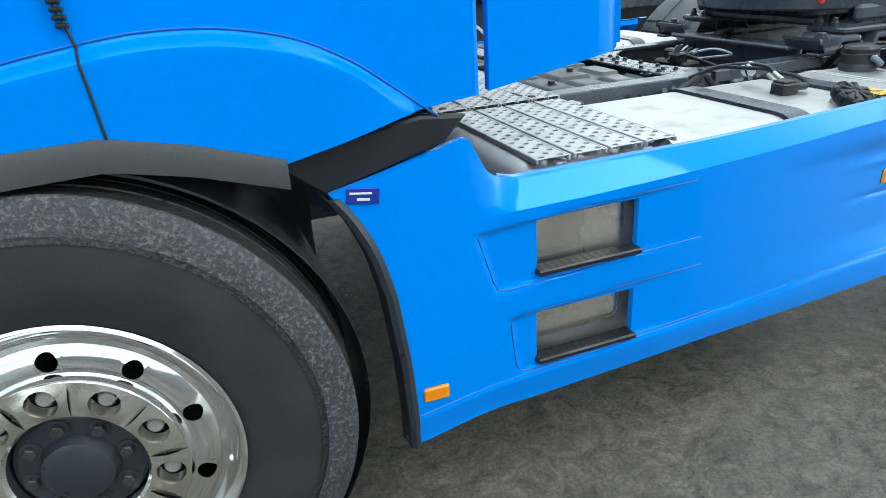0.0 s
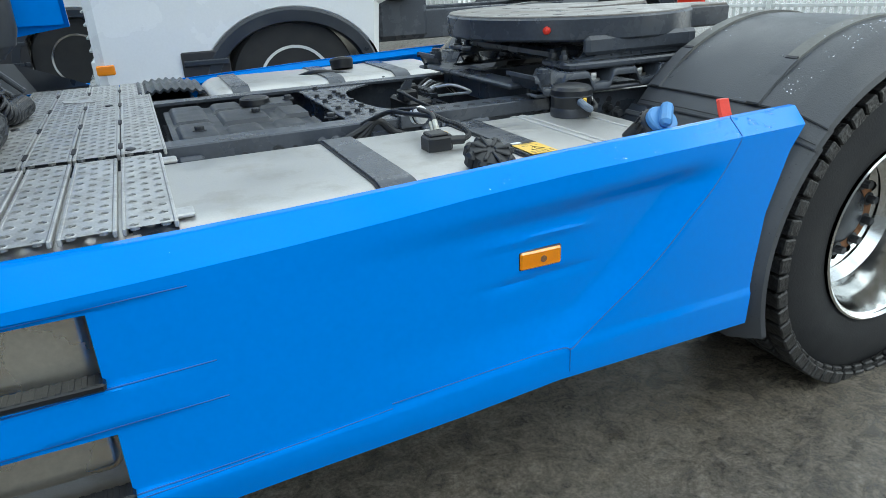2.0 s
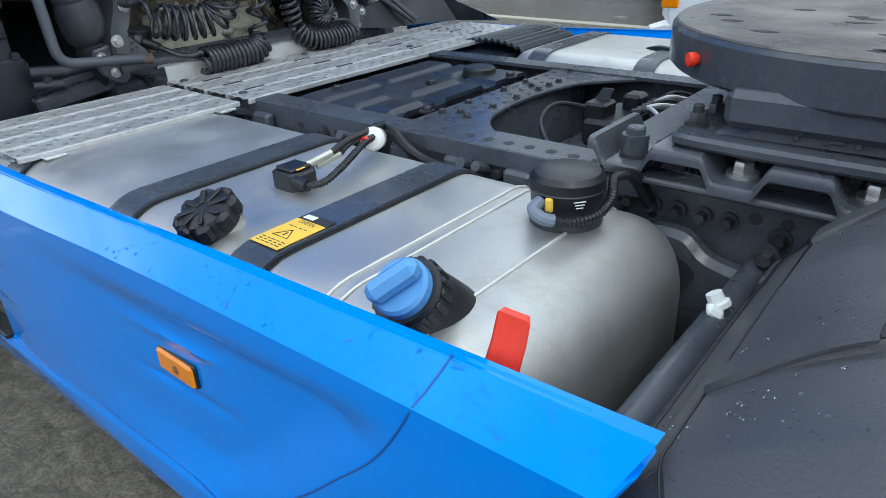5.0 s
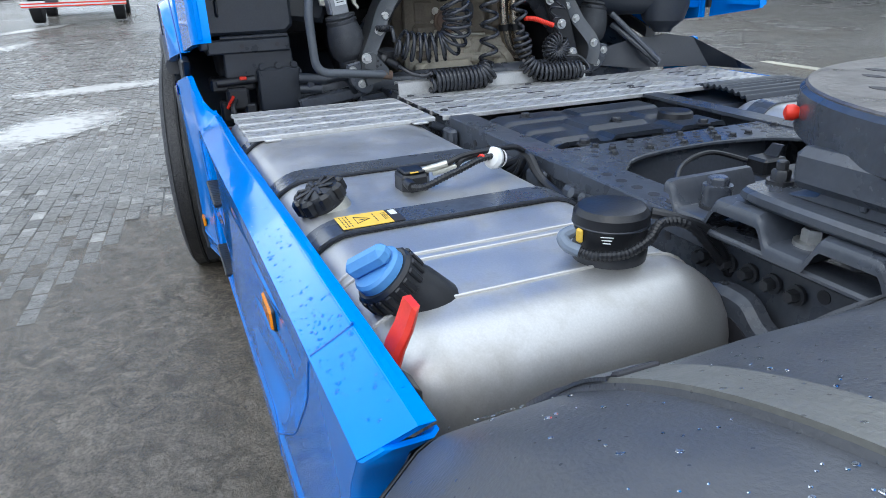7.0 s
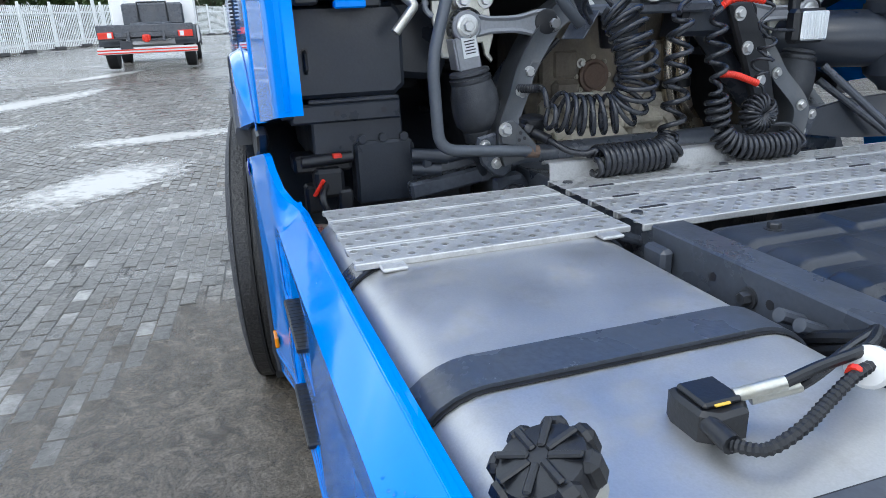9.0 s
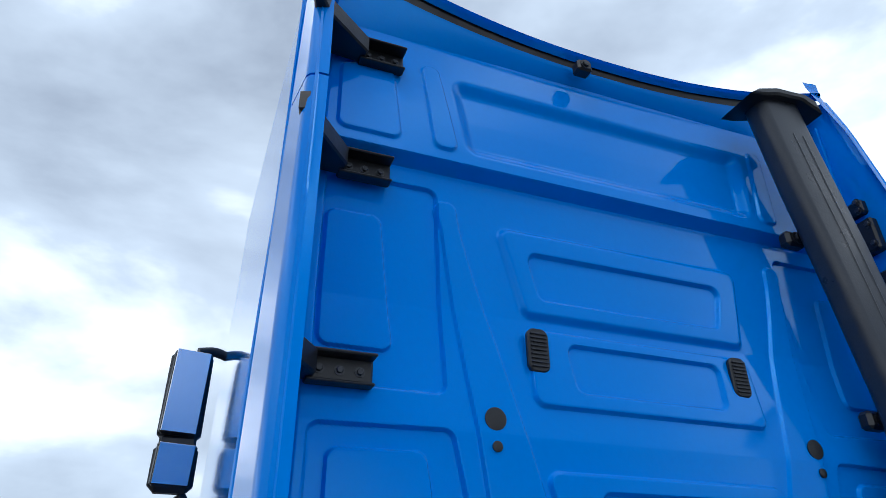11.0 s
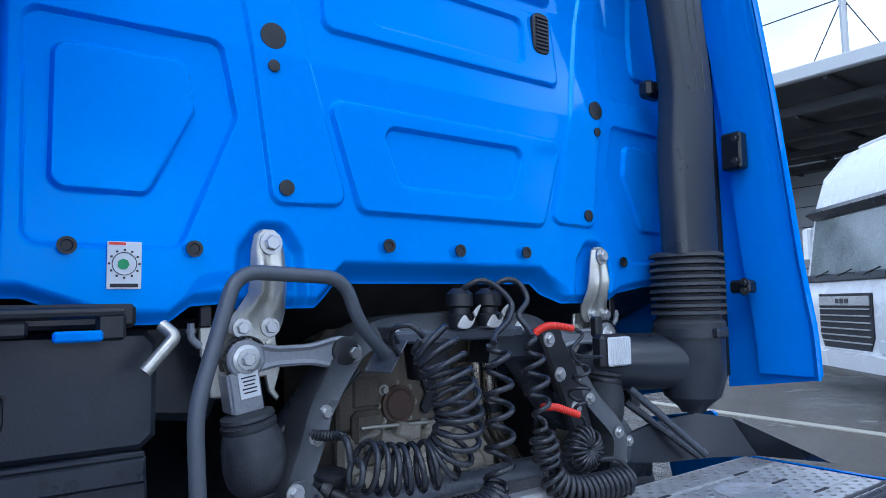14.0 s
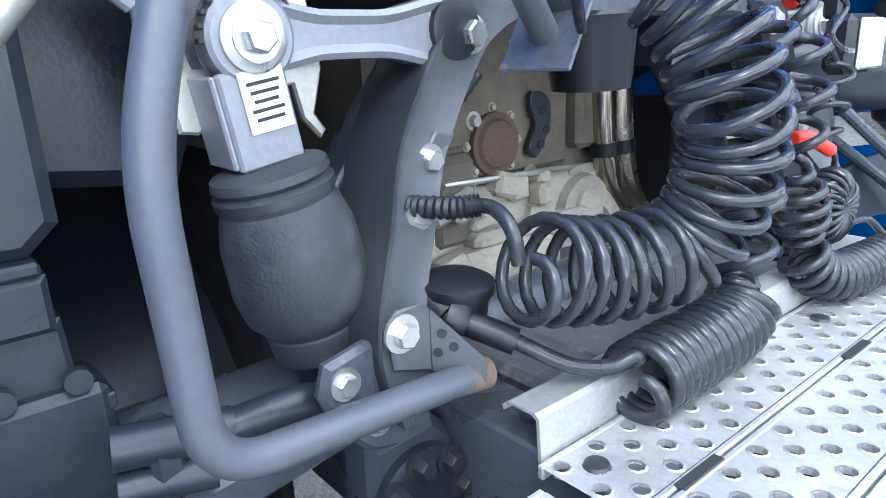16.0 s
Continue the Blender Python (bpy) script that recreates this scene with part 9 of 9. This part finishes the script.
# ---- paving stones ahead of the truck, proud of their sandy joints ----
def stone_material():
    m = bpy.data.materials.new("paving_stone")
    m.use_nodes = True
    n, l = m.node_tree.nodes, m.node_tree.links
    b = n["Principled BSDF"]
    geo, info = n.new("ShaderNodeNewGeometry"), n.new("ShaderNodeObjectInfo")
    add = n.new("ShaderNodeMath")
    l.new(geo.outputs["Random Per Island"], add.inputs[0])
    l.new(info.outputs["Random"], add.inputs[1])
    fr = n.new("ShaderNodeMath")
    fr.operation = "FRACT"
    l.new(add.outputs[0], fr.inputs[0])
    ramp = n.new("ShaderNodeValToRGB")
    ramp.color_ramp.elements[0].color = (0.085, 0.08, 0.072, 1)
    ramp.color_ramp.elements[1].color = (0.36, 0.345, 0.32, 1)
    e = ramp.color_ramp.elements.new(0.75)
    e.color = (0.13, 0.12, 0.104, 1)
    l.new(fr.outputs[0], ramp.inputs["Fac"])
    co = n.new("ShaderNodeNewGeometry")
    no = n.new("ShaderNodeTexNoise")
    no.inputs["Scale"].default_value = 30.0
    no.inputs["Detail"].default_value = 6.0
    no.inputs["Roughness"].default_value = 0.7
    l.new(co.outputs["Position"], no.inputs["Vector"])
    big = n.new("ShaderNodeTexNoise")
    big.inputs["Scale"].default_value = 2.6
    big.inputs["Detail"].default_value = 7.0
    l.new(co.outputs["Position"], big.inputs["Vector"])
    gr = n.new("ShaderNodeMapRange")
    gr.inputs["From Min"].default_value, gr.inputs["From Max"].default_value = 0.3, 0.72
    gr.inputs["To Min"].default_value, gr.inputs["To Max"].default_value = 0.62, 1.4
    l.new(no.outputs["Fac"], gr.inputs["Value"])
    mx = n.new("ShaderNodeMixRGB")
    mx.inputs["Color2"].default_value = (0.075, 0.068, 0.058, 1)
    cv = n.new("ShaderNodeMapRange")
    cv.inputs["From Min"].default_value, cv.inputs["From Max"].default_value = 0.38, 0.56
    l.new(big.outputs["Fac"], cv.inputs["Value"])
    l.new(cv.outputs[0], mx.inputs["Fac"])
    l.new(ramp.outputs[0], mx.inputs["Color1"])
    mu = n.new("ShaderNodeVectorMath")
    mu.operation = "SCALE"
    l.new(mx.outputs[0], mu.inputs[0])
    l.new(gr.outputs[0], mu.inputs["Scale"])
    l.new(mu.outputs[0], b.inputs["Base Color"])
    rg = n.new("ShaderNodeMapRange")
    rg.inputs["From Min"].default_value, rg.inputs["From Max"].default_value = 0.38, 0.62
    rg.inputs["To Min"].default_value, rg.inputs["To Max"].default_value = 0.6, 0.1
    mean = n.new("ShaderNodeMath")
    mean.operation = "MULTIPLY_ADD"
    mean.inputs[1].default_value = 0.45
    sm = n.new("ShaderNodeMath")
    sm.operation = "MULTIPLY"
    sm.inputs[1].default_value = 0.55
    l.new(big.outputs["Fac"], sm.inputs[0])
    l.new(no.outputs["Fac"], mean.inputs[0])
    l.new(sm.outputs[0], mean.inputs[2])
    l.new(mean.outputs[0], rg.inputs["Value"])
    l.new(rg.outputs[0], b.inputs["Roughness"])
    bp = n.new("ShaderNodeBump")
    bp.inputs["Strength"].default_value = 0.8
    bp.inputs["Distance"].default_value = 0.004
    l.new(no.outputs["Fac"], bp.inputs["Height"])
    l.new(bp.outputs[0], b.inputs["Normal"])
    return m


STONE = stone_material()
stone_mesh = None
rnd = random.Random(21)
rest_v, rest_f = [], []
ca, sa = math.cos(radians(-4)), math.sin(radians(-4))


def stone_points(x, y, z, dz):
    w, d = 0.074, 0.0365
    pts = []
    for e, h in ((0.0, -0.02), (0.0, dz - 0.003), (0.004, dz)):
        for i, j in ((-1, -1), (1, -1), (1, 1), (-1, 1)):
            a, b = i * (w - e), j * (d - e)
            pts.append((x + a * ca - b * sa, y + a * sa + b * ca, z + h))
    return pts


STONE_FACES = [(0, 1, 5, 4), (1, 2, 6, 5), (2, 3, 7, 6), (3, 0, 4, 7), (4, 5, 9, 8), (5, 6, 10, 9), (6, 7, 11, 10), (7, 4, 8, 11), (8, 9, 10, 11)]
count = 0
for row in range(-100, 26):
    for col in range(-106, 14):
        u, v = 0.154 * (col + 0.5 * (row % 2)), 0.078 * row
        x, y = u * ca - v * sa, u * sa + v * ca
        if x > 1.8 or x < -15 or y > 0.6 or y < -7 or (x > -2.2 and y > -1.3 - 0.32 * (x + 2.2)):
            continue
        if x > -1.0 and rnd.random() < min((x + 1.0) / 1.6, 0.6):
            continue
        dz = 0.0035 + rnd.uniform(-0.002, 0.002) - 0.007 * min(max((x + 1.6) / 2.0, 0.0), 1.0)
        if -3.6 < x < -0.6 and -3.6 < y < -1.0 and count < 300:
            me = bpy.data.meshes.new("paving_stone") if stone_mesh is None else stone_mesh
            if stone_mesh is None:
                me.from_pydata(stone_points(0, 0, 0, 0.004), [], STONE_FACES)
                me.materials.append(STONE)
                stone_mesh = me
            ob = new("paving_stone", me)
            ob.location = (x, y, yard_z(x) + dz - 0.004)
            ob.parent = ground
            count += 1
        else:
            o = len(rest_v)
            if rnd.random() < 0.06:
                continue
            rest_v += stone_points(x + rnd.uniform(-0.003, 0.003), y + rnd.uniform(-0.003, 0.003), yard_z(x), dz)
            rest_f += [tuple(i + o for i in f) for f in STONE_FACES]
me = bpy.data.meshes.new("paving_stones")
me.from_pydata(rest_v, [], rest_f)
me.materials.append(STONE)
ob = new("paving_stones", me)
ob.parent = ground
tagged(ob, "grey rectangular paving stones with sandy joints", kind="stuff")
